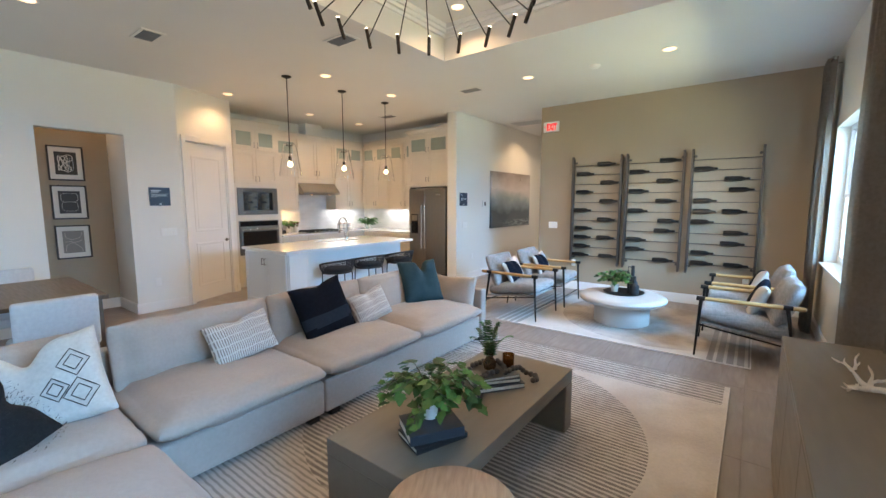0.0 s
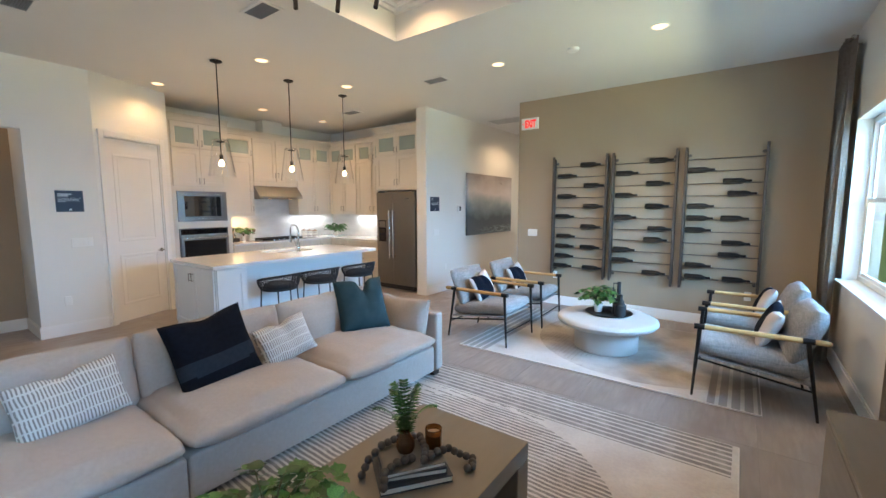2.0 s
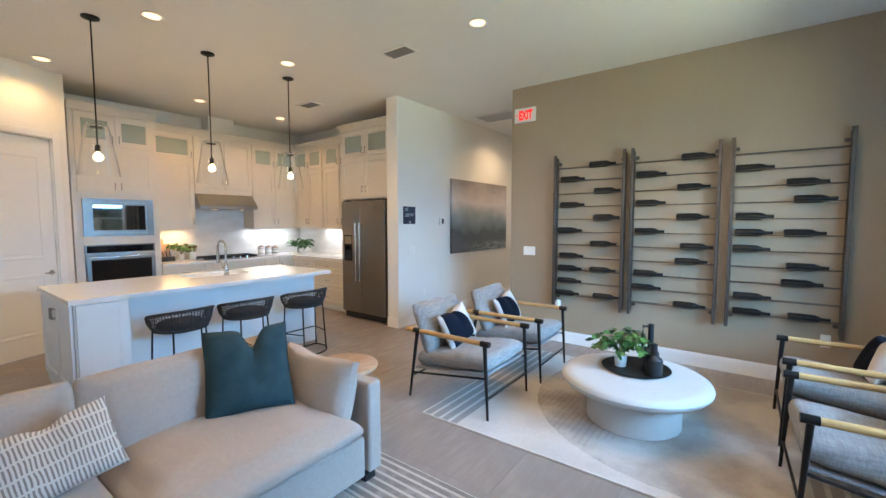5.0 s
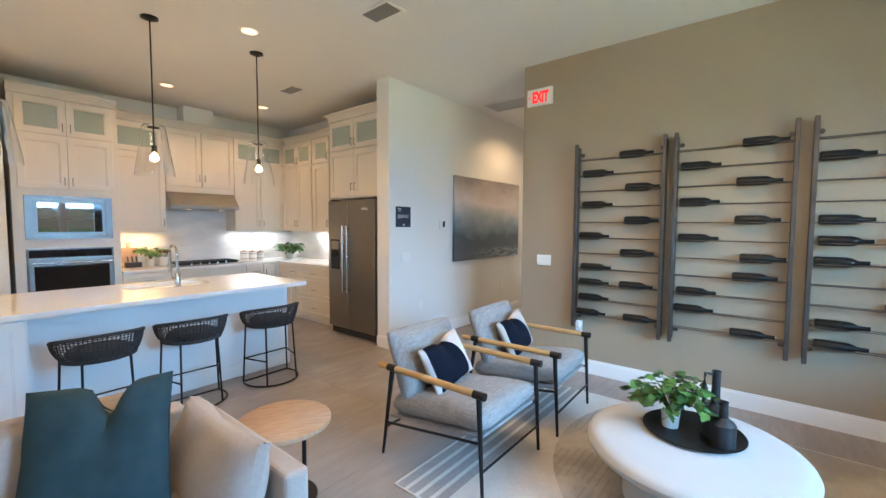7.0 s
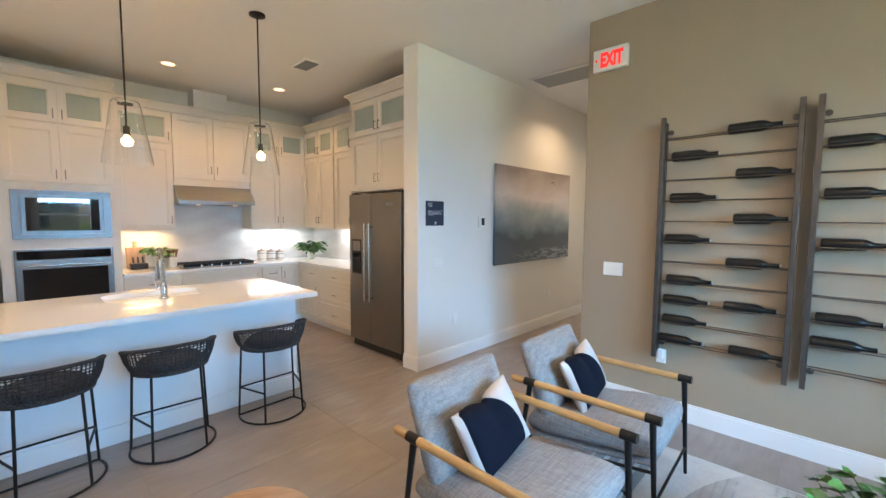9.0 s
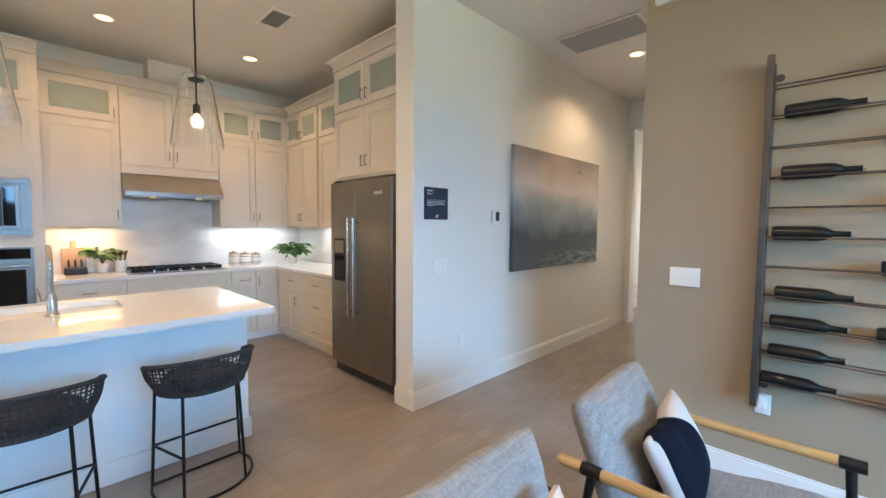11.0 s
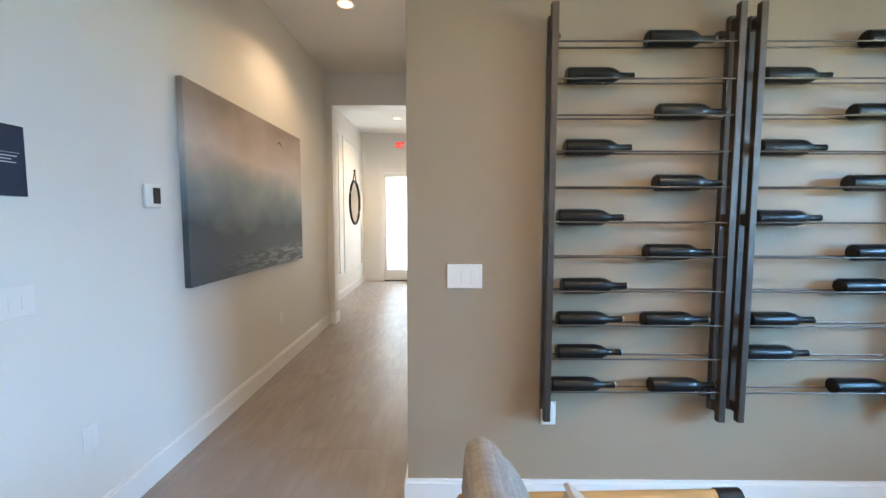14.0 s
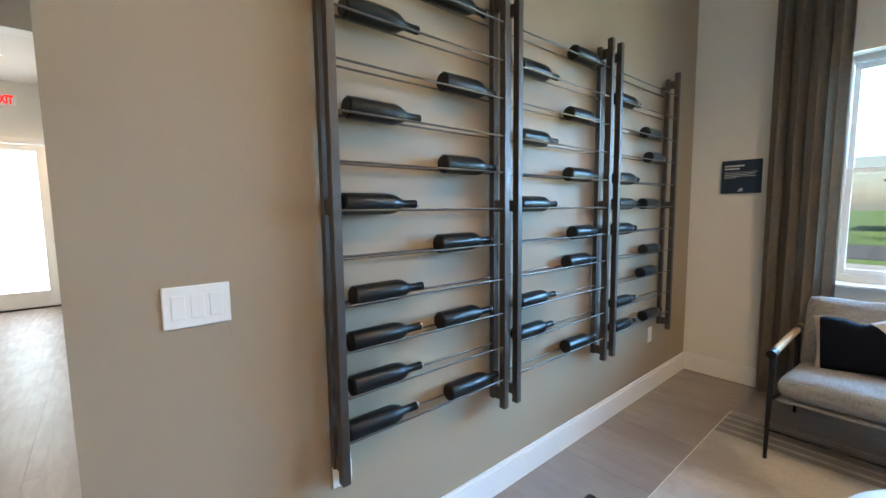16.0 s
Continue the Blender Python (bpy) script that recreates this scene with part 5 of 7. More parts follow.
p1 = thing("potted_ivy", "leafy green ivy in a white ceramic cup", "potted plant", at=(-1.04, 2.25, CT + .078))
pot(p1, .038, .045, .10, CERAMIC, "white ceramic cup")
plant(p1, (0, 0, .08), 30, .27, .23, IVY, .064, 9, 5, droop=.12)
p2 = thing("fern", "small green fern in a brown glass jar", "potted plant", at=(-1.10, 2.93, CT + .081))
bm = bmesh.new()
lathe(bm, [(0, 0), (.035, .0), (.042, .02), (.040, .05), (.022, .075), (.022, .10), (.026, .105), (.022, .105), (.019, .10), (.019, .075), (.036, .048), (.038, .02), (.03, .005), (0, .005)], 24)
part("jar", bm, AMBER, p2, "brown glass jar", True)
for i in range(11):
    a, R, H = i * 2.4, (.07 if i < 5 else .15), (.21 if i < 5 else .14)
    bm = bmesh.new()
    pts = [Vector((math.cos(a) * R * f, math.sin(a) * R * f, .09 + H * math.sin(f * 1.75))) for f in np.linspace(0, 1, 9)]
    tube(bm, pts, .0012, 4)
    for k in range(1, 9):
        for f in (0, .5):
            p = pts[k - 1].lerp(pts[k], f)
            d = (pts[k] - pts[k - 1]).normalized()
            sd = d.cross(Vector((0, 0, 1))).normalized()
            if sd.length < .5:
                sd = Vector((1, 0, 0))
            L = .040 * (1 - (k / 9.5) ** 2) + .006
            for s in (-1, 1):
                q = p + sd * s * L + d * .012 + Vector((0, 0, -.004))
                w = d * .0042
                bm.faces.new([bm.verts.new(v) for v in (p - w, p.lerp(q, .5) - w * 1.1, q, p.lerp(q, .5) + w * 1.1, p + w)])
    part("frond", bm, LEAF, p2)
cd = thing("candle_jar", "amber glass jar candle on the coffee table", "candle", at=(-1.02, 3.03, CT + .081))
bm = bmesh.new()
lathe(bm, [(0, 0), (.036, 0), (.038, .004), (.038, .085), (.035, .085), (.035, .006), (0, .006)], 28)
part("glass", bm, AMBER, cd, "amber glass", True)
bm = bmesh.new()
lathe(bm, [(0, .0065), (.0345, .0065), (.0345, .06), (0, .06)], 24)
part("wax", bm, mat("wax", (.72, .62, .46), .5, noise_scale=5), cd, "cream wax")
gb = thing("bead_garland", "string of rough dark grey wooden beads over books", "decorative beads", at=(0, 0, 0))
path = [(-1.20, 2.76, .452), (-1.20, 2.80, .50), (-1.19, 2.87, .535), (-1.17, 2.97, .535), (-1.10, 3.03, .535), (-1.02, 2.97, .535), (-.97, 2.90, .535), (-.96, 2.98, .535), (-.95, 3.05, .52), (-.93, 3.11, .47), (-.88, 3.14, .452), (-.85, 3.09, .452), (-.87, 3.04, .452)]
path2 = [(-1.02, 2.88, .535), (-1.05, 2.82, .535), (-1.05, 2.75, .53), (-1.03, 2.72, .49), (-1.02, 2.69, .452), (-1.06, 2.66, .452)]
bead = None
for line in (path, path2):
    for p, q in zip(line, line[1:]):
        p, q = Vector(p), Vector(q)
        n = max(1, round((q - p).length / .034))
        for k in range(n):
            c = p.lerp(q, k / n)
            if bead is None:
                bm = bmesh.new()
                bmesh.ops.create_icosphere(bm, subdivisions=2, radius=.018)
                bead = part("bead", bm, BEAD, gb, "", True)
                bead.location = c
            else:
                b = new("bead", bead.data)
                b.parent, b.location = gb, c
                b.rotation_euler = (k, p.x * 40, 1)


# round wood-topped side tables
def side_table(label, x, y, ang):
    ob = thing("side_table", label, "side table", "wood-topped side tables", pose(x, y, 0, 0, 0, ang))
    bm = bmesh.new()
    lathe(bm, [(0, .440), (.238, .440), (.246, .444), (.248, .455), (.246, .466), (.240, .470), (0, .470)], 48)
    part("tabletop", bm, OAKTOP, ob, "round oak top", True)
    bm = bmesh.new()
    rod(bm, (.10, 0, .03), (.10, 0, .439), .012)
    part("post", bm, BLACK, ob, "black steel post", True)
    bm = bmesh.new()
    lathe(bm, [(0, .014), (.17, .014), (.17, .024), (.165, .028), (0, .028)], 40)
    part("base_plate", bm, BLACK, ob, "round black base", True)
    return ob


side_table("round oak side table on a black post beside the sofa", -2.87, 4.97, 60)
side_table("round oak side table on a black post beside the coffee table", -.62, 1.86, -60)

# console with a coral piece
co_ = thing("console_cabinet", "long taupe low console cabinet by the window wall", "sideboard", at=(0, 0, 0))
boxpart("body", (.378, .845, 1.30, 3.76, .06, .775), GREYWOOD, co_, "", .002)
boxpart("tabletop", (.36, .85, 1.28, 3.78, .776, .80), GREYWOOD, co_, "", .003)
boxpart("plinth", (.40, .77, 1.34, 3.72, .0, .059), DARKPLASTIC, co_, "black recessed plinth")
for i in range(4):
    a = 1.302 + i * .6145
    boxpart("door", (.360, .377, a + .002, a + .611, .065, .77), GREYWOOD, co_, "", .002)
cr = thing("coral_ornament", "branching bleached coral ornament on the console", "ornament", at=(.60, 3.02, .802))
rng = random.Random(4)
bm = bmesh.new()


def branch(p, d, L, r, depth):
    pts, rr = [p], [r]
    for k in range(4):
        d = (d + Vector((rng.uniform(-.45, .45), rng.uniform(-.45, .45), rng.uniform(-.3, .3)))).normalized()
        p = p + d * L / 4
        p.z = max(p.z, .022)
        pts.append(p.copy())
        rr.append(r * (1 - .16 * (k + 1)))
    tube(bm, pts, rr, 8)
    if depth:
        for _ in range(2):
            branch(pts[rng.randint(2, 4)].copy(), (d + Vector((rng.uniform(-1, 1), rng.uniform(-1, 1), rng.uniform(-.2, .7)))).normalized(), L * .6, r * .62, depth - 1)


for a in (0, 1.3, 2.6, 3.7, 5.0):
    branch(Vector((0, 0, .03)), Vector((math.cos(a), math.sin(a), .25)).normalized(), .085, .013, 2)
part("coral", bm, DRIFT, cr, "", True)

# chandelier
chn = thing("chandelier", "black ring of slim lamp rods on radiating spokes", "chandelier", at=(-1.45, 2.70, 0))
bm = bmesh.new()
lathe(bm, [(0, TZ), (.08, TZ), (.08, TZ - .02), (0, TZ - .025)], 28)
part("canopy", bm, BLACK, chn, "", True)
bm = bmesh.new()
rod(bm, (0, 0, TZ - .02), (0, 0, 3.18), .009)
lathe(bm, [(0, 3.20), (.045, 3.19), (.05, 3.15), (.045, 3.11), (0, 3.10)], 24)
part("stem", bm, BLACK, chn, "", True)
GLOWTIP = mat("lamp_tip", (1.0, .80, .55), .5, emit=14)
N = 18
for i in range(N):
    a = 2 * math.pi * i / N + .1
    c, s = math.cos(a), math.sin(a)
    R = .655
    bm = bmesh.new()
    rod(bm, (.04 * c, .04 * s, 3.15), (R * c, R * s, 2.735), .004, seg=8)
    part("spoke", bm, BLACK, chn, "", True)
    bm = bmesh.new()
    rod(bm, ((R - .022) * c, (R - .022) * s, 2.665), ((R + .028) * c, (R + .028) * s, 2.805), .0125, seg=14)
    part("lamp_rod", bm, BLACK, chn, "black lamp tube", True)
    bm = bmesh.new()
    rod(bm, ((R + .0285) * c, (R + .0285) * s, 2.8062), ((R + .031) * c, (R + .031) * s, 2.814), .0105, seg=14)
    part("lamp_tip", bm, GLOWTIP, chn, "warm glowing tip").visible_shadow = False

# rugs
def rug_mat(name, kind):
    m = bpy.data.materials.new(name)
    m.use_nodes = True
    nt, b = m.node_tree, m.node_tree.nodes["Principled BSDF"]
    N_, L = nt.nodes.new, nt.links.new
    b.inputs["Roughness"].default_value, b.inputs["Sheen Weight"].default_value = .95, .2
    geo = N_("ShaderNodeNewGeometry")
    sep = N_("ShaderNodeSeparateXYZ")

    def math_(op, a, c=None, d=None):
        n = N_("ShaderNodeMath")
        n.operation = op
        for i, v in enumerate((a, c, d)):
            if v is None:
                continue
            if isinstance(v, (int, float)):
                n.inputs[i].default_value = v
            else:
                L(v, n.inputs[i])
        return n.outputs[0]
    ns = N_("ShaderNodeTexNoise")
    ns.inputs["Scale"].default_value = 2.5
    ns.inputs["Detail"].default_value = 8
    L(geo.outputs["Position"], ns.inputs[0])
    L(geo.outputs["Position"], sep.inputs[0])
    wear = N_("ShaderNodeTexNoise")
    wear.inputs["Scale"].default_value, wear.inputs["Detail"].default_value = 11, 5
    L(geo.outputs["Position"], wear.inputs[0])
    jit = math_("ADD", math_("MULTIPLY_ADD", ns.outputs[0], .04, -.02), math_("MULTIPLY_ADD", wear.outputs[0], .016, -.008))
    X, Y = sep.outputs[0], math_("ADD", sep.outputs[1], jit)
    fine = N_("ShaderNodeTexNoise")
    fine.inputs["Scale"].default_value, fine.inputs["Detail"].default_value = 55, 4
    L(geo.outputs["Position"], fine.inputs[0])

    def lines(coord, pitch, duty):
        f = math_("FRACT", math_("DIVIDE", coord, pitch))
        return math_("LESS_THAN", f, duty)

    def circle(cx, cy, r):
        dx, dy = math_("SUBTRACT", X, cx), math_("SUBTRACT", Y, cy)
        d = math_("SQRT", math_("ADD", math_("MULTIPLY", dx, dx), math_("MULTIPLY", dy, dy)))
        return math_("LESS_THAN", d, r)

    def mix(f, a, c):
        n = N_("ShaderNodeMix")
        n.data_type = "RGBA"
        L(f, n.inputs["Factor"])
        for v, k in ((a, "A"), (c, "B")):
            if isinstance(v, tuple):
                n.inputs[k].default_value = (*v, 1)
            else:
                L(v, n.inputs[k])
        return n.outputs["Result"]
    cream, sand, ink = (.58, .53, .48), (.48, .42, .37), (.105, .09, .085)
    patch = N_("ShaderNodeMapRange")
    patch.inputs["From Min"].default_value, patch.inputs["From Max"].default_value = .38, .62
    L(ns.outputs[0], patch.inputs[0])
    if kind == 1:
        base = mix(patch.outputs[0], cream, sand)
        inside = circle(-1.42, 3.2, 1.20)
        dense = lines(Y, .036, .55)
        left = math_("LESS_THAN", X, -1.05)
        far = math_("GREATER_THAN", Y, 3.75)
        wide = math_("MULTIPLY", math_("MULTIPLY", lines(math_("ADD", Y, math_("MULTIPLY", X, .06)), .062, .26), math_("GREATER_THAN", wear.outputs[0], .47)), far)
        close = math_("MULTIPLY", math_("MULTIPLY", lines(Y, .034, .4), math_("SUBTRACT", 1, far)), .7)
        sparse = math_("MULTIPLY", math_("ADD", wide, close), left)
        pat = math_("ADD", math_("MULTIPLY", inside, dense), math_("MULTIPLY", math_("SUBTRACT", 1, inside), sparse))
        north = math_("GREATER_THAN", sep.outputs[1], 4.44)
        stripes = math_("MULTIPLY", lines(math_("SUBTRACT", sep.outputs[1], 4.47), .056, .66), .95)
        edge = math_("GREATER_THAN", sep.outputs[0], .085)
        f = math_("ADD", math_("MULTIPLY", north, stripes), math_("MULTIPLY", math_("SUBTRACT", 1, north), pat))
        f = math_("MULTIPLY", f, math_("SUBTRACT", 1, edge))
        rub = N_("ShaderNodeMapRange")
        rub.inputs["From Min"].default_value, rub.inputs["From Max"].default_value, rub.inputs["To Min"].default_value = .34, .5, .68
        L(wear.outputs[0], rub.inputs[0])
        f = math_("MULTIPLY", math_("MULTIPLY", f, rub.outputs[0]), math_("MULTIPLY_ADD", fine.outputs[0], .5, .55))
        col = mix(f, base, ink)
    else:
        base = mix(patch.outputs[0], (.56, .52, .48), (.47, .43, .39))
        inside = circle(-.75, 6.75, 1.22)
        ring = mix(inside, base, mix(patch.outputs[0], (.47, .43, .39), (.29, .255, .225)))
        fl = math_("MULTIPLY", math_("MULTIPLY", math_("MULTIPLY", inside, math_("LESS_THAN", X, -1.15)), math_("MULTIPLY", lines(X, .045, .3), .6)), math_("GREATER_THAN", ns.outputs[0], .46))
        e1, e2 = math_("LESS_THAN", sep.outputs[0], -2.16), math_("GREATER_THAN", sep.outputs[0], -.10)
        st = math_("MULTIPLY", math_("ADD", e1, e2), lines(math_("ADD", sep.outputs[0], .02), .085, .68))
        f = math_("MULTIPLY", math_("MAXIMUM", math_("MULTIPLY", fl, .6), st), math_("MULTIPLY_ADD", fine.outputs[0], .5, .45))
        col = mix(f, ring, (.15, .135, .13))
    hs = N_("ShaderNodeMixRGB")
    hs.blend_type = "MULTIPLY"
    hs.inputs[0].default_value = .35
    L(col, hs.inputs[1])
    mr = N_("ShaderNodeMapRange")
    mr.inputs["To Min"].default_value, mr.inputs["To Max"].default_value = .55, 1.3
    L(fine.outputs[0], mr.inputs[0])
    L(mr.outputs[0], hs.inputs[2])
    L(hs.outputs[0], b.inputs["Base Color"])
    bp = N_("ShaderNodeBump")
    bp.inputs["Strength"].default_value, bp.inputs["Distance"].default_value = .5, .003
    L(fine.outputs[0], bp.inputs["Height"])
    L(bp.outputs[0], b.inputs["Normal"])
    return m


def rug(label, x0, x1, y0, y1, material):
    ob = thing("rug", label, "rug", at=((x0 + x1) / 2, (y0 + y1) / 2, 0))
    w, d = (x1 - x0) / 2, (y1 - y0) / 2
    boxpart("rug_surface", (-w, w, -d, d, .001, .011), material, ob, "", .003)
    bm = bmesh.new()
    tube(bm, [(-w, -d, .006), (w, -d, .006), (w, d, .006), (-w, d, .006)], .0062, 6, closed=True)
    part("binding", bm, CREAM, ob, "cream bound edge", True)


rug("cream and brown patterned rug under sofa and coffee table", -2.93, .12, .30, 4.84, rug_mat("rug_large", 1))
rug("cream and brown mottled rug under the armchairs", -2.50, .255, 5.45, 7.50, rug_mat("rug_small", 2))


# armchairs
def two_tone():
    m = woven("two_tone", (.66, .62, .57), (.60, .56, .52), 300, .3, 60)
    nt, b = m.node_tree, m.node_tree.nodes["Principled BSDF"]
    co = nt.nodes.new("ShaderNodeTexCoord")
    sep = nt.nodes.new("ShaderNodeSeparateXYZ")
    nt.links.new(co.outputs["Object"], sep.inputs[0])
    length = nt.nodes.new("ShaderNodeVectorMath")
    length.operation = "DISTANCE"
    length.inputs[1].default_value = (-.10, -.08, 0)
    nt.links.new(co.outputs["Object"], length.inputs[0])
    less = nt.nodes.new("ShaderNodeMath")
    less.operation = "LESS_THAN"
    less.inputs[1].default_value = .245
    nt.links.new(length.outputs["Value"], less.inputs[0])
    strip, both = nt.nodes.new("ShaderNodeMath"), nt.nodes.new("ShaderNodeMath")
    strip.operation, both.operation = "GREATER_THAN", "MULTIPLY"
    strip.inputs[1].default_value = -.182
    nt.links.new(sep.outputs[0], strip.inputs[0])
    nt.links.new(strip.outputs[0], both.inputs[0])
    nt.links.new(less.outputs[0], both.inputs[1])
    mix = nt.nodes.new("ShaderNodeMix")
    mix.data_type = "RGBA"
    b.inputs["Specular IOR Level"].default_value, b.inputs["Sheen Weight"].default_value = .12, 0
    nt.links.new(both.outputs[0], mix.inputs["Factor"])
    mix.inputs["A"].default_value, mix.inputs["B"].default_value = (.52, .465, .43, 1), (.005, .007, .014, 1)
    nt.links.new(mix.outputs["Result"], b.inputs["Base Color"])
    return m


TWOTONE = two_tone()


def armchair():
    """Faces +x; its origin is on the floor."""
    ch = thing("armchair", "grey slubbed linen armchair with black frame and oak arms", "armchair", "lounge armchairs", (0, 0, 0))
    H = .60
    for s in (-1, 1):
        y = s * .345
        bm = bmesh.new()
        rod(bm, (-.42, y, H), (.33, y, H), .0205, seg=16)
        bmesh.ops.create_icosphere(bm, subdivisions=2, radius=.0205, matrix=Matrix.Translation((-.42, y, H)))
        part("armrest", bm, WOODARM, ch, "round oak arm", True)
        bm = bmesh.new()
        rod(bm, (.332, y, H), (.405, y, H), .0235, seg=16)
        part("arm_cap", bm, BLACK, ch, "black metal arm end", True)
        bm = bmesh.new()
        rod(bm, (-.345, y, H), (-.275, y, H), .0235, seg=16)
        part("arm_sleeve", bm, BLACK, ch, "black metal sleeve", True)
        bm = bmesh.new()
        rod(bm, (.395, y, 0), (.365, y, H - .01), .0095, .017, 12)
        part("leg", bm, BLACK, ch, "black tapered leg", True)
        bm = bmesh.new()
        rod(bm, (-.40, y, 0), (-.31, y, H - .01), .0095, .017, 12)
        part("leg", bm, BLACK, ch, "black tapered leg", True)
        bm = bmesh.new()
        rod(bm, (.375, y, .33), (-.355, y * .98, .22), .009, seg=8)
        part("side_rail", bm, BLACK, ch, "", True)
    bm = bmesh.new()
    rod(bm, (.387, -.345, .17), (.387, .345, .17), .008, seg=8)
    part("stretcher", bm, BLACK, ch, "", True)
    bm = bmesh.new()
    rod(bm, (-.372, -.345, .19), (-.372, .345, .19), .008, seg=8)
    part("stretcher", bm, BLACK, ch, "", True)
    bm = bmesh.new()
    box(bm, -.37, .37, -.315, .315, -.008, .008, .006, m=pose(0, 0, .30, 0, -7, 0))
    part("seat_sling", bm, CHAIRCLOTH, ch, "grey cloth sling under the cushion")
    soft("seat_cushion", ch, CHAIRCLOTH, sx=.74, sy=.645, sz=.16, m=pose(.015, 0, .385, 0, -7, 0), edge=.70, corner=.03, n=16, wrinkle=.007, seed=3, crease=.006)
    soft("back_cushion", ch, CHAIRCLOTH, sx=.46, sy=.63, sz=.19, m=pose(-.31, 0, .605, 0, 68, 0), edge=.55, corner=.035, n=16, wrinkle=.012, seed=9, crease=.008)
    return ch


chair = armchair()
chair.matrix_world = pose(-2.40, 5.98, .006, 0, 0, 0)
chairs = [(-2.38, 6.90, 2), (.17, 5.90, 182), (.17, 6.87, 180)]
for x, y, a in chairs:
    copy_thing(chair, pose(x, y, .006, 0, 0, a))
for x, y, a, roll in [(-2.40, 5.98, 0, 10), (-2.38, 6.90, 2, 8), (.17, 5.90, 182, -8), (.17, 6.87, 180, 6)]:
    m = pose(x, y, 0, 0, 0, a) @ Matrix.Translation((-.11, -.03, .615)) @ Matrix.Rotation(radians(90), 4, "Z") @ Matrix.Rotation(radians(66), 4, "X") @ Matrix.Rotation(radians(roll), 4, "Z")
    ob = thing("lumbar_pillow", "small cream pillow with a large navy disc", "cushion", "chair pillows", m)
    soft("cover", ob, TWOTONE, sx=.42, sy=.32, sz=.13, edge=.10, corner=0, n=16, bow=.05, chop=.03, wrinkle=.005, seed=int(y * 7))

# round plaster table
rt = thing("round_table", "white plaster low table with a thick round top", "coffee table", at=(-1.12, 6.34, .012))
bm = bmesh.new()
lathe(bm, [(0, .258), (.40, .262), (.50, .28), (.525, .305), (.53, .325), (.52, .345), (.50, .357), (.45, .360), (0, .360)], 64)
part("tabletop", bm, PLASTER, rt, "", True)
bm = bmesh.new()
lathe(bm, [(0, 0), (.325, 0), (.335, .008), (.335, .24), (.35, .257), (0, .257)], 56)
part("pedestal", bm, PLASTER, rt, "", True)
TT = .373
ty = thing("tray", "round black wooden tray on the plaster table", "tray", at=(-1.13, 6.46, TT))
bm = bmesh.new()
lathe(bm, [(0, 0), (.22, 0), (.255, .016), (.250, .018), (.215, .007), (0, .006)], 48)
part("dish", bm, BLACK, ty, "", True)
p3 = thing("potted_ivy", "leafy green ivy in a white ceramic cup on the tray", "potted plant", at=(-1.24, 6.44, TT + .007))
pot(p3, .042, .050, .095, CERAMIC, "white ceramic cup")
plant(p3, (0, 0, .08), 26, .25, .25, IVY, .060, 9, 15, droop=.10)


def bottle_vase(x, y, r, h, hn, label):
    ob = thing("vase", label, "vase", "black bottle vases", (x, y, TT + .007))
    bm = bmesh.new()
    lathe(bm, [(0, 0), (r, 0), (r, h * .9), (r * .8, h), (.022, h + .02), (.02, h + hn), (.023, h + hn), (.023, h + hn + .004), (.016, h + hn + .004), (.014, h + .01), (0, h + .01)], 28)
    part("body", bm, BLACKCER, ob, "", True)
    return ob


v1 = bottle_vase(-1.03, 6.47, .062, .16, .20, "tall matt black bottle vase with a looped handle")
bm = bmesh.new()
tube(bm, [(-.018, -.01, .345), (-.05, -.03, .35), (-.052, -.032, .29), (-.052, -.032, .185), (-.03, -.02, .172)], .009, 8)
part("handle", bm, BLACKCER, v1, "", True)
bottle_vase(-.985, 6.37, .060, .135, .10, "short matt black bottle vase on a tray")


# ---- wine racks ----
def bottle_thing():
    ob = thing("wine_bottle", "matt black wine bottle lying on the rack rods", "wine bottle", "bottles in the wall racks", (0, 0, 0))
    bm = bmesh.new()
    lathe(bm, [(0, 0), (.030, 0), (.0365, .006), (.0375, .02), (.0375, .175), (.034, .20), (.024, .222), (.0155, .235), (.0145, .285), (.0155, .287), (.0155, .296), (0, .296)], 24, m=Matrix.Rotation(radians(90), 4, "Y"))
    part("body", bm, BOTTLE, ob, "", True)
    bm = bmesh.new()
    lathe(bm, [(0, .2965), (.0125, .2965), (.0125, .305), (0, .306)], 16, m=Matrix.Rotation(radians(90), 4, "Y"))
    part("cap", bm, CAP, ob, "grey stopper", True)
    return ob


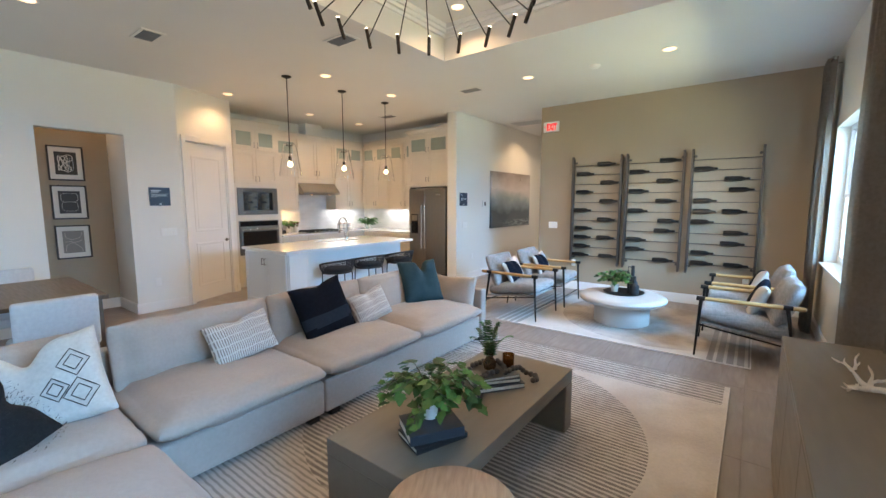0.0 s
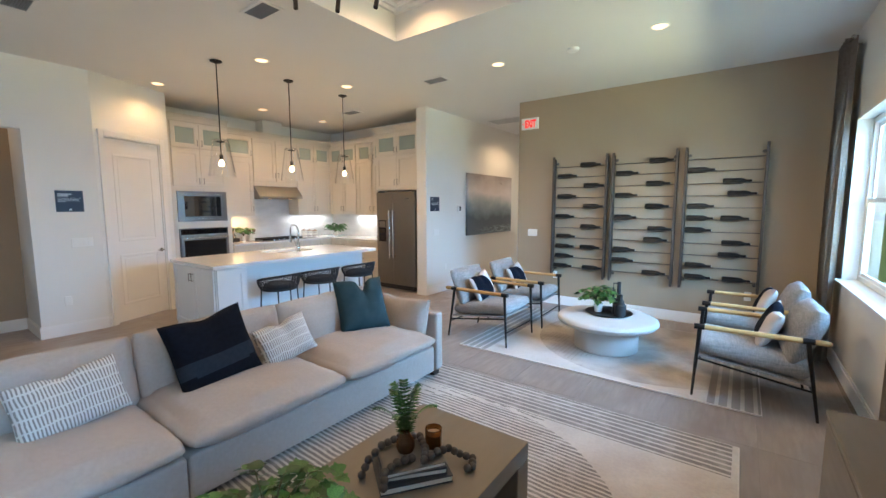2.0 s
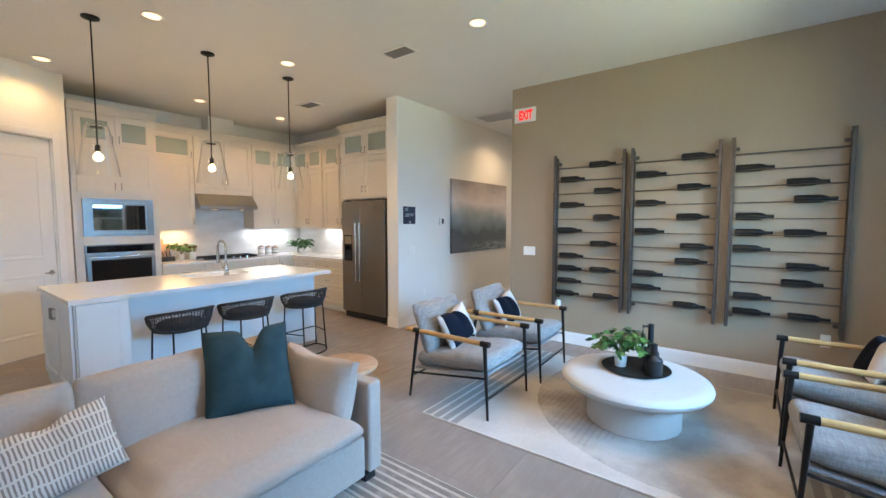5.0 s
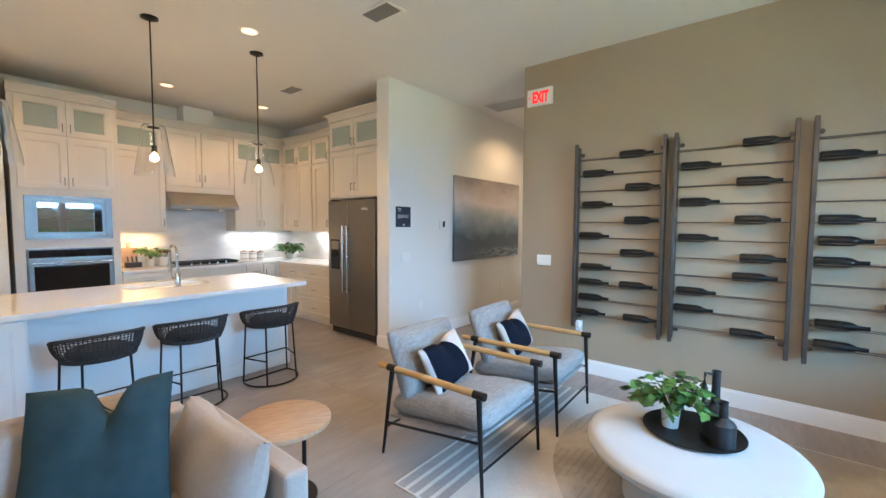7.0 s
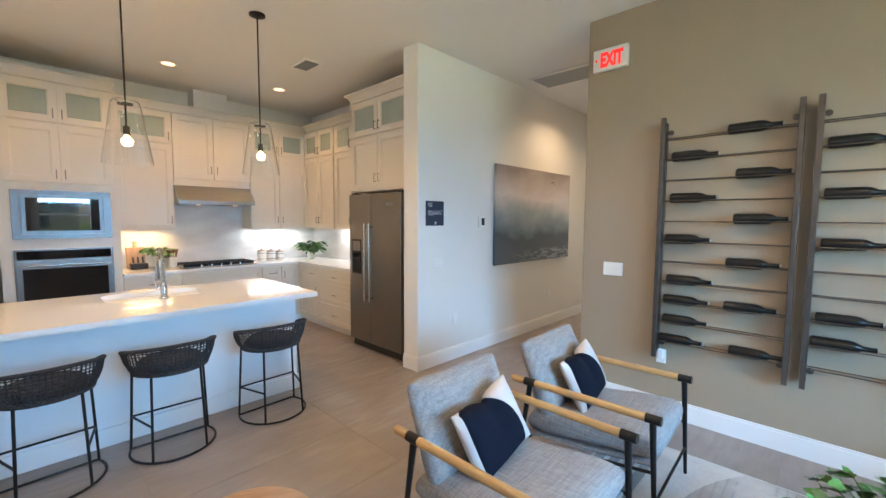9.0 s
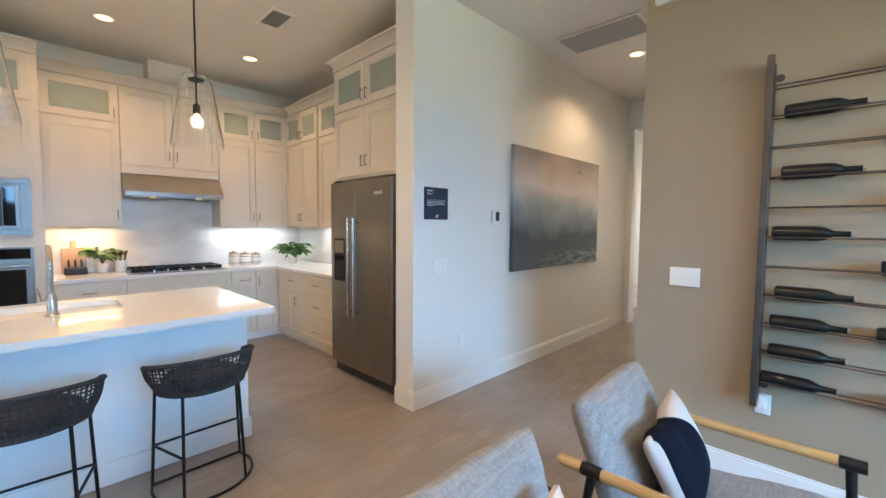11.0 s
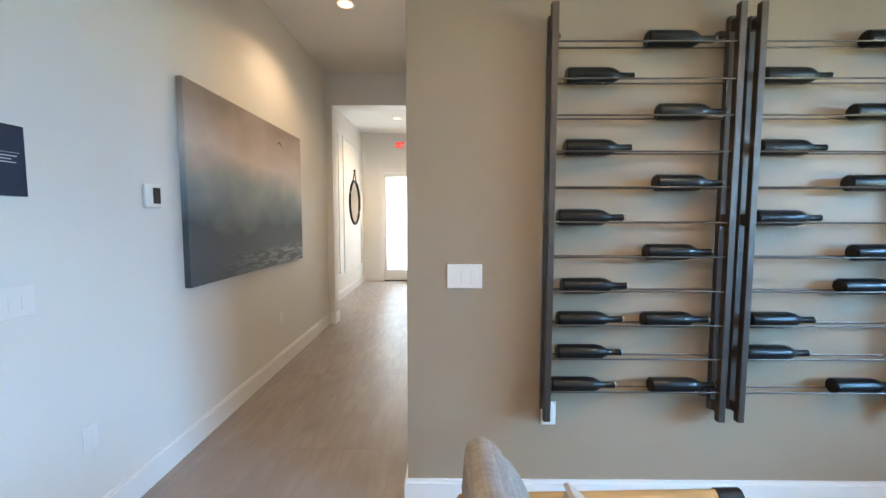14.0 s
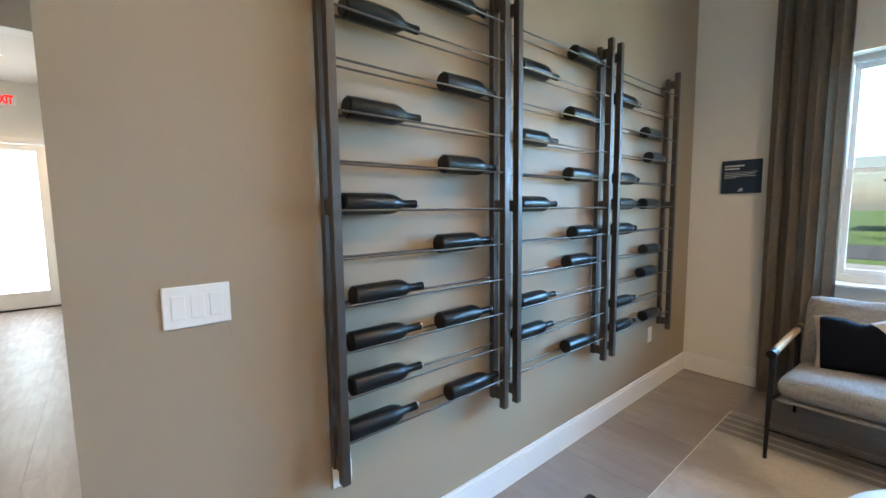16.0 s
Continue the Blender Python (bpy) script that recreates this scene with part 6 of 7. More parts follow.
def wine_rack(x0, x1, label):
    """Two ladder posts of flat bar with pairs of rods between."""
    ob = thing("wine_rack", label, "wine rack", "wall-mounted wine racks", (0, 0, 0))
    z0, z1 = .495, 2.355
    for x in (x0, x1):
        for y0, y1, nm in ((ACC - .112, ACC - .080, "front_bar"), (ACC - .046, ACC - .018, "rear_bar")):
            s = 0 if nm == "front_bar" else .03
            boxpart(nm, (x - .015, x + .015, y0, y1, z0 + s, z1 - s), RACK, ob, "dark steel flat bar", .002)
        for z in (z0 + .06, (z0 + z1) / 2, z1 - .075):
            boxpart("spacer", (x - .010, x + .010, ACC - .0795, ACC - .0465, z - .025, z + .025), RACK, ob, "dark steel spacer", .001)
    for z in (z0 + .10, z1 - .10):
        for x, s in ((x0, -1), (x1, 1)):
            bm = bmesh.new()
            lathe(bm, [(0, 0), (.02, 0), (.02, .004), (.008, .005), (.008, .0185), (0, .0185)], 16, m=Matrix.Translation((x - s * .032, ACC - .001, z)) @ Matrix.Rotation(radians(90), 4, "X"))
            box(bm, x - s * .032 - .010, x - s * .0155, ACC - .026, ACC - .018, z - .012, z + .012)
            part("wall_mount", bm, RACK, ob, "round wall mount", True)
    for r in range(11):
        z = RODS[r]
        for y in (ACC - .100, ACC - .032):
            bm = bmesh.new()
            rod(bm, (x0 + .0155, y, z), (x1 - .0155, y, z), .0042, seg=8)
            part("rod", bm, RACK, ob, "thin steel rod", True)
    return ob


RODS = [2.193 - i * (2.193 - .633) / 10 for i in range(11)]
RACKS = [(-2.397, -1.597, ["R", "L", "R", "L", "R", "L", "R", "L", "LR", "L", "LR"]),
         (-1.508, -.702, ["R", "L", "R", "L", "R", "L", "R", "R", "L", "L", "R"]),
         (-.595, .245, ["", "L", "R", "R", "L", "LR", "L", "R", "R", "L", "LR"])]
first = None
rng = random.Random(11)
for k, (x0, x1, rows) in enumerate(RACKS):
    wine_rack(x0, x1, "dark steel wall rack with pairs of rods holding bottles")
    for r, row in enumerate(rows):
        for side in row:
            off = (.028 + rng.choice((-.004, .02, .01, .035))) if side == "L" else (.44 + rng.choice((0, .03, .045, -.03)))
            m = Matrix.Translation((x0 + off, ACC - .066, RODS[r] + .0215)) @ Matrix.Rotation(rng.uniform(0, 6), 4, "X")
            if first is None:
                first = bottle_thing()
                first.matrix_world = m
            else:
                copy_thing(first, m)

# curtains
def curtain(y0, y1, x, label, folds, amp, seed):
    ob = thing("curtain", label, "curtain", at=(0, 0, 0))
    rng = random.Random(seed)
    bm = bmesh.new()
    n = folds * 12
    rows = 9
    grid = []
    for j in range(rows + 1):
        z = .02 + (3.16 - .02) * j / rows
        line = []
        for i in range(n + 1):
            f = i / n
            ph = f * folds * 2 * math.pi
            line.append(bm.verts.new((x + amp * math.sin(ph) * (1 - .1 * math.sin(j)), y0 + (y1 - y0) * f + .012 * math.sin(ph * 2 + j * .2), z)))
        grid.append(line)
    for a, b in zip(grid, grid[1:]):
        for i in range(n):
            bm.faces.new((a[i], a[i + 1], b[i + 1], b[i]))
    bmesh.ops.solidify(bm, geom=bm.faces[:], thickness=.004)
    part("drape", bm, CURTAIN, ob, "", True)
    rodo = thing("curtain_rod", "short brushed metal curtain rod with ball ends", "curtain rod", "curtain rods", (0, 0, 0))
    bm = bmesh.new()
    rod(bm, (x, y0 - .05, 3.13), (x, y1 + .05, 3.13), .013)
    part("rod", bm, CHROME, rodo, "", True)
    for y in (y0 - .055, y1 + .055):
        bm = bmesh.new()
        bmesh.ops.create_icosphere(bm, subdivisions=2, radius=.022, matrix=Matrix.Translation((x, y, 3.13)))
        part("finial", bm, CHROME, rodo, "", True)
    bm = bmesh.new()
    rod(bm, (x, (y0 + y1) / 2, 3.13), (EAST - .001, (y0 + y1) / 2, 3.13), .008)
    part("bracket", bm, CHROME, rodo, "", True)
    return ob


curtain(7.08, 7.475, .765, "full-length grey curtain hanging in folds beside the window", 4, .045, 1)
curtain(3.72, 4.82, .755, "full-length grey curtain hanging in folds by the console", 6, .045, 2)

# ---- wall art, kitchen small things, dining ----
def art_mat(name, ground):
    m = bpy.data.materials.new(name)
    m.use_nodes = True
    m.node_tree.nodes["Principled BSDF"].inputs["Base Color"].default_value = (*ground, 1)
    m.node_tree.nodes["Principled BSDF"].inputs["Roughness"].default_value = .8
    return m


FRAME = mat("black_frame", (.03, .026, .024), .45, noise_scale=20, amount=.2)
MATBOARD = mat("mat_board", (.72, .68, .62), .9, noise_scale=6, amount=.02)
LINE = mat("pale_paint_line", (.62, .60, .56), .9)
LINE2 = mat("grey_paint_line", (.30, .34, .36), .9)
LINE3 = mat("beige_paint_line", (.45, .40, .36), .9)
for z, kind, ground in ((2.12, 0, (.05, .05, .05)), (1.585, 1, (.06, .06, .06)), (1.03, 2, (.24, .22, .20))):
    m = pose(-7.45, 2.145, z, 0, 0, 90)
    ob = thing("framed_print", ("black framed print of looping white brush lines", "black framed print of two outlined rounded shapes", "black framed print of pale curved lines on grey")[kind], "picture", "framed abstract prints", m)
    w, h = .19, .235
    bm = bmesh.new()
    for d in [(-w, w, -h, -h + .018), (-w, w, h - .018, h), (-w, -w + .018, -h + .018, h - .018), (w - .018, w, -h + .018, h - .018)]:
        box(bm, d[0], d[1], -.028, -.001, d[2], d[3], .002)
    part("frame", bm, FRAME, ob)
    boxpart("mat_board", (-w + .018, w - .018, -.010, -.002, -h + .018, h - .018), MATBOARD, ob, "cream mat board", 0)
    boxpart("print", (-.115, .115, -.0115, -.0101, -.155, .155), art_mat("print_ground_" + "abc"[kind], ground), ob, "dark printed field", 0)
    if kind == 0:
        curves = [([(.075 * math.sin(2 * t) * (1 if t < 3 else .7), .11 * math.cos(t) + .01 * math.sin(5 * t)) for t in np.linspace(0, 6.28, 40)], LINE),
                  ([(-.03 + .05 * math.sin(t), .10 * math.cos(1.5 * t)) for t in np.linspace(0, 12.5, 60)], LINE), ([(.055 + .022 * math.cos(t), -.01 + .09 * math.sin(t)) for t in np.linspace(0, 6.28, 30)], LINE2)]
        r = .005
    elif kind == 1:
        curves = [([(.09 * abs(math.cos(t)) ** .5 * (1 if math.cos(t) > 0 else -1), .065 + .06 * abs(math.sin(t)) ** .6 * (1 if math.sin(t) > 0 else -1)) for t in np.linspace(0, 6.28, 40)], LINE),
                  ([(.085 * abs(math.cos(t)) ** .6 * (1 if math.cos(t) > 0 else -1), -.06 + .065 * abs(math.sin(t)) ** .7 * (1 if math.sin(t) > 0 else -1)) for t in np.linspace(0, 6.28, 40)], LINE)]
        r = .0022
    else:
        curves = [([(-.09, .13), (-.08, .06), (-.02, .03), (.06, .05), (.09, .10), (.09, .14)], LINE3), ([(-.09, .0), (-.03, .01), (.03, -.04), (.08, -.09), (.09, -.14)], LINE3), ([(-.09, -.13), (-.08, -.05), (-.04, -.02), (.05, -.0), (.09, .02)], LINE3)]
        r = .004
    for cu, mt in curves:
        bm = bmesh.new()
        tube(bm, [(x, -.0118, y) for x, y in cu], r, 6)
        bmesh.ops.transform(bm, matrix=Matrix.Translation((0, -.0118, 0)) @ Matrix.Diagonal((1, .12, 1, 1)) @ Matrix.Translation((0, .0118, 0)), verts=bm.verts[:])
        part("painted_line", bm, mt, ob, "painted line")

# canvas in the corridor
def canvas_mat():
    m = bpy.data.materials.new("canvas_print")
    m.use_nodes = True
    nt, b = m.node_tree, m.node_tree.nodes["Principled BSDF"]
    b.inputs["Roughness"].default_value = .55
    co, sep = nt.nodes.new("ShaderNodeTexCoord"), nt.nodes.new("ShaderNodeSeparateXYZ")
    ns = nt.nodes.new("ShaderNodeTexNoise")
    ns.inputs["Scale"].default_value, ns.inputs["Detail"].default_value = 1.6, 5
    mp = nt.nodes.new("ShaderNodeMapping")
    mp.inputs["Scale"].default_value = (1, 1, 1.4)
    nt.links.new(co.outputs["Object"], sep.inputs[0])
    nt.links.new(co.outputs["Object"], mp.inputs[0])
    nt.links.new(mp.outputs[0], ns.inputs[0])
    ma = nt.nodes.new("ShaderNodeMath")
    ma.operation = "MULTIPLY_ADD"
    ma.inputs[1].default_value, ma.inputs[2].default_value = .55, .0
    nt.links.new(ns.outputs[0], ma.inputs[0])
    add = nt.nodes.new("ShaderNodeMath")
    nt.links.new(ma.outputs[0], add.inputs[0])
    nt.links.new(sep.outputs[2], add.inputs[1])
    mr = nt.nodes.new("ShaderNodeMapRange")
    mr.inputs["From Min"].default_value, mr.inputs["From Max"].default_value = -.35, .90
    nt.links.new(add.outputs[0], mr.inputs[0])
    cr = nt.nodes.new("ShaderNodeValToRGB")
    e = cr.color_ramp.elements
    e[0].position, e[0].color = 0, (.07, .085, .10, 1)
    e[1].position, e[1].color = 1, (.27, .235, .215, 1)
    for p, c in ((.28, (.045, .066, .082, 1)), (.5, (.24, .30, .33, 1)), (.68, (.60, .55, .54, 1)), (.85, (.44, .385, .37, 1))):
        k = e.new(p)
        k.color = c
    nt.links.new(mr.outputs[0], cr.inputs[0])
    # foam on the sea along the lower edge
    fo = nt.nodes.new("ShaderNodeTexNoise")
    fo.inputs["Scale"].default_value, fo.inputs["Detail"].default_value = 14, 8
    mp2 = nt.nodes.new("ShaderNodeMapping")
    mp2.inputs["Scale"].default_value = (.6, 1, 3.5)
    nt.links.new(co.outputs["Object"], mp2.inputs[0])
    nt.links.new(mp2.outputs[0], fo.inputs[0])
    band = nt.nodes.new("ShaderNodeMapRange")
    band.inputs["From Min"].default_value, band.inputs["From Max"].default_value = -.44, -.50
    nt.links.new(sep.outputs[2], band.inputs[0])
    side = nt.nodes.new("ShaderNodeMapRange")
    side.inputs["From Min"].default_value, side.inputs["From Max"].default_value = -.7, .5
    nt.links.new(sep.outputs[0], side.inputs[0])
    th_ = nt.nodes.new("ShaderNodeMapRange")
    th_.inputs["From Min"].default_value, th_.inputs["From Max"].default_value = .46, .56
    nt.links.new(fo.outputs[0], th_.inputs[0])
    m1, m2 = nt.nodes.new("ShaderNodeMath"), nt.nodes.new("ShaderNodeMath")
    m1.operation = m2.operation = "MULTIPLY"
    nt.links.new(band.outputs[0], m1.inputs[0])
    nt.links.new(side.outputs[0], m1.inputs[1])
    nt.links.new(m1.outputs[0], m2.inputs[0])
    nt.links.new(th_.outputs[0], m2.inputs[1])
    mix = nt.nodes.new("ShaderNodeMix")
    mix.data_type = "RGBA"
    nt.links.new(m2.outputs[0], mix.inputs["Factor"])
    nt.links.new(cr.outputs[0], mix.inputs["A"])
    mix.inputs["B"].default_value = (.24, .27, .29, 1)
    nt.links.new(mix.outputs["Result"], b.inputs["Base Color"])
    return m


cv = thing("canvas_picture", "large frameless canvas of a misty grey sea", "picture", at=pose(CORR, 9.47, 1.63, 0, 0, 90))
boxpart("canvas", (-.955, .955, -.042, -.001, -.625, .625), canvas_mat(), cv, "", .003)
bm = bmesh.new()
tube(bm, [(.42 + .045 * math.cos(a), -.0425, .44 + .05 * math.sin(a)) for a in np.linspace(.2, 2.7, 12)], .006, 6)
bmesh.ops.transform(bm, matrix=Matrix.Translation((0, -.0425, 0)) @ Matrix.Diagonal((1, .1, 1, 1)) @ Matrix.Translation((0, .0425, 0)), verts=bm.verts[:])
part("painted_line", bm, FRAME, cv, "small dark painted arc", True)

# foyer mirror and wall moulding
MIRROR = mat("mirror_glass", (.85, .86, .86), .02, 1.0)
mi = thing("round_mirror", "round black framed mirror hung from a strap", "mirror", at=pose(-4.73, 14.36, 1.74, 0, 0, 90))
bm = bmesh.new()
tube(bm, [(.43 * math.cos(a), -.02, .43 * math.sin(a)) for a in np.linspace(0, 2 * math.pi, 48, endpoint=False)], .022, 8, closed=True)
part("frame", bm, BLACK, mi, "", True)
bm = bmesh.new()
rod(bm, (0, -.012, 0), (0, -.016, 0), .42, seg=48)
part("glass", bm, MIRROR, mi, "mirror glass")
bm = bmesh.new()
for s in (-1, 1):
    rod(bm, (s * .16, -.02, .40), (0, -.02, .64), .010, seg=6)
part("strap", bm, mat("leather", (.10, .05, .03), .6), mi, "brown leather strap")
bm = bmesh.new()
rod(bm, (0, -.001, .64), (0, -.04, .64), .02, seg=16)
part("hook", bm, BLACK, mi, "", True)
for y0, y1 in ((12.0, 13.2), (13.5, 15.0)):
    bm = bmesh.new()
    for d in [(y0, y1, .42, .45), (y0, y1, 2.87, 2.90), (y0, y0 + .03, .45, 2.87), (y1 - .03, y1, .45, 2.87)]:
        box(bm, -4.73, -4.715, *d, bevel=.003)
    structure("trim_wall_moulding", bm, TRIM, "white picture-frame moulding on the foyer wall")

# kitchen counter things
CT2 = .921
for i, (cx, cy) in enumerate([(-7.70, 7.02), (-7.70, 7.16), (-7.70, 7.30)]):
    ob = thing("canister", "white ceramic canister with a wooden lid and dark bands", "canister", "kitchen canisters", (cx, cy, CT2))
    bm = bmesh.new()
    lathe(bm, [(0, 0), (.056, 0), (.06, .005), (.06, .150 - i * .012), (0, .150 - i * .012)], 32)
    part("jar", bm, CERAMIC, ob, "", True)
    for z in (.03, .12 - i * .012):
        bm = bmesh.new()
        lathe(bm, [(.0603, z), (.0608, z), (.0608, z + .007), (.0603, z + .007)], 32)
        part("band", bm, DARKPLASTIC, ob, "thin dark band", True)
    bm = bmesh.new()
    zt = .151 - i * .012
    lathe(bm, [(0, zt), (.055, zt), (.055, zt + .016), (.012, zt + .018), (.018, zt + .035), (0, zt + .042)], 28)
    part("lid", bm, OAKTOP, ob, "pale wooden lid", True)
kb = thing("cutting_boards", "pale wooden cutting board leaning on the backsplash", "cutting board", at=(-7.93, 5.50, CT2))
bm = bmesh.new()
box(bm, -.01, .01, -.10, .10, 0, .27, .006, m=pose(.03, 0, 0, 0, -8, 0))
box(bm, -.01, .01, -.022, .022, .27, .35, .006, m=pose(.03, 0, 0, 0, -8, 0))
part("board", bm, OAKTOP, kb)
kn = thing("knife_block", "low black knife block on the worktop", "knife block", at=(-7.74, 5.50, CT2))
bm = bmesh.new()
box(bm, -.05, .06, -.09, .09, .004, .075, .006, m=pose(0, 0, 0, 0, 0, 0))
part("block", bm, DARKPLASTIC, kn)
for k in range(3):
    bm = bmesh.new()
    rod(bm, (-.02, -.05 + k * .05, .0755), (-.05, -.05 + k * .05, .15), .009, seg=8)
    part("knife_handle", bm, DARKPLASTIC, kn, "", True)
kp = thing("potted_plant", "small leafy green plant in a white pot", "potted plant", at=(-7.80, 5.72, CT2))
pot(kp, .04, .05, .10, CERAMIC, "white pot")
plant(kp, (0, 0, .09), 18, .18, .20, PLAIN, .095, 5, 21, droop=.02)
ut = thing("utensil_crock", "white crock filled with wooden kitchen spoons", "utensil holder", at=(-7.76, 5.87, CT2))
pot(ut, .052, .055, .13, CERAMIC, "white crock")
for k in range(6):
    a = k * 1.05
    bm = bmesh.new()
    p, q = Vector((.02 * math.cos(a), .02 * math.sin(a), .03)), Vector((.06 * math.cos(a), .06 * math.sin(a), .20))
    rod(bm, p, q, .006, seg=8)
    bmesh.ops.create_icosphere(bm, subdivisions=2, radius=.024, matrix=Matrix.Translation(q + Vector((0, 0, .01))) @ Euler((0, .5, a)).to_matrix().to_4x4() @ Matrix.Diagonal((.35, .9, 1.3, 1)))
    part("spoon", bm, mat("walnut", (.16, .07, .035), .5, noise_scale=10, amount=.3), ut, "brown wooden spoon", True)
kp = thing("potted_plant", "bushy trailing green plant in a white pot in the corner", "potted plant", at=(-7.50, 7.72, CT2))
pot(kp, .055, .06, .10, CERAMIC, "white pot")
plant(kp, (0, 0, .09), 34, .27, .24, PLAIN, .10, 6, 22, droop=.08)
kp = thing("potted_plant", "small green plant in a glass by the fridge", "potted plant", at=(-6.05, 7.80, CT2))
pot(kp, .035, .04, .10, CERAMIC, "white pot")
plant(kp, (0, 0, .09), 8, .09, .20, PLAIN, .06, 4, 23, droop=.0)
so = wall_plate("socket", "white socket with a black plug on the backsplash", pose(-6.32, 8.034, 1.13), .072, .116, "socket")
boxpart("plug", (-.016, .016, -.04, -.010, -.04, -.01), DARKPLASTIC, so, "black plug", .003)

# dining area
TABLEWOOD = mat("dining_wood", (.15, .115, .09), .42, noise_scale=5, alt=(.11, .085, .065), stretch=(1, 12, 1))
dt = thing("dining_table", "dark brown wooden dining table with block legs", "dining table", at=(0, 0, 0))
boxpart("tabletop", (-5.90, -4.44, .85, 1.80, .715, .75), TABLEWOOD, dt, "", .004)
for x, y in ((-5.82, .93), (-5.82, 1.72), (-4.52, .93), (-4.52, 1.72)):
    boxpart("leg", (x - .04, x + .04, y - .04, y + .04, 0, .714), TABLEWOOD, dt, "", .004)
SLIP = woven("slipcover", (.62, .64, .66), (.55, .57, .60), 280, .3, 40)


def dining_chair(m, label):
    ob = thing("dining_chair", label, "dining chair", "chairs at the dining table", m)
    bm = bmesh.new()
    box(bm, -.25, -.17, -.25, .25, .44, .86, .025, segs=3, m=pose(0, 0, 0, 0, -4, 0))
    part("backrest", bm, SLIP, ob, "", True)
    soft("seat", ob, SLIP, sx=.50, sy=.50, sz=.12, m=Matrix.Translation((.04, 0, .43)), edge=.7, corner=.02, n=10)
    boxpart("skirt", (-.20, .27, -.235, .235, .30, .40), SLIP, ob, "", .01, segs=2)
    for x in (-.17, .24):
        for s in (-1, 1):
            bm = bmesh.new()
            rod(bm, (x, s * .20, 0), (x, s * .205, .299), .014, .02, 10)
            part("leg", bm, TABLEWOOD, ob, "dark wooden leg", True)
    return ob


dining_chair(pose(-4.32, 1.39, 0, 0, 0, 180), "pale blue-grey upholstered dining chair at the table end")
dining_chair(pose(-6.08, 1.32, 0, 0, 0, 0), "pale upholstered dining chair tucked at the table")

# ---- outdoors ----
GRASS = mat("grass", (.10, .18, .04), .9, noise_scale=.6, alt=(.16, .24, .07))
structure_box("ground", (-150, 150, -150, 150, -.4, -.2), GRASS, "green lawn around the house")
ROADM = mat("asphalt", (.10, .10, .10), .9, noise_scale=3)
structure_box("road", (14, 20, -150, 150, -.199, -.18), ROADM, "grey street beyond the lawn")
structure_box("pavement", (11, 12.4, -150, 150, -.199, -.17), mat("concrete", (.42, .41, .38), .9, noise_scale=3), "pale concrete pavement along the street")
TREEL = mat("tree_leaf", (.07, .13, .035), .7, noise_scale=6, alt=(.11, .18, .06))
BARK = mat("bark", (.12, .09, .07), .9, noise_scale=8, bump=.5)


def tree(seed):
    rng = random.Random(seed)
    ob = thing("tree", "leafy green tree on the lawn across the street", "tree", "trees across the street", (0, 0, 0))
    bm = bmesh.new()
    rod(bm, (0, 0, 0), (.1, .1, 2.2), .17, .10, 10)
    tips = []
    for i in range(7):
        a = i * .9
        tip = Vector((math.cos(a) * 1.2, math.sin(a) * 1.2, 3.2 + rng.uniform(0, 1.4)))
        rod(bm, (.1, .1, 2.1), tip, .07, .02, 6)
        tips.append(tip)
    part("trunk", bm, BARK, ob)
    bm = bmesh.new()
    for tip in tips + [Vector((0, 0, 4.6)), Vector((0, 0, 3.6))]:
        for k in range(230):
            c = tip + Vector((rng.gauss(0, .55), rng.gauss(0, .55), rng.gauss(0, .45)))
            n = Vector((rng.uniform(-1, 1), rng.uniform(-1, 1), rng.uniform(-1, 1))).normalized() * .10
            o = n.orthogonal().normalized() * .07
            bm.faces.new([bm.verts.new(v) for v in (c - n, c + o, c + n, c - o)])
    t = part("crown", bm, TREEL, ob)
    t["kind"] = "stuff"
    return ob


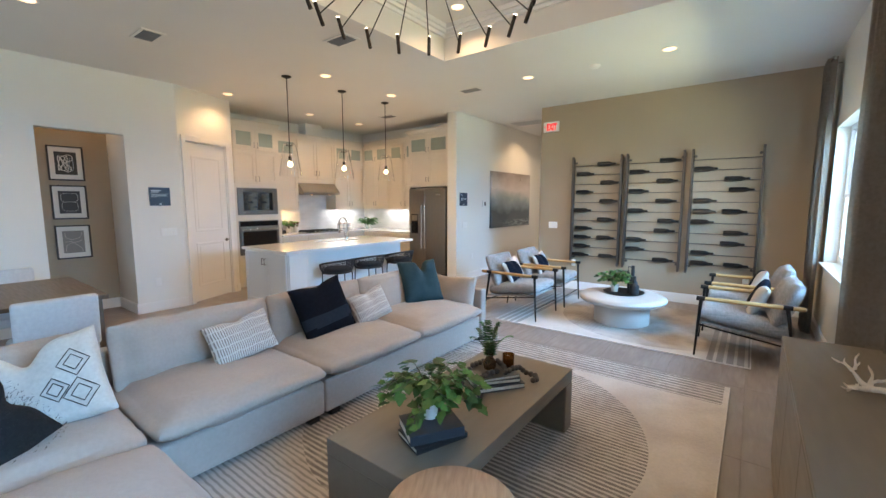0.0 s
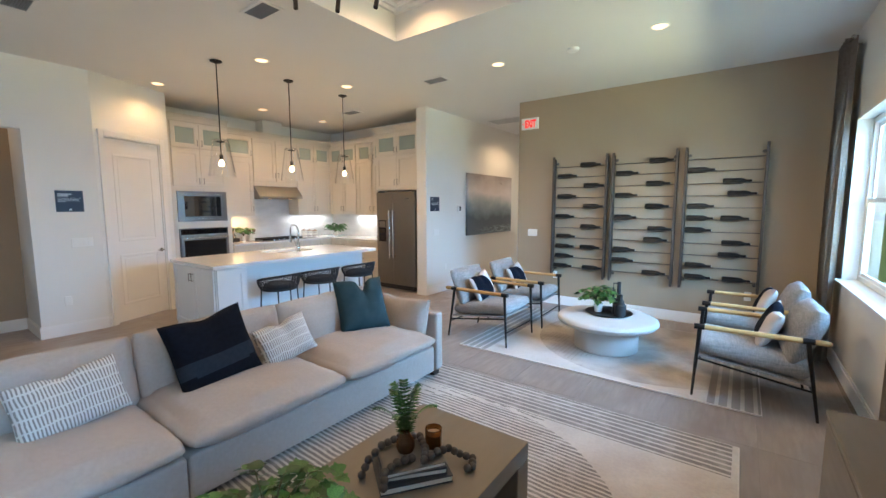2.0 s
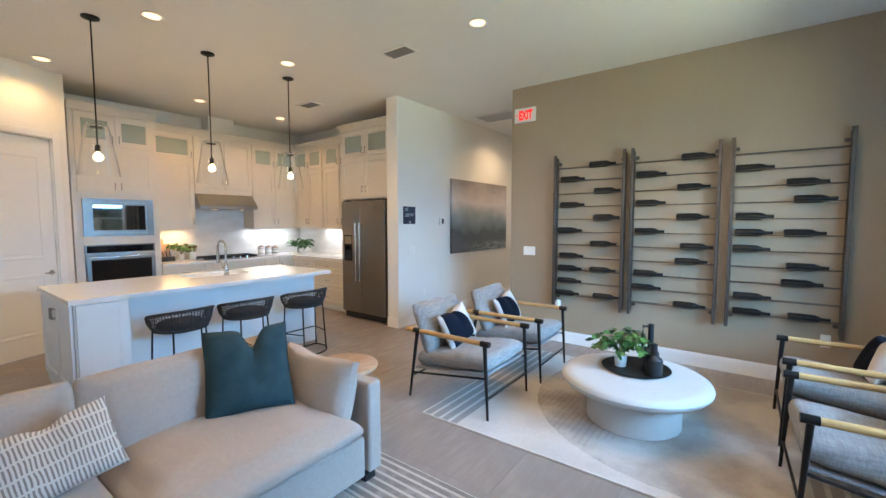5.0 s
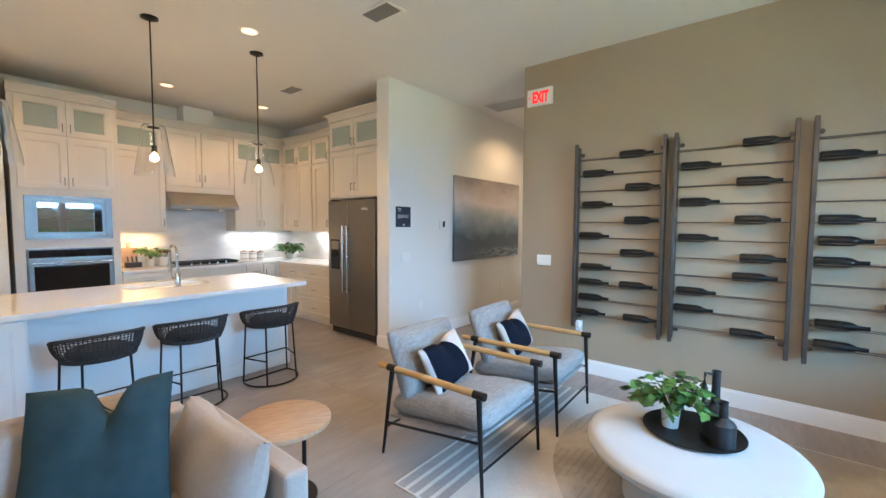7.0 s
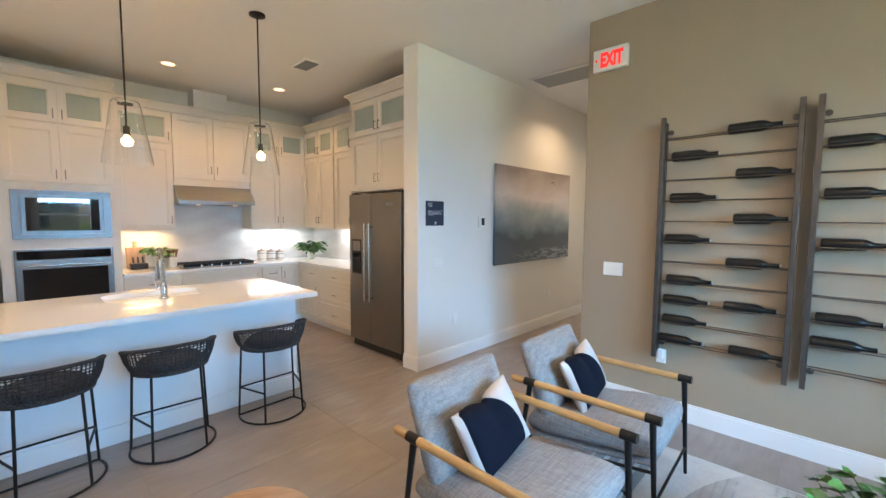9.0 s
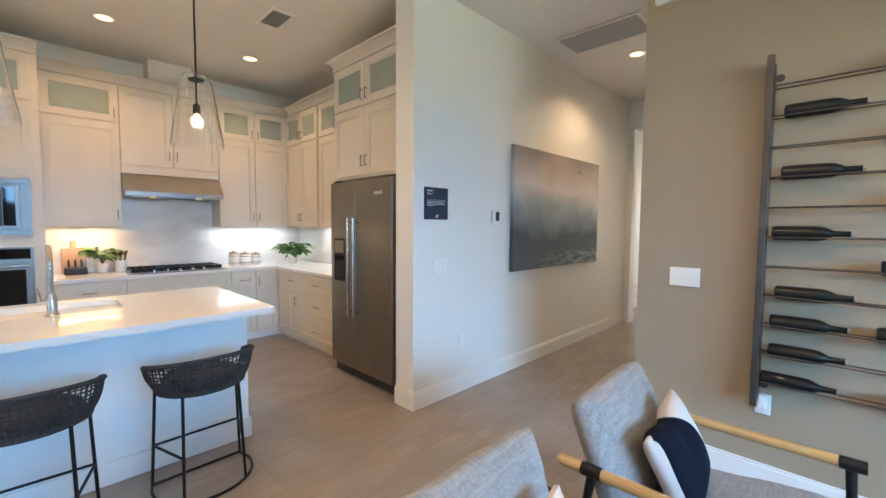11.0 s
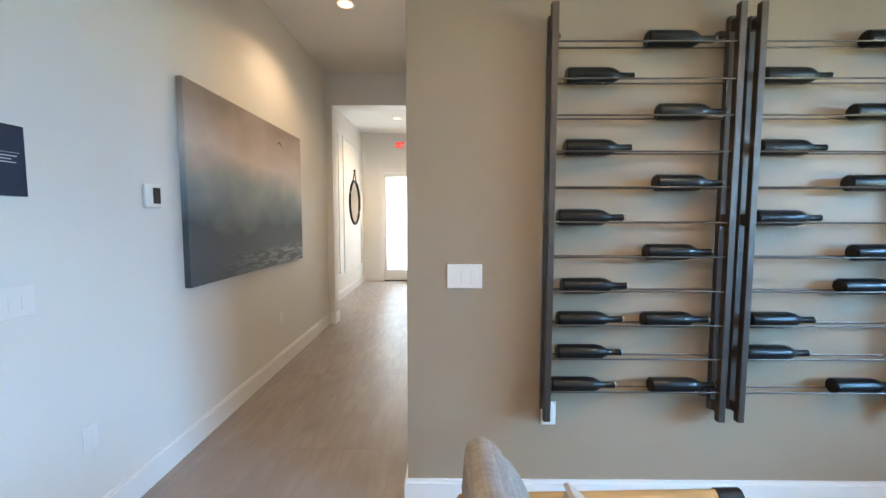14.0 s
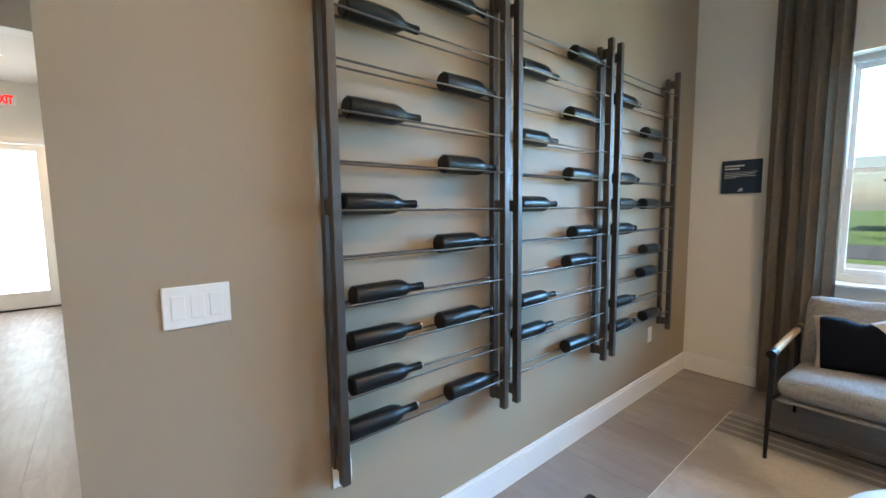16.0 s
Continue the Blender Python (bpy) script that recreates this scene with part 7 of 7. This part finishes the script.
tr = tree(3)
tr.matrix_world = Matrix.Translation((24, 12, -.2))
for i, (x, y) in enumerate([(25, 17), (26, 23), (23, 29), (25, 36), (24, 5), (26, -3), (27, 45)]):
    c = copy_thing(tr, pose(x, y, -.2, 0, 0, i * 50))
SIDING = mat("siding", (.55, .52, .46), .8, noise_scale=2)
for i, (y, w) in enumerate(((20, 12), (38, 13), (2, 12))):
    ob = thing("house", "beige house with a hipped roof across the street", "house", "houses across the street", (36, y, -.2))
    boxpart("wall", (-4, 4, -w / 2, w / 2, 0, 3.0), SIDING, ob)
    bm = bmesh.new()
    a = [bm.verts.new(v) for v in ((-4.5, -w / 2 - .5, 3), (4.5, -w / 2 - .5, 3), (4.5, w / 2 + .5, 3), (-4.5, w / 2 + .5, 3))]
    r = [bm.verts.new(v) for v in ((0, -w / 2 + 3.5, 5), (0, w / 2 - 3.5, 5))]
    for q in ((a[0], a[1], r[0]), (a[2], a[3], r[1]), (a[0], r[0], r[1], a[3]), (a[1], a[2], r[1], r[0]), (a[3], a[2], a[1], a[0])):
        bm.faces.new(q)
    part("roof", bm, mat("shingle", (.16, .14, .13), .9, noise_scale=4), ob)
    for k in (-.3, .0, .3):
        boxpart("window", (-4.03, -4.001, k * w - .6, k * w + .6, .9, 2.2), BLACKGLASS, ob, "dark window")

# ---- floor tiles ----
floor = thing("floor", "large grey-brown stone-look floor tiles, satin", "", at=(0, 0, 0))
floor["kind"] = "structure"
TW, TL = .60, 1.20
tile = None
nx0, nx1 = -10, 7
for i in range(nx0, nx1 + 1):
    for j in range(-11, 6):
        x0, y0 = -3.38 + i * TW, 9.72 + j * TL
        cx, cy = x0 + TW / 2, y0 + TL / 2
        if not (-8.1 < cx < 1.0 and -2.7 < cy < 15.6):
            continue
        if cy > 8.6 and not (-5.1 < cx < -2.8):
            continue
        if tile is None:
            bm = bmesh.new()
            g = .0006
            box(bm, -TW / 2 + g, TW / 2 - g, -TL / 2 + g, TL / 2 - g, -.010, 0, .0008)
            tile = part("tile", bm, TILE, floor)
            tile.location = (cx, cy, 0)
        else:
            t = new("tile", tile.data)
            t.parent, t.location = floor, (cx, cy, 0)
